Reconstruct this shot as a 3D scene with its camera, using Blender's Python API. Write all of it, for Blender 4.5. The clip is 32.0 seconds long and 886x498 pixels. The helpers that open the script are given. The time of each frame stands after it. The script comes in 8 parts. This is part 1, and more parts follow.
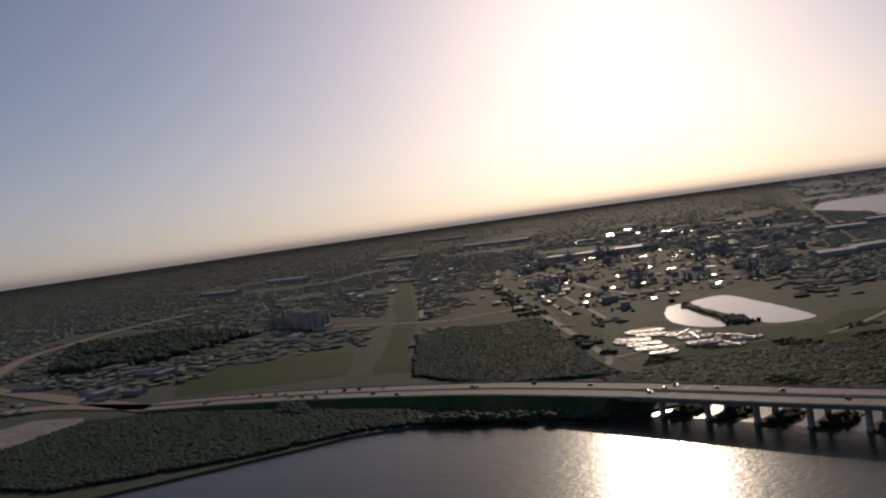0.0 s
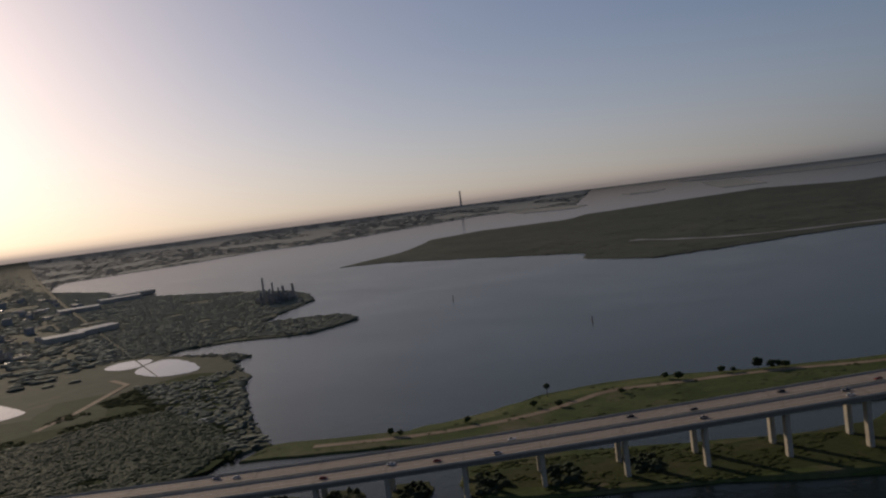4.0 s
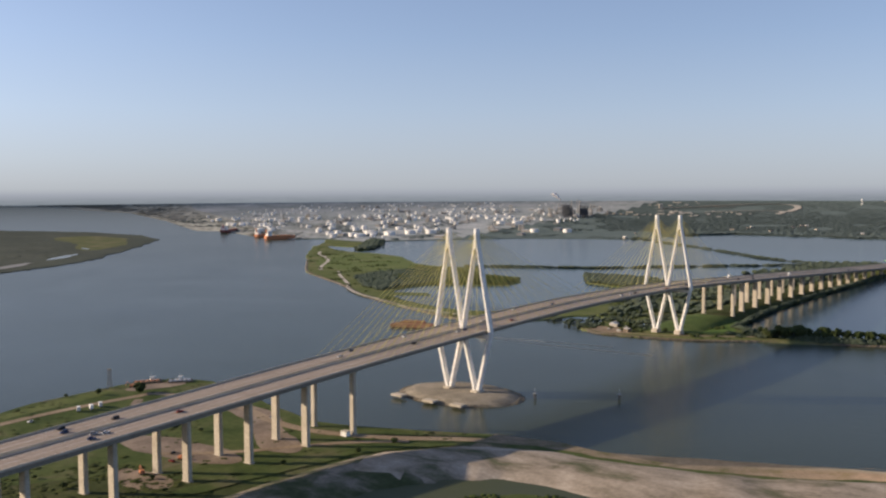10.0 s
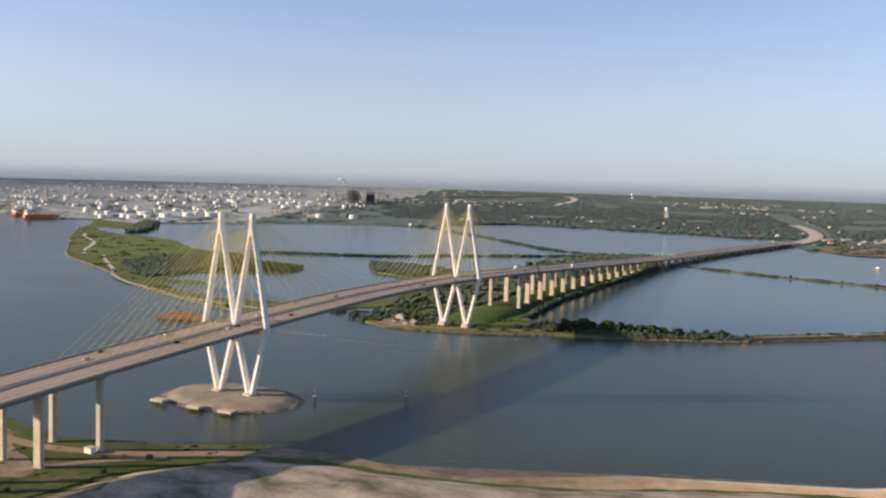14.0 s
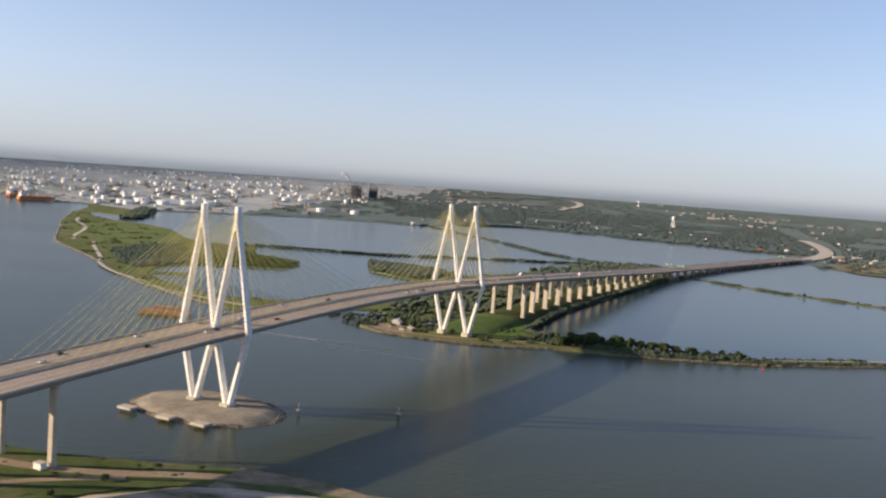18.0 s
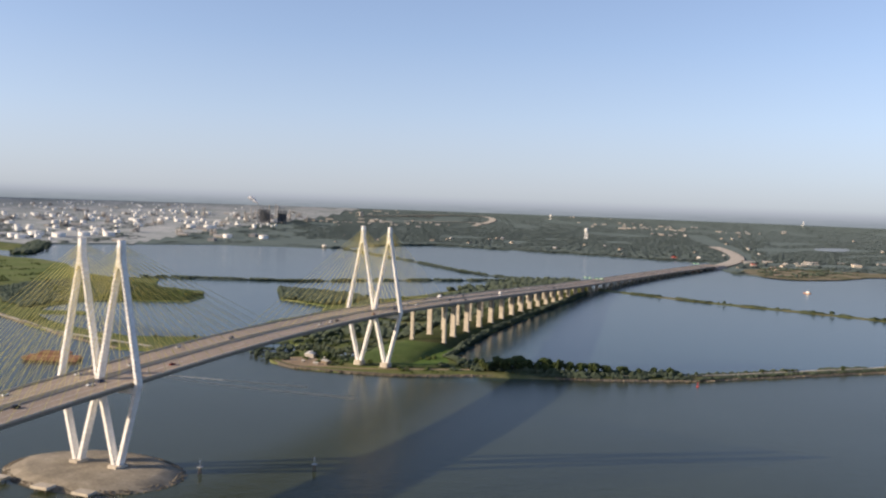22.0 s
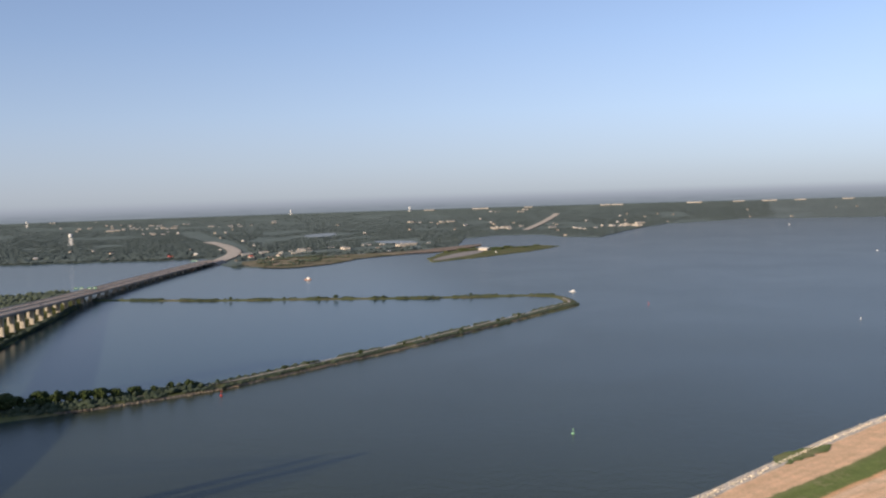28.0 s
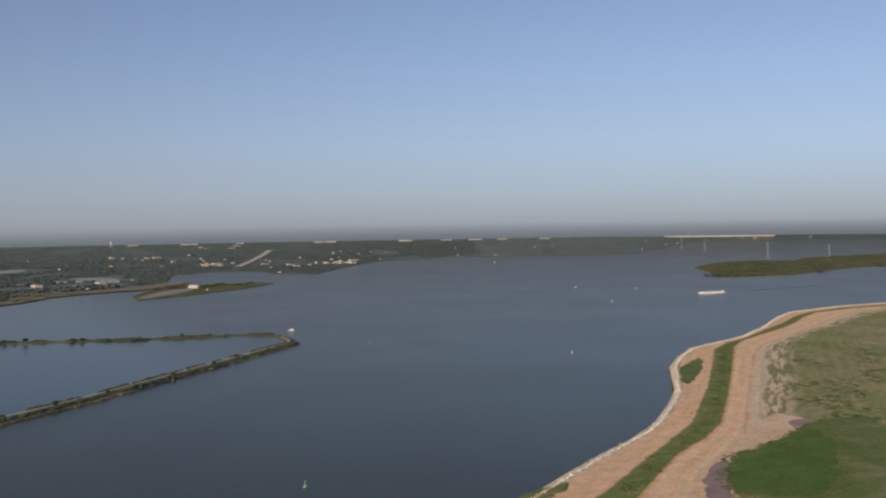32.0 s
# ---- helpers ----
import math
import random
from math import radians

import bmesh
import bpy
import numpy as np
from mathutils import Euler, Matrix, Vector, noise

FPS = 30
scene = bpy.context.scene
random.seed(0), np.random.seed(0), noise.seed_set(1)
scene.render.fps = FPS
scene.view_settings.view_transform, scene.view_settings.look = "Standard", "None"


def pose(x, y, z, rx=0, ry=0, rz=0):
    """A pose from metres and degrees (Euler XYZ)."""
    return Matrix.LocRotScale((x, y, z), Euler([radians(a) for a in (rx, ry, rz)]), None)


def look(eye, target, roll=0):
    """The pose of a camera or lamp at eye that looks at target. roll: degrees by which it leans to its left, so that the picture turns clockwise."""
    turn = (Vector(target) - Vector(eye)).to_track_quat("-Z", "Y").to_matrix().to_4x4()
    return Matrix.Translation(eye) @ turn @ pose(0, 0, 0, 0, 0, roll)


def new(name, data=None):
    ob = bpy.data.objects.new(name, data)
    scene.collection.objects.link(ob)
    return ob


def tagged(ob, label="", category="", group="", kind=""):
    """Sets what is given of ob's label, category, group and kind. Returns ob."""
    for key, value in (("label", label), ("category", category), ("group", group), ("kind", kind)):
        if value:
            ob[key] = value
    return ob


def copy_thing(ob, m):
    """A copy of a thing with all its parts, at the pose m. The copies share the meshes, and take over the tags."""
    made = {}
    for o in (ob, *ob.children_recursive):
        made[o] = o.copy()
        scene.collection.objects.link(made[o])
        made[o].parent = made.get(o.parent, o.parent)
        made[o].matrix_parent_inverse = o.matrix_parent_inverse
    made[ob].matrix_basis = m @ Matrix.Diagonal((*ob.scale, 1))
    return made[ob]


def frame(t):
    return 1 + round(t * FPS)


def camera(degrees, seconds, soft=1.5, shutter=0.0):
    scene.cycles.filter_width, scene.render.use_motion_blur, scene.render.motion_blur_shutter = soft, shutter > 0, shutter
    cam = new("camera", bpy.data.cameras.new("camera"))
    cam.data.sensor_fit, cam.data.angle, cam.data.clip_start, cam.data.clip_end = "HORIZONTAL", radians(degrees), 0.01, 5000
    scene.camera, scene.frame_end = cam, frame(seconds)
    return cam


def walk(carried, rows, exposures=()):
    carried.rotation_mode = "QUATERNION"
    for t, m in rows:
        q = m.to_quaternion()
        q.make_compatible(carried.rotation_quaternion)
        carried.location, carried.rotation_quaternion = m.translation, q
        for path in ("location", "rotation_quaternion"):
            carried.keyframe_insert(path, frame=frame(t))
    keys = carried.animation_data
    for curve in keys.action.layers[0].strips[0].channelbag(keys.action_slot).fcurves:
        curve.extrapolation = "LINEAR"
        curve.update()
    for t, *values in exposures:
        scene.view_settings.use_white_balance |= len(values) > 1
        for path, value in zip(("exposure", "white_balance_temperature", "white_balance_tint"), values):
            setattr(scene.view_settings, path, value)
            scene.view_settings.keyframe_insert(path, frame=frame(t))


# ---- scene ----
# ------------------------------------------------------------------ camera
FOV = 49.21
cam = camera(FOV, 32.0, soft=2.3, shutter=0.0)
# seconds, x, y, z, yaw, pitch, roll
PATH = [
    (0, 612.3, -699.7, 170.6, 133.02, -2.30, 7.94),
    (0.5, 602.9, -697.7, 170.3, 127.61, -2.83, 7.09),
    (1, 593.5, -695.6, 170.1, 122.03, -3.23, 6.73),
    (1.5, 584.2, -693.5, 169.8, 117.19, -3.58, 6.04),
    (2, 574.8, -691.3, 169.6, 111.60, -3.72, 5.94),
    (2.5, 565.5, -689.1, 169.3, 106.46, -3.85, 6.09),
    (3, 556.3, -686.7, 169.1, 101.49, -3.73, 6.27),
    (3.5, 547.1, -684.2, 168.9, 96.08, -3.50, 6.80),
    (5.5, 512.9, -669.8, 168.4, 74.27, -3.63, 7.13),
    (6, 505.6, -664.8, 168.3, 69.52, -3.47, 6.85),
    (6.5, 498.6, -659.5, 168.2, 64.84, -2.88, 6.03),
    (7, 491.8, -653.9, 168.1, 59.81, -2.72, 5.67),
    (7.5, 485.3, -648.1, 167.9, 55.30, -2.75, 4.99),
    (8, 479.1, -642.0, 167.8, 51.33, -2.94, 3.75),
    (8.5, 473.2, -635.6, 167.6, 46.84, -2.98, 3.08),
    (9, 467.5, -629.1, 167.5, 43.37, -3.20, 2.11),
    (9.5, 462.2, -622.3, 167.3, 40.59, -3.50, 1.17),
    (10, 457.1, -615.4, 167.0, 37.76, -3.76, 0.32),
    (10.5, 452.2, -608.3, 166.8, 35.18, -4.06, 0.49),
    (11, 447.5, -601.2, 166.6, 33.37, -4.47, 0.24),
    (11.5, 443.0, -594.0, 166.3, 31.52, -4.53, 0.01),
    (12, 438.7, -586.7, 166.0, 29.81, -4.36, -0.02),
    (12.5, 434.6, -579.5, 165.7, 28.22, -4.19, 0.37),
    (13, 430.6, -572.3, 165.5, 27.05, -4.61, -0.21),
    (13.5, 426.8, -565.1, 165.3, 26.04, -4.65, -0.93),
    (14, 423.0, -557.9, 165.1, 25.22, -4.48, -1.68),
    (14.5, 419.3, -550.8, 164.9, 24.44, -4.46, -2.18),
    (15, 415.7, -543.8, 164.8, 23.95, -4.06, -2.07),
    (15.5, 412.1, -536.7, 164.6, 24.10, -3.70, -2.09),
    (17.5, 398.8, -509.4, 164.6, 24.84, -4.40, -3.53),
    (18, 395.4, -502.6, 164.6, 25.49, -4.56, -4.16),
    (18.5, 392.1, -495.8, 164.7, 25.53, -4.49, -3.73),
    (19, 388.7, -488.9, 164.7, 25.59, -4.35, -2.98),
    (19.5, 385.4, -482.0, 164.7, 25.75, -3.92, -1.92),
    (20, 382.1, -475.1, 164.8, 25.20, -3.83, -0.54),
    (20.5, 378.8, -468.2, 164.8, 23.89, -3.41, 0.13),
    (21, 375.6, -461.2, 164.8, 22.50, -3.41, -0.13),
    (21.5, 372.4, -454.2, 164.8, 21.19, -3.13, -0.81),
    (22, 369.2, -447.2, 164.7, 20.19, -3.19, -2.06),
    (22.5, 366.2, -440.1, 164.6, 19.52, -3.37, -2.06),
    (23, 363.4, -432.9, 164.5, 19.07, -2.17, 0.11),
    (23.5, 360.8, -425.7, 164.4, 17.18, -1.41, -0.63),
    (24, 358.3, -418.4, 164.2, 13.62, -1.79, -0.40),
    (24.5, 356.0, -411.1, 164.1, 10.17, -2.47, 2.38),
    (25, 353.9, -403.9, 163.9, 9.14, -2.20, 0.49),
    (25.5, 351.9, -396.7, 163.6, 4.72, -1.52, 1.04),
    (27.5, 347.1, -369.5, 161.8, -1.92, -2.32, 1.88),
    (28, 346.7, -363.0, 161.4, -9.53, -3.31, 1.78),
    (28.5, 346.5, -356.5, 160.9, -12.03, -2.46, 3.75),
    (29, 346.4, -350.1, 160.5, -11.07, -2.55, 3.78),
    (29.5, 346.4, -343.7, 160.1, -15.41, -3.35, 1.28),
    (30, 346.6, -337.5, 159.6, -20.35, -2.52, 2.93),
    (30.5, 346.8, -331.2, 159.2, -18.57, -2.30, -0.64),
    (31, 347.2, -325.1, 158.7, -19.27, 0.66, 0.58),
    (31.5, 347.5, -318.9, 158.3, -22.88, -0.64, 1.26),
    (32, 347.9, -312.8, 157.8, -26.55, -1.47, 0.87),
]
EXPOSURE = [(0.0, -1.35, 7150, 27), (2.0, -1.48, 7080, 26), (3.5, -1.42, 7170, 26), (5.5, -0.45, 7600, 26), (7.0, -0.14, 7540, 26), (8.0, 0.07, 7500, 26), (11.0, 0.42, 7400, 26), (15.0, 0.6, 7620, 26), (20.0, 0.62, 7520, 26), (22.0, 0.6, 7380, 26), (25.0, 0.25, 7120, 26), (28.0, 0.32, 7150, 26), (30.0, 0.15, 7200, 26), (32.0, -0.25, 7300, 26)]
walk(cam, [(t, pose(x, y, z, 90 + p, r, w)) for t, x, y, z, w, p, r in PATH], EXPOSURE)

# ------------------------------------------------------------------ light
SUN_EL, SUN_AZ = radians(16.6), radians(-148.0)
to_sun = Vector((math.cos(SUN_EL) * math.cos(SUN_AZ), math.cos(SUN_EL) * math.sin(SUN_AZ), math.sin(SUN_EL)))
world = bpy.data.worlds.new("world")
scene.world = world
world.use_nodes = True
wt = world.node_tree
wt.nodes.clear()
sky = wt.nodes.new("ShaderNodeTexSky")
sky.sky_type = "NISHITA"
sky.sun_disc = False
sky.sun_elevation = SUN_EL
sky.sun_rotation = math.atan2(to_sun.x, to_sun.y)
sky.altitude = 0.0
sky.air_density, sky.dust_density, sky.ozone_density = 1.0, 0.7, 3.0
bg = wt.nodes.new("ShaderNodeBackground")
bg.inputs["Strength"].default_value = 0.148
wout = wt.nodes.new("ShaderNodeOutputWorld")
wco = wt.nodes.new("ShaderNodeTexCoord")
wmap = wt.nodes.new("ShaderNodeMapping")
wmap.inputs["Location"].default_value = (0.0, 0.0, 0.075)
wt.links.new(wco.outputs["Generated"], wmap.inputs[0])
wt.links.new(wmap.outputs[0], sky.inputs[0])
wt.links.new(sky.outputs[0], bg.inputs[0])
wt.links.new(bg.outputs[0], wout.inputs[0])
sun = new("sun", bpy.data.lights.new("sun", "SUN"))
sun.data.energy, sun.data.angle, sun.data.color = 5.0, radians(0.6), (1.0, 0.93, 0.71)
sun.matrix_world = look(to_sun * 3000, (0, 0, 0))

# ------------------------------------------------------------------ the lie of the land
# Past 2.6 km the land and water bend up gently, so that the far distance fits within five kilometres.
HUB, EYE_H, R_NEAR, R_SPAN = (440.0, -560.0), 165.0, 2600.0, 2300.0


def rise(x, y):
    r = math.hypot(x - HUB[0], y - HUB[1])
    if r < R_NEAR:
        return 0.0
    r = min(r, 4899.0)
    return EYE_H * (1 - r / (R_NEAR - R_SPAN * math.log(1 - (r - R_NEAR) / R_SPAN)))


# ------------------------------------------------------------------ materials
def nodes_of(name):
    m = bpy.data.materials.new(name)
    m.use_nodes = True
    t = m.node_tree
    return m, t, t.nodes["Principled BSDF"]


def noise_tex(t, scale, detail=4.0, rough=0.55, dist=0.0, squash=None):
    geo = t.nodes.new("ShaderNodeNewGeometry")
    mp = t.nodes.new("ShaderNodeMapping")
    mp.inputs["Scale"].default_value = (scale, scale, scale) if squash is None else squash
    n = t.nodes.new("ShaderNodeTexNoise")
    n.inputs["Scale"].default_value = 1.0
    n.inputs["Detail"].default_value = detail
    n.inputs["Roughness"].default_value = rough
    n.inputs["Distortion"].default_value = dist
    t.links.new(geo.outputs["Position"], mp.inputs[0])
    t.links.new(mp.outputs[0], n.inputs["Vector"])
    return n.outputs["Fac"]


def ramp(t, fac, stops):
    r = t.nodes.new("ShaderNodeValToRGB")
    e = r.color_ramp.elements
    while len(e) < len(stops):
        e.new(0.5)
    for k, (p, c) in enumerate(stops):
        e[k].position, e[k].color = p, (*c, 1)
    t.links.new(fac, r.inputs[0])
    return r.outputs[0]


def mixc(t, a, b, fac, mode="MIX"):
    m = t.nodes.new("ShaderNodeMix")
    m.data_type, m.blend_type = "RGBA", mode
    for sock, v in ((m.inputs[0], fac), (m.inputs[6], a), (m.inputs[7], b)):
        if hasattr(v, "links"):
            t.links.new(v, sock)
        elif isinstance(v, (int, float)):
            sock.default_value = v
        else:
            sock.default_value = (*v, 1)
    return m.outputs[2]


def surface(name, stops, scale=0.02, fine=0.4, rough=0.85, bump=0.3, bump_dist=0.3, metal=0.0, island=0.0, random_ob=0.0, squash=None, spec=0.08, sheen=0.0, up=0.0, tint=(0.62, 0.78, 0.92)):
    """A two-scale noise surface. stops: colour ramp over the coarse noise; the fine noise darkens and lightens it."""
    m, t, b = nodes_of(name)
    big = noise_tex(t, scale, 5.0, 0.6, 0.4, squash)
    col = ramp(t, big, stops)
    small = noise_tex(t, fine, 6.0, 0.65)
    col = mixc(t, col, ramp(t, small, [(0.3, (0.72, 0.72, 0.72)), (0.7, (1.2, 1.2, 1.2))]), 0.8, "MULTIPLY")
    if island or random_ob:
        if island:
            g = t.nodes.new("ShaderNodeNewGeometry")
            src = g.outputs["Random Per Island"]
        else:
            g = t.nodes.new("ShaderNodeObjectInfo")
            src = g.outputs["Random"]
        col = mixc(t, col, ramp(t, src, [(0.0, (0.6, 0.6, 0.55)), (1.0, (1.35, 1.3, 1.2))]), island or random_ob, "MULTIPLY")
    t.links.new(col, b.inputs["Base Color"])
    b.inputs["Roughness"].default_value = rough
    b.inputs["Metallic"].default_value = metal
    b.inputs["Specular IOR Level"].default_value = spec
    # sheen pales surfaces seen at grazing angles, standing in for distance haze
    b.inputs["Sheen Weight"].default_value = sheen
    b.inputs["Sheen Roughness"].default_value = 0.45
    b.inputs["Sheen Tint"].default_value = (*tint, 1.0)
    if bump:
        bn = t.nodes.new("ShaderNodeBump")
        bn.inputs["Strength"].default_value, bn.inputs["Distance"].default_value = bump, bump_dist
        t.links.new(small, bn.inputs["Height"])
        t.links.new(bn.outputs[0], b.inputs["Normal"])
        if up:
            # many small leaves face the sky whatever the outline of the clump; far land lies level
            vm = t.nodes.new("ShaderNodeMix")
            vm.data_type = "VECTOR"
            vm.inputs[0].default_value = up
            vm.inputs[5].default_value = (0.0, 0.0, 1.0)
            t.links.new(bn.outputs[0], vm.inputs[4])
            nm = t.nodes.new("ShaderNodeVectorMath")
            nm.operation = "NORMALIZE"
            t.links.new(vm.outputs[1], nm.inputs[0])
            t.links.new(nm.outputs[0], b.inputs["Normal"])
    return m


M = {}
M["grass"] = surface("grass", [(0.28, (0.040, 0.060, 0.020)), (0.42, (0.060, 0.086, 0.027)), (0.54, (0.084, 0.106, 0.038)), (0.64, (0.12, 0.118, 0.06)), (0.74, (0.18, 0.15, 0.10))], 0.022, 0.22, spec=0.04)
M["meadow"] = surface("meadow", [(0.3, (0.075, 0.09, 0.03)), (0.5, (0.11, 0.12, 0.045)), (0.68, (0.17, 0.15, 0.08))], 0.02, 0.25)
M["dry_flat"] = surface("dry_flat", [(0.3, (0.10, 0.105, 0.055)), (0.46, (0.16, 0.15, 0.085)), (0.58, (0.25, 0.205, 0.14)), (0.72, (0.34, 0.27, 0.19))], 0.018, 0.2, spec=0.04)
M["marsh"] = surface("marsh", [(0.3, (0.052, 0.060, 0.041)), (0.5, (0.063, 0.071, 0.049)), (0.7, (0.080, 0.084, 0.058))], 0.006, 0.05, spec=0.03, sheen=0.02)
# greyed green base colour and sheen carry the haze of distance
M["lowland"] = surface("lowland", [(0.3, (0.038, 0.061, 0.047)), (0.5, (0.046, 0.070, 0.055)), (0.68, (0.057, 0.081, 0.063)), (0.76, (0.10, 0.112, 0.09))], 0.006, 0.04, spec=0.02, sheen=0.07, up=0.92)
M["sand"] = surface("sand", [(0.3, (0.22, 0.165, 0.11)), (0.5, (0.29, 0.22, 0.15)), (0.7, (0.37, 0.29, 0.20))], 0.03, 0.5, bump=0.4)
M["rubble"] = surface("rubble", [(0.3, (0.46, 0.40, 0.32)), (0.5, (0.62, 0.55, 0.45)), (0.7, (0.74, 0.67, 0.56))], 0.2, 1.2, bump=0.8)
M["riprap_pale"] = surface("riprap_pale", [(0.3, (0.50, 0.44, 0.35)), (0.7, (0.70, 0.63, 0.52))], 0.3, 2.0, island=0.7)
M["riprap_tan"] = surface("riprap_tan", [(0.3, (0.24, 0.20, 0.15)), (0.7, (0.40, 0.34, 0.26))], 0.3, 2.0, island=0.8)
M["riprap_dark"] = surface("riprap_dark", [(0.3, (0.12, 0.10, 0.08)), (0.7, (0.26, 0.22, 0.17))], 0.3, 2.0, island=0.8)
M["mud"] = surface("mud", [(0.3, (0.10, 0.085, 0.065)), (0.5, (0.15, 0.13, 0.10)), (0.7, (0.21, 0.185, 0.145))], 0.03, 0.3)
M["islet"] = surface("islet", [(0.3, (0.195, 0.172, 0.135)), (0.5, (0.26, 0.23, 0.18)), (0.7, (0.34, 0.305, 0.245))], 0.08, 0.6, bump=0.5)
M["earth"] = surface("earth", [(0.3, (0.17, 0.132, 0.10)), (0.5, (0.235, 0.182, 0.137)), (0.7, (0.32, 0.252, 0.19))], 0.05, 0.5, bump=0.4)
# gravel and grass tones lightened, plus sheen, for haze over the refinery
M["refinery_ground"] = surface("refinery_ground", [(0.3, (0.14, 0.155, 0.13)), (0.46, (0.20, 0.205, 0.185)), (0.6, (0.28, 0.275, 0.255)), (0.75, (0.38, 0.365, 0.34))], 0.010, 0.1, spec=0.03, sheen=0.12, up=0.92)
M["gravel"] = surface("gravel", [(0.3, (0.22, 0.20, 0.18)), (0.6, (0.32, 0.30, 0.27))], 0.03, 0.4)
M["concrete"] = surface("concrete", [(0.3, (0.395, 0.352, 0.285)), (0.6, (0.49, 0.442, 0.365))], 0.08, 0.8, rough=0.8, bump=0.15)
M["tower_paint"] = surface("tower_paint", [(0.3, (0.70, 0.69, 0.655)), (0.6, (0.81, 0.80, 0.77))], 0.06, 0.5, rough=0.7, bump=0.1)
M["deck_top"] = surface("deck_top", [(0.3, (0.265, 0.215, 0.172)), (0.5, (0.31, 0.255, 0.207)), (0.7, (0.35, 0.29, 0.24))], 0.02, 0.5, rough=0.8, bump=0.1, squash=(0.35, 0.012, 0.05))
M["girder"] = surface("girder", [(0.3, (0.195, 0.18, 0.155)), (0.7, (0.26, 0.24, 0.205))], 0.05, 0.6, bump=0.1)
M["leaf"] = surface("leaf", [(0.3, (0.030, 0.048, 0.016)), (0.5, (0.044, 0.066, 0.022)), (0.7, (0.068, 0.084, 0.031))], 0.03, 0.5, rough=0.7, island=0.5, up=0.6)
M["bark"] = surface("bark", [(0.3, (0.06, 0.045, 0.03)), (0.7, (0.11, 0.085, 0.06))], 0.3, 3.0)


def water_mat(name, base, rough, wave, wave_dist, spec=0.5, sheltered=False):
    m, t, b = nodes_of(name)
    big = noise_tex(t, 0.0022, 5.0, 0.6, 1.2)
    col = ramp(t, big, [(0.3, tuple(c * 0.9 for c in base)), (0.5, base), (0.72, tuple(c * 1.12 for c in base))])
    t.links.new(col, b.inputs["Base Color"])
    rr = ramp(t, noise_tex(t, 0.004, 4.0, 0.6, 0.8), [(0.35, (rough * 0.95,) * 3), (0.65, (rough * 1.06,) * 3)])
    t.links.new(rr, b.inputs["Roughness"])
    b.inputs["IOR"].default_value = 1.333
    b.inputs["Specular Tint"].default_value = (0.88, 0.96, 1.0, 1.0)
    b.inputs["Specular IOR Level"].default_value = spec
    w1 = noise_tex(t, 0.12, 3.0, 0.6)
    w2 = noise_tex(t, 0.36, 3.0, 0.6)
    add = t.nodes.new("ShaderNodeMath")
    add.operation = "MULTIPLY_ADD"
    add.inputs[1].default_value = 0.6
    t.links.new(w2, add.inputs[0])
    t.links.new(w1, add.inputs[2])
    bn = t.nodes.new("ShaderNodeBump")
    bn.inputs["Strength"].default_value, bn.inputs["Distance"].default_value = wave, wave_dist
    t.links.new(add.outputs[0], bn.inputs["Height"])
    t.links.new(bn.outputs[0], b.inputs["Normal"])
    if sheltered:
        c = calm_bright_factor(t)
        # bluer base colour stands in for reflected blue sky
        t.links.new(mixc(t, col, (0.030, 0.057, 0.053), c), b.inputs["Base Color"])
        t.links.new(mixc(t, rr, (rough * 0.75,) * 3, c), b.inputs["Roughness"])
        t.links.new(ramp(t, c, [(0.0, (spec,) * 3), (1.0, (spec * 1.3,) * 3)]), b.inputs["Specular IOR Level"])
        t.links.new(ramp(t, c, [(0.0, (wave,) * 3), (1.0, (wave * 0.6,) * 3)]), bn.inputs["Strength"])
    return m


def calm_bright_factor(t):
    """Calm or brightened water: 1 in the sheltered lagoon and bays behind the northern bank and jetty, and far out to
    the west on the sun's side; 0 in the channel.
    """
    geo = t.nodes.new("ShaderNodeNewGeometry")
    sep = t.nodes.new("ShaderNodeSeparateXYZ")
    t.links.new(geo.outputs["Position"], sep.inputs[0])

    def calc(op, a, b_):
        n = t.nodes.new("ShaderNodeMath")
        n.operation = op
        for sock, v in zip(n.inputs, (a, b_)):
            if hasattr(v, "links"):
                t.links.new(v, sock)
            else:
                sock.default_value = v
        return n.outputs[0]

    def span(v, lo, hi):
        n = t.nodes.new("ShaderNodeMapRange")
        n.interpolation_type = "SMOOTHSTEP"
        n.inputs["From Min"].default_value, n.inputs["From Max"].default_value = lo, hi
        t.links.new(v, n.inputs["Value"])
        return n.outputs[0]

    x = calc("SUBTRACT", sep.outputs["X"], 80.0)
    edge = calc("MAXIMUM", calc("MAXIMUM", calc("MULTIPLY", x, 0.82), calc("MULTIPLY", x, -0.35)), calc("SUBTRACT", calc("MULTIPLY", x, -1.0), 620.0))
    north = span(calc("SUBTRACT", calc("SUBTRACT", sep.outputs["Y"], 342.0), edge), -15.0, 15.0)
    west_of = calc("SUBTRACT", 1.0, span(sep.outputs["X"], 480.0, 740.0))
    # not sheltered: added to brighten the water on the sun's side
    far_west = calc("SUBTRACT", 1.0, span(sep.outputs["X"], -3300.0, -1300.0))
    return calc("MAXIMUM", calc("MULTIPLY", north, west_of), far_west)


M["water"] = water_mat("water", (0.038, 0.048, 0.027), 0.235, 0.2, 1.0, 0.19, True)
M["pond"] = water_mat("pond_water", (0.07, 0.08, 0.06), 0.10, 0.15, 0.6)


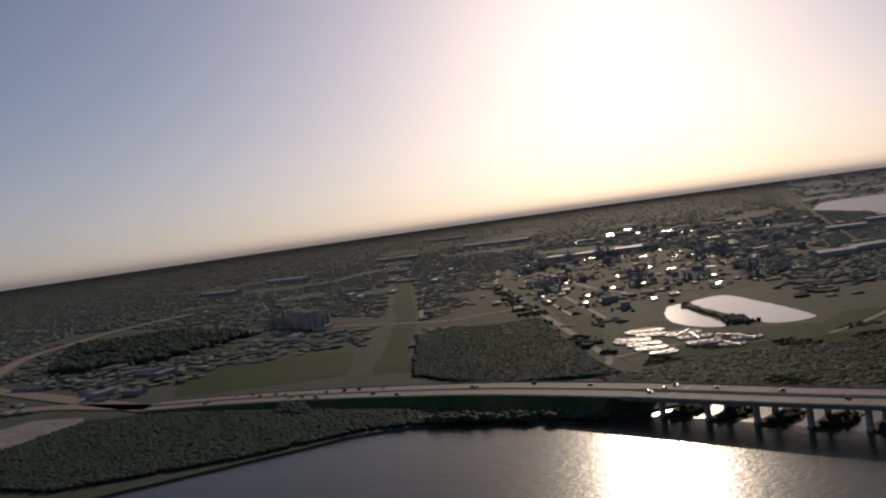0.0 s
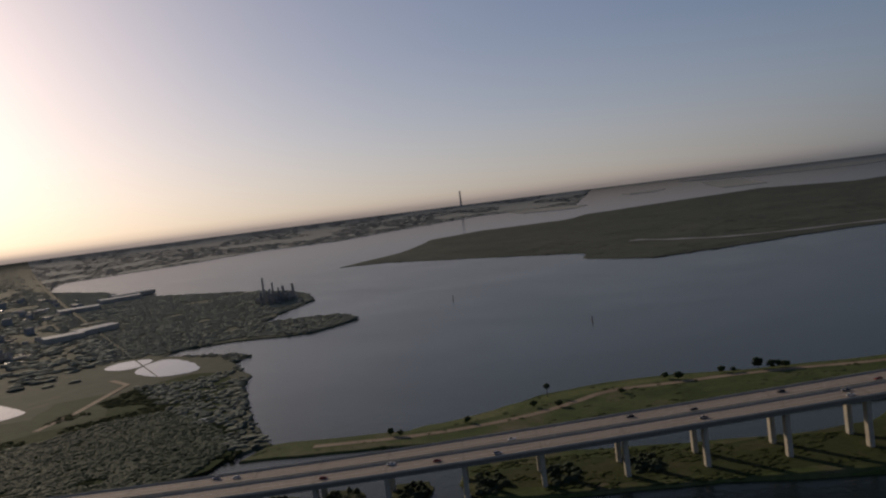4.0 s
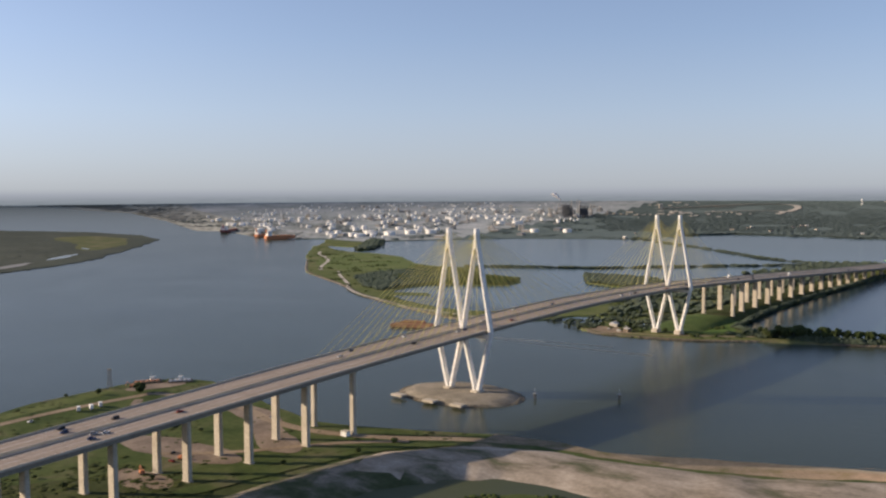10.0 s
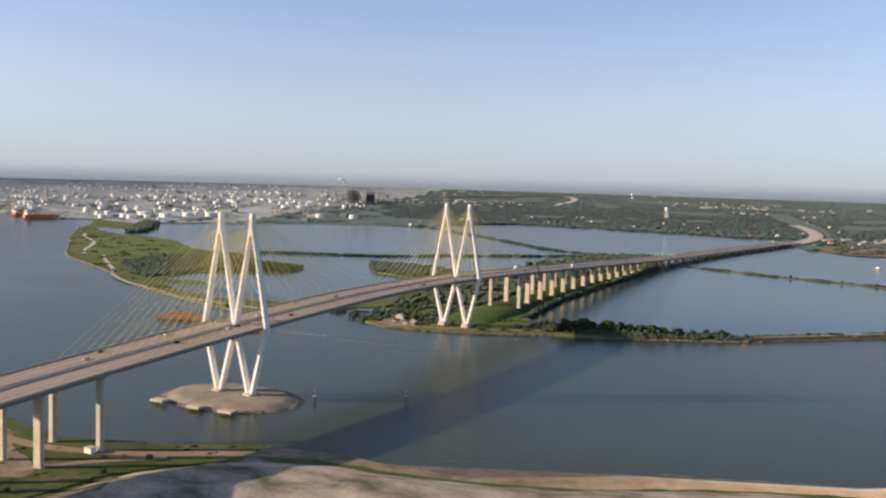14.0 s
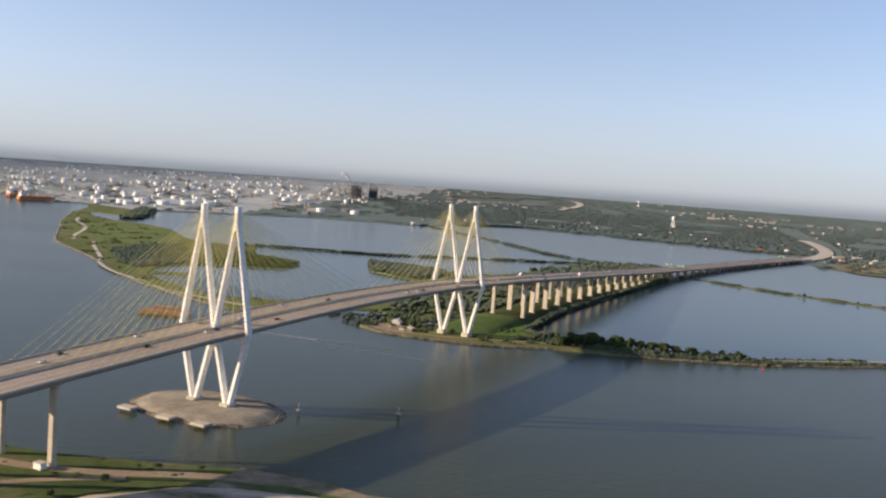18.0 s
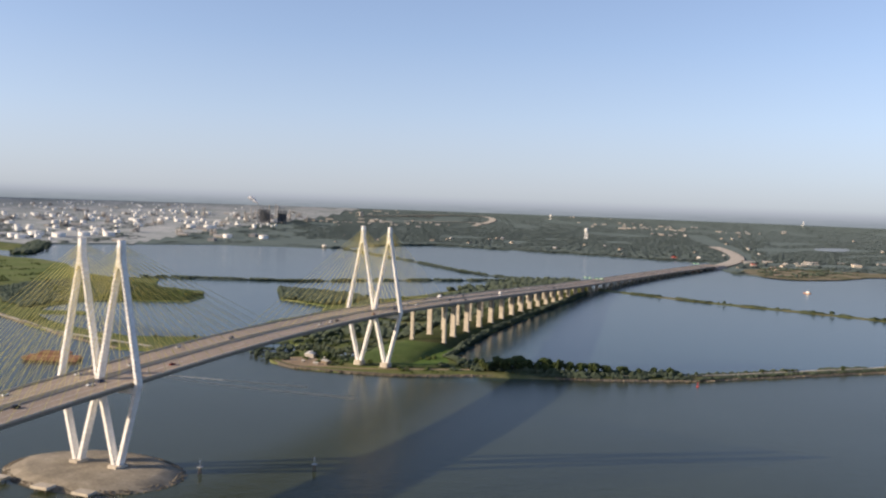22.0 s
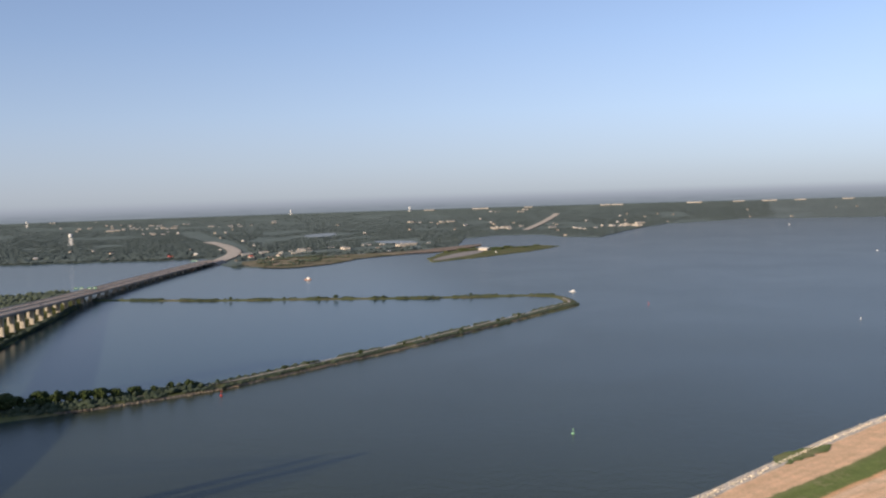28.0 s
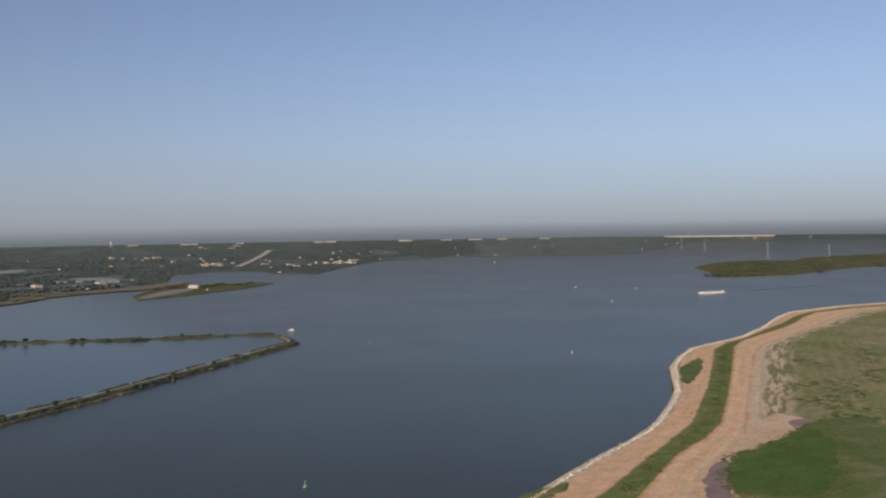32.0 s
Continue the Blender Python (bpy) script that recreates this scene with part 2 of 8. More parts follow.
def plain(name, c, rough=0.5, metal=0.0, var=0.12, spec=0.08):
    return surface(name, [(0.3, tuple(v * (1 - var) for v in c)), (0.7, tuple(min(1, v * (1 + var)) for v in c))], 0.15, 1.5, rough=rough, bump=0.05, metal=metal, spec=spec)


# ------------------------------------------------------------------ mesh helpers
def link_mesh(name, verts, faces, material, parent=None, smooth=False):
    me = bpy.data.meshes.new(name)
    me.from_pydata([tuple(v) for v in verts], [], [tuple(f) for f in faces])
    me.update()
    me.materials.append(material)
    if smooth:
        me.polygons.foreach_set("use_smooth", [True] * len(me.polygons))
    ob = new(name, me)
    if parent is not None:
        ob.parent = parent
    return ob


def part(name, bm, material, parent, label=""):
    me = bpy.data.meshes.new(name)
    bm.to_mesh(me)
    bm.free()
    me.materials.append(material)
    ob = new(name, me)
    ob.parent = parent
    if label:
        ob["label"] = label
    return ob


def share(name, me, parent, m):
    ob = new(name, me)
    ob.parent = parent
    ob.matrix_basis = m
    return ob


def empty(name, m=None):
    ob = new(name)
    if m is not None:
        ob.matrix_basis = m
    return ob


def box_into(bm, x0, y0, z0, x1, y1, z1, taper=0.0, bevel=0.0):
    vs = [bm.verts.new(p) for p in ((x0, y0, z0), (x1, y0, z0), (x1, y1, z0), (x0, y1, z0))]
    cx, cy, k = (x0 + x1) / 2, (y0 + y1) / 2, 1 - taper
    vt = [bm.verts.new((cx + (p[0] - cx) * k, cy + (p[1] - cy) * k, z1)) for p in ((x0, y0), (x1, y0), (x1, y1), (x0, y1))]
    fs = [bm.faces.new(vs[::-1]), bm.faces.new(vt)]
    for i in range(4):
        j = (i + 1) % 4
        fs.append(bm.faces.new((vs[i], vs[j], vt[j], vt[i])))
    if bevel:
        bmesh.ops.bevel(bm, geom=list({e for f in fs for e in f.edges}), offset=bevel, segments=1, affect="EDGES")


def tube_into(bm, a, b, ra, rb=None, n=6, caps=True):
    a, b = Vector(a), Vector(b)
    rb = ra if rb is None else rb
    q = (b - a).to_track_quat("Z", "Y")
    rings = []
    for p, r in ((a, ra), (b, rb)):
        rings.append([bm.verts.new(p + q @ Vector((r * math.cos(2 * math.pi * k / n), r * math.sin(2 * math.pi * k / n), 0))) for k in range(n)])
    for k in range(n):
        bm.faces.new((rings[0][k], rings[0][(k + 1) % n], rings[1][(k + 1) % n], rings[1][k]))
    if caps:
        bm.faces.new(rings[0][::-1])
        bm.faces.new(rings[1])


def hull_leg(bm, a, b, wa, wb):
    """A rectangular strut from a to b; wa, wb: (x width, y width) at its ends."""
    rings = []
    for p, (wx, wy) in ((a, wa), (b, wb)):
        c = min(wx, wy) * 0.18
        pts = [(-wx / 2 + c, -wy / 2), (wx / 2 - c, -wy / 2), (wx / 2, -wy / 2 + c), (wx / 2, wy / 2 - c), (wx / 2 - c, wy / 2), (-wx / 2 + c, wy / 2), (-wx / 2, wy / 2 - c), (-wx / 2, -wy / 2 + c)]
        rings.append([bm.verts.new((p[0] + u, p[1] + v, p[2])) for u, v in pts])
    for k in range(8):
        bm.faces.new((rings[0][k], rings[0][(k + 1) % 8], rings[1][(k + 1) % 8], rings[1][k]))
    bm.faces.new(rings[0][::-1])
    bm.faces.new(rings[1])


def smooth_loop(pts, rounds=2, closed=True):
    """Chaikin corner cutting of an outline."""
    for _ in range(rounds):
        out = []
        n = len(pts)
        for i in range(n if closed else n - 1):
            a, b = pts[i], pts[(i + 1) % n]
            out += [tuple(0.75 * p + 0.25 * q for p, q in zip(a, b)), tuple(0.25 * p + 0.75 * q for p, q in zip(a, b))]
        if not closed:
            out = [pts[0]] + out + [pts[-1]]
        pts = out
    return pts


def rough_loop(pts, amp, wave, step=None):
    """Breaks the sides of an outline up and pushes them in and out a little, as a natural shore."""
    out = []
    n = len(pts)
    step = step or wave / 3
    for i in range(n):
        a, b = pts[i], pts[(i + 1) % n]
        d = math.hypot(b[0] - a[0], b[1] - a[1])
        k = max(1, min(40, int(d / step)))
        for j in range(k):
            x, y = a[0] + (b[0] - a[0]) * j / k, a[1] + (b[1] - a[1]) * j / k
            v = noise.noise_vector(Vector((x / wave, y / wave, 3.7)))
            out.append((x + v.x * amp, y + v.y * amp))
    return out


def slab(name, outline, z, material, bank=3.0, foot=-1.5, label="", parent=None, kind="structure", drape=False):
    """A piece of ground with that outline: a flat top at height z and a sloping bank round it."""
    bm = bmesh.new()
    top = [bm.verts.new((x, y, z)) for x, y in outline]
    f = bm.faces.new(top)
    f.normal_update()
    if f.normal.z < 0:
        f.normal_flip()
    res = bmesh.ops.triangulate(bm, faces=[f], ngon_method="EAR_CLIP")
    if bank is not None:
        n = len(outline)
        area = sum(outline[i][0] * outline[(i + 1) % n][1] - outline[(i + 1) % n][0] * outline[i][1] for i in range(n))
        s = 1 if area > 0 else -1
        low = []
        for i in range(n):
            a, b, c = outline[i - 1], outline[i], outline[(i + 1) % n]
            nx, ny = (c[1] - a[1]), -(c[0] - a[0])
            d = math.hypot(nx, ny) or 1
            low.append(bm.verts.new((b[0] + s * nx / d * bank, b[1] + s * ny / d * bank, foot)))
        for i in range(n):
            j = (i + 1) % n
            q = (top[i], low[i], low[j], top[j])
            bm.faces.new(q if s > 0 else q[::-1])
    if drape:
        longest = 260.0
        for _ in range(4):
            es = [e for e in bm.edges if e.calc_length() > longest]
            if not es:
                break
            bmesh.ops.subdivide_edges(bm, edges=es, cuts=1)
            bmesh.ops.triangulate(bm, faces=[q for q in bm.faces if len(q.verts) > 3])
        for v in bm.verts:
            v.co.z += rise(v.co.x, v.co.y)
    me = bpy.data.meshes.new(name)
    bm.to_mesh(me)
    bm.free()
    me.materials.append(material)
    ob = new(name, me)
    if parent is not None:
        ob.parent = parent
    tagged(ob, label, kind=kind)
    return ob


def ribbon(name, line, width, z, material, label="", parent=None, kind="structure", drape=False):
    """A track or dyke crest along a line of (x, y) or (x, y, z)."""
    vs, fs = [], []
    n = len(line)
    for i, p in enumerate(line):
        a, b = line[max(0, i - 1)], line[min(n - 1, i + 1)]
        d = math.hypot(b[0] - a[0], b[1] - a[1]) or 1
        nx, ny = -(b[1] - a[1]) / d, (b[0] - a[0]) / d
        w = width[i] if isinstance(width, (list, tuple)) else width
        h = (p[2] if len(p) > 2 else z) + (rise(p[0], p[1]) if drape else 0)
        vs += [(p[0] + nx * w / 2, p[1] + ny * w / 2, h), (p[0] - nx * w / 2, p[1] - ny * w / 2, h)]
        if i:
            fs.append((2 * i - 2, 2 * i - 1, 2 * i + 1, 2 * i))
    ob = link_mesh(name, vs, fs, material, parent)
    return tagged(ob, label, kind=kind)


def berm(name, line, half, z, material, crest=0.45, foot=-1.2, label="", kind="structure", amp=1.2, parent=None):
    """A bank of earth or stone along a line: sloping sides and an uneven crest."""
    line = smooth_loop(line, 2, closed=False)
    dense = []
    for a, b in zip(line, line[1:]):
        d = math.hypot(b[0] - a[0], b[1] - a[1])
        k = max(1, int(d / 9))
        dense += [tuple(p + (q - p) * j / k for p, q in zip(a, b)) for j in range(k)]
    dense.append(line[-1])
    vs, fs, n = [], [], len(dense)
    for i, p in enumerate(dense):
        a, b = dense[max(0, i - 1)], dense[min(n - 1, i + 1)]
        d = math.hypot(b[0] - a[0], b[1] - a[1]) or 1
        nx, ny = -(b[1] - a[1]) / d, (b[0] - a[0]) / d
        v = noise.noise_vector(Vector((p[0] / 25, p[1] / 25, 1.3)))
        h0 = half[i * len(half) // n] if isinstance(half, (list, tuple)) else half
        taper = min(1.0, 0.25 + min(i, n - 1 - i) * 0.25)
        w = h0 * taper * (1 + 0.25 * v.x)
        for k, (s, h) in enumerate(((1, foot), (crest, z * (0.85 + 0.3 * v.y)), (-crest, z * (0.85 + 0.3 * v.z)), (-1, foot))):
            q = noise.noise(Vector((p[0] / 8, p[1] / 8, k * 5.1))) * amp
            vs.append((p[0] + nx * (s * w + q), p[1] + ny * (s * w + q), h))
        if i:
            for k in range(3):
                o = 4 * i
                fs.append((o - 4 + k, o + k, o + k + 1, o - 3 + k))
    ob = link_mesh(name, vs, [f[::-1] for f in fs], material, parent, smooth=True)
    return tagged(ob, label, kind=kind)

# ------------------------------------------------------------------ water and land
def polar_sheet(name, inner, rings, azs, z, material, label, foot=None):
    vs, fs = [], []
    rows_n = len(rings) + 1 + (1 if foot is not None else 0)
    for a in azs:
        r0 = inner(a)
        col = []
        if foot is not None:
            col.append((r0 - 4, foot))
        col.append((r0, z))
        for k in rings:
            col.append((max(r0 + 1, r0 + (4800.0 - r0) * k), z))
        for r, h in col:
            x, y = HUB[0] + r * math.cos(radians(a)), HUB[1] + r * math.sin(radians(a))
            vs.append((x, y, h + rise(x, y)))
    n = len(azs)
    for i in range(n - 1):
        for k in range(rows_n - 1):
            o = i * rows_n + k
            fs.append((o, o + 1, o + rows_n + 1, o + rows_n))
    return tagged(link_mesh(name, vs, fs, material), label, kind="structure")


RINGS = [0.02, 0.05, 0.1, 0.15, 0.2, 0.26, 0.32, 0.38, 0.44, 0.5, 0.56, 0.62, 0.68, 0.74, 0.8, 0.85, 0.89, 0.92, 0.945, 0.965, 0.98, 0.99, 0.996, 1.0]
polar_sheet("water", lambda a: 2.0, [0.1, 0.3, 0.5] + [0.53 + 0.01 * k for k in range(48)], [k * 2.0 for k in range(181)], 0.0, M["water"], "broad grey-blue tidal water of the bay and ship channel")

# shore of the mainland as seen from the hub: degrees, metres
SHORE_A = [(0, 4300), (30, 4600), (41.6, 4770), (47.5, 4740), (51.9, 4640), (53.0, 4461), (56.0, 4030), (60.6, 3999), (65.2, 4040), (69.8, 3880), (71.9, 3626), (73.9, 3285), (75.8, 3330), (77.0, 3480), (79.5, 3500), (81.4, 3400), (82.2, 2990), (84.0, 2840), (86.5, 2800), (88.0, 2760), (89.0, 2560), (91.0, 2541), (92.8, 2478), (94.7, 2540), (95.5, 2700), (95.9, 2957), (97.5, 2940), (101.8, 3012)]
SHORE_B = [(106.9, 3110), (111, 3180), (113.5, 3121), (115.5, 3000), (117.1, 2897), (120, 2930), (123.4, 2950), (131.5, 2842), (133, 2790), (135.4, 2985), (137.1, 2986), (139.4, 3174), (141.0, 3440), (142.7, 3529), (144.2, 4057), (146.0, 4480), (149.8, 4730), (152.5, 4790), (173.2, 4790), (174.4, 4180), (177.0, 4225), (180.1, 4250), (183.2, 4115), (186.2, 3985), (189, 3850), (193.5, 3860), (196.5, 3760), (198.7, 3686)]
SHORE_C = [(202.5, 3640), (204.8, 3600), (205.6, 3430), (205.7, 3240), (205.9, 3100), (206.0, 656), (209.0, 640), (215.0, 700), (224, 700), (231.9, 692), (235.3, 699), (239.8, 764), (242.0, 787), (246.5, 804), (253.5, 804), (258.0, 815), (264, 830), (270, 900), (285, 2500), (300, 3500), (330, 4300), (360, 4300)]
SHORE = SHORE_A + SHORE_B + SHORE_C


def shore_at(a):
    a %= 360
    for (a0, r0), (a1, r1) in zip(SHORE, SHORE[1:]):
        if a0 <= a <= a1:
            r = r0 + (r1 - r0) * (a - a0) / (a1 - a0)
            p = Vector((math.cos(radians(a)) * r / 60, math.sin(radians(a)) * r / 60, 0.5))
            return r + noise.noise(p) * min(14, r * 0.006)
    return 3000.0


def az_steps():
    out, a = [], 0.0
    while a < 360:
        out.append(a)
        a += 0.2 if 40 < a < 265 else 3.0
    return out + [360.0]


# distant ground: haze is put into the base colours and sheen
M["lowland_east_hazed"] = surface("lowland_east_hazed", [(0.3, (0.046, 0.070, 0.060)), (0.7, (0.062, 0.086, 0.074))], 0.006, 0.04, spec=0.02, sheen=0.075, up=0.92)
# paleness of these western flats is painted haze
M["far_flats_hazed"] = surface("far_flats_hazed", [(0.3, (0.098, 0.106, 0.092)), (0.5, (0.112, 0.12, 0.104)), (0.7, (0.14, 0.144, 0.126))], 0.004, 0.03, spec=0.02, sheen=0.28, up=0.92, tint=(0.78, 0.80, 0.76))
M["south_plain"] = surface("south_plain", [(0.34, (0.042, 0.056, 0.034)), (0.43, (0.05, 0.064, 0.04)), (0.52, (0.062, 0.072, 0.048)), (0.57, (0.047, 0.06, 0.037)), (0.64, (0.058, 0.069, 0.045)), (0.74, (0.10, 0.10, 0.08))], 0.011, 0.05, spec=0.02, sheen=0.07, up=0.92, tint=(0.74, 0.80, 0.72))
for lo, hi, kind_of in ((0.0, 66.0, "lowland_east_hazed"), (66.0, 137.0, "lowland"), (137.0, 205.85, "far_flats_hazed"), (205.85, 360.0, "south_plain")):
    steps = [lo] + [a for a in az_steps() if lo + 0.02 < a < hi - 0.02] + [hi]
    polar_sheet("mainland", shore_at, RINGS, steps, 1.6, M[kind_of], "far tidal flats and low woods across the bay, paled for haze" if kind_of == "far_flats_hazed" else "flat green coastal mainland running out to the horizon", foot=-1.0)

WEST = [(-155, -836), (-230, -863), (-350, -895), (-469, -919), (-579, -956), (-615, -946), (-645, -970), (-700, -1080), (-745, -1070), (-772, -1010), (-763, -950), (-761, -889), (-851, -837), (-925, -861)]
WEST += [(-948, -902), (-949, -1000), (-1088, -982), (-1217, -955), (-1338, -980), (-1459, -1032), (-1571, -1125), (-1884, -1519), (-2193, -1693), (-2475, -1975), (-2600, -2110), (-2000, -1800), (-1400, -1510), (-700, -1160), (-145, -862)]
slab("west_shore", rough_loop(WEST, 7, 40), 1.5, M["south_plain"], 4, label="wooded low shore with inlets and spits", drape=True)

SOUTH_BANK = [(-155, -836), (-156, -816), (-148, -739), (-151, -702), (-173, -673), (-211, -630), (-228, -578), (-225, -520), (-212, -458), (-205, -365), (-218, -301), (-243, -229), (-250, -150), (-245, -120), (-235, -99), (-200, -92), (-150, -105), (-60, -130), (-27, -139), (24, -124), (91, -93), (142, -86), (171, -90), (223, -88), (305, -37), (414, 2), (520, 76), (634, 157)]
SPOIL_SHORE = [(683, 190), (729, 219), (779, 248), (820, 276), (885, 337), (929, 381), (979, 446), (1021, 500), (1079, 556), (1143, 608), (1193, 626), (1267, 654), (1371, 723), (1510, 827), (1588, 877), (1741, 908)]
SOUTH_BANK += SPOIL_SHORE + [(1849, 900), (2300, 900), (2300, -200), (900, -420), (300, -470), (60, -470), (40, -560), (34, -644), (20, -682), (-8, -696), (-45, -692), (-52, -640), (-34, -560), (-24, -462), (-52, -432), (-80, -405), (-120, -440), (-112, -560), (-105, -700), (-120, -850)]
slab("south_bank", rough_loop(SOUTH_BANK, 3, 30), 1.2, M["grass"], 2, label="low green bank beneath the bridge approach and spoil ground")

ISLAND = [(-2040, -1001), (-1997, -870), (-1813, -686), (-1515, -417), (-1377, -431), (-1225, -330), (-1250, -191), (-1308, -36), (-1348, 153), (-1370, 310), (-1435, 476), (-1567, 685), (-1659, 771), (-1711, 830), (-2081, 1214), (-2292, 1304), (-2573, 1280), (-2778, 1159), (-3073, 1013), (-3032, 797), (-3307, 537), (-3223, 141), (-3135, -178), (-2971, -280), (-2957, -589), (-2810, -763), (-2345, -852)]
slab("marsh_island", rough_loop(ISLAND, 10, 60), 1.3, M["marsh"], 5, label="long flat marsh island of olive grass", drape=True)
for k, pts in enumerate(([(-3971, 112), (-3933, 302), (-3880, 240), (-3890, 130)], [(-3996, 481), (-3964, 640), (-3545, 640), (-3600, 470)], [(-4171, 414), (-3929, 741), (-3759, 1107), (-3742, 1550), (-3839, 1640), (-3990, 1133), (-4120, 766)], [(-3795, -444), (-3977, -309), (-3650, -103), (-3549, -164), (-3619, -387)])):
    slab("marsh_islet", rough_loop(pts, 14, 70), 1.4, M["far_flats_hazed"], 5, label="low marsh islet far across the bay, paled for haze", drape=True)

HILL = [(-1140, 940), (-1000, 800), (-901, 703), (-828, 659), (-664, 563), (-554, 478), (-421, 408), (-309, 361), (-262, 344), (-200, 350), (-172, 400), (-160, 450), (-135, 468), (-112, 450), (-100, 405), (-101, 368), (-92, 354), (-57, 341), (-3, 346), (45, 357), (88, 385), (133, 410), (107, 436), (66, 448), (44, 470), (40, 520), (32, 590), (25, 680), (23, 800), (23, 940), (25, 1100), (22, 1300), (-20, 1480)]
HILL += [(-120, 1480), (-150, 1400), (-170, 1200), (-200, 1000), (-225, 920), (-300, 950), (-430, 955), (-350, 825), (-255, 790), (-225, 700), (-240, 600), (-215, 520), (-225, 455), (-262, 428), (-300, 412), (-350, 414), (-405, 436), (-455, 460), (-515, 505), (-545, 548), (-560, 593), (-548, 647), (-499, 684), (-465, 700), (-436, 716), (-454, 775), (-500, 840), (-600, 860), (-684, 975), (-755, 938), (-865, 984), (-995, 1046), (-1152, 1150), (-1300, 1195), (-1420, 1290), (-1475, 1292), (-1228, 1022)]
M["headland"] = surface("headland_grass", [(0.3, (0.105, 0.145, 0.05)), (0.5, (0.132, 0.168, 0.06)), (0.7, (0.165, 0.18, 0.08))], 0.01, 0.12, spec=0.03)
M["path_shell"] = surface("shell_path", [(0.3, (0.42, 0.38, 0.31)), (0.7, (0.56, 0.51, 0.43))], 0.05, 0.5)
M["bank_meadow"] = surface("bank_meadow", [(0.3, (0.085, 0.112, 0.036)), (0.5, (0.118, 0.14, 0.05)), (0.68, (0.175, 0.17, 0.08))], 0.018, 0.2, spec=0.04)
slab("north_bank", rough_loop(HILL, 4, 30), 1.3, M["bank_meadow"], 4, label="green peninsula and strip along the ship channel")
STRIP = [(-1470, 1300), (-1569, 1432), (-1640, 1503), (-1640, 1600), (-1500, 1600), (-1457, 1530), (-1342, 1377), (-1228, 1238), (-1252, 1228), (-1336, 1320), (-1427, 1324)]
slab("refinery_strip", rough_loop(STRIP, 4, 30), 1.4, M["bank_meadow"], 4, label="low green strip joining the headland to the refinery shore", drape=True)
slab("inlet_spit", rough_loop([(-530, 520), (-480, 549), (-455, 530), (-505, 502)], 3, 20), 0.9, M["bank_meadow"], 3, label="low grassy spit in the inlet")
polar_sheet("refinery_ground", lambda a: min(4780.0, shore_at(a) + 18 + max(0.0, 127.5 - a) * 150 + max(0.0, a - 137.0) * 190 + (60 * math.sin(a * 9) if a < 128 else 0)), RINGS, [115.4 + 0.35 * k for k in range(79)], 1.95, M["refinery_ground"], "gravel and patchy grass of the refinery, paled for haze")
slab("spit_island", rough_loop([(692, 1880), (850, 1990), (1000, 2130), (1116, 2273), (1080, 2330), (960, 2330), (860, 2340), (770, 2200), (700, 1990)], 8, 40), 1.3, M["meadow"], 4, label="flat grassy spit with a pale building", drape=True)
slab("east_islet", rough_loop([(2440, 2090), (2340, 1927), (2200, 1690), (2387, 1655), (2698, 1748), (2940, 1759), (3250, 1780), (3450, 1900), (3420, 2130), (3036, 2190), (2885, 2110), (2814, 2220), (2624, 2210)], 10, 60), 1.5, M["meadow"], 5, label="marshy islet of olive grass across the channel", drape=True)

berm("stone_jetty", [(738, 945), (742, 927), (606, 792), (453, 632), (363, 552), (286, 480), (192, 432), (124, 408), (80, 392)], 15, 2.2, M["meadow"], label="long grassy stone jetty enclosing a lagoon")
berm("lagoon_dyke", [(30, 1320), (89, 1299), (233, 1225), (418, 1167), (570, 1105), (695, 1086), (750, 1060), (757, 1000), (742, 930)], 11, 1.6, M["meadow"], label="thin grassy dyke closing the lagoon")
berm("pond_dyke", [(-720, 985), (-475, 1092), (-360, 1215), (-230, 1330), (-140, 1400)], 12, 1.6, M["lowland"], label="narrow bush-grown dyke between ponds")
berm("bay_dyke", [(-830, 2030), (-560, 1790), (-280, 1510), (-130, 1420)], 14, 1.6, M["lowland"], label="narrow grassy dyke between the bays")

# islet of the southern tower
vs, fs = [], []
prof = [(1.12, -1.0), (1.0, 1.0), (0.85, 3.1), (0.78, 3.5), (0.4, 3.75), (0.0, 3.9)]
N = 48
for q, h in prof[:-1]:
    for k in range(N):
        a = 2 * math.pi * k / N
        w = 1 + 0.05 * noise.noise(Vector((math.cos(a) * 3, math.sin(a) * 3, q)))
        vs.append((51 * q * w * math.cos(a), -3 + 37 * q * w * math.sin(a), h))
vs.append((0, -3, 3.9))
for r in range(len(prof) - 2):
    for k in range(N):
        fs.append((r * N + k, r * N + (k + 1) % N, (r + 1) * N + (k + 1) % N, (r + 1) * N + k))
for k in range(N):
    fs.append(((len(prof) - 2) * N + k, (len(prof) - 2) * N + (k + 1) % N, len(vs) - 1))
tagged(link_mesh("tower_islet", vs, fs, M["islet"], smooth=True), "oval man-made islet of bare earth with a stone edge round the tower", kind="structure")

# loose stones round its edge
stone_rng = random.Random(41)
bm = bmesh.new()
for k in range(900):
    a = stone_rng.uniform(0, 2 * math.pi)
    q = stone_rng.uniform(0.985, 1.09)
    x, y = 51 * q * math.cos(a), -3 + 37 * q * math.sin(a)
    z = 1.1 - (q - 1.0) * 15
    w = stone_rng.uniform(0.25, 0.75)
    box_into(bm, x - w, y - w * stone_rng.uniform(0.6, 1), z - w, x + w * stone_rng.uniform(0.5, 1), y + w, z + w * stone_rng.uniform(0.2, 0.7), stone_rng.uniform(0.2, 0.5))
me = bpy.data.meshes.new("riprap_stones")
bm.to_mesh(me)
bm.free()
me.materials.append(M["mud"])
tagged(new("riprap_stones", me), "dark loose riprap stones round the tower islet", "stones", kind="stuff")

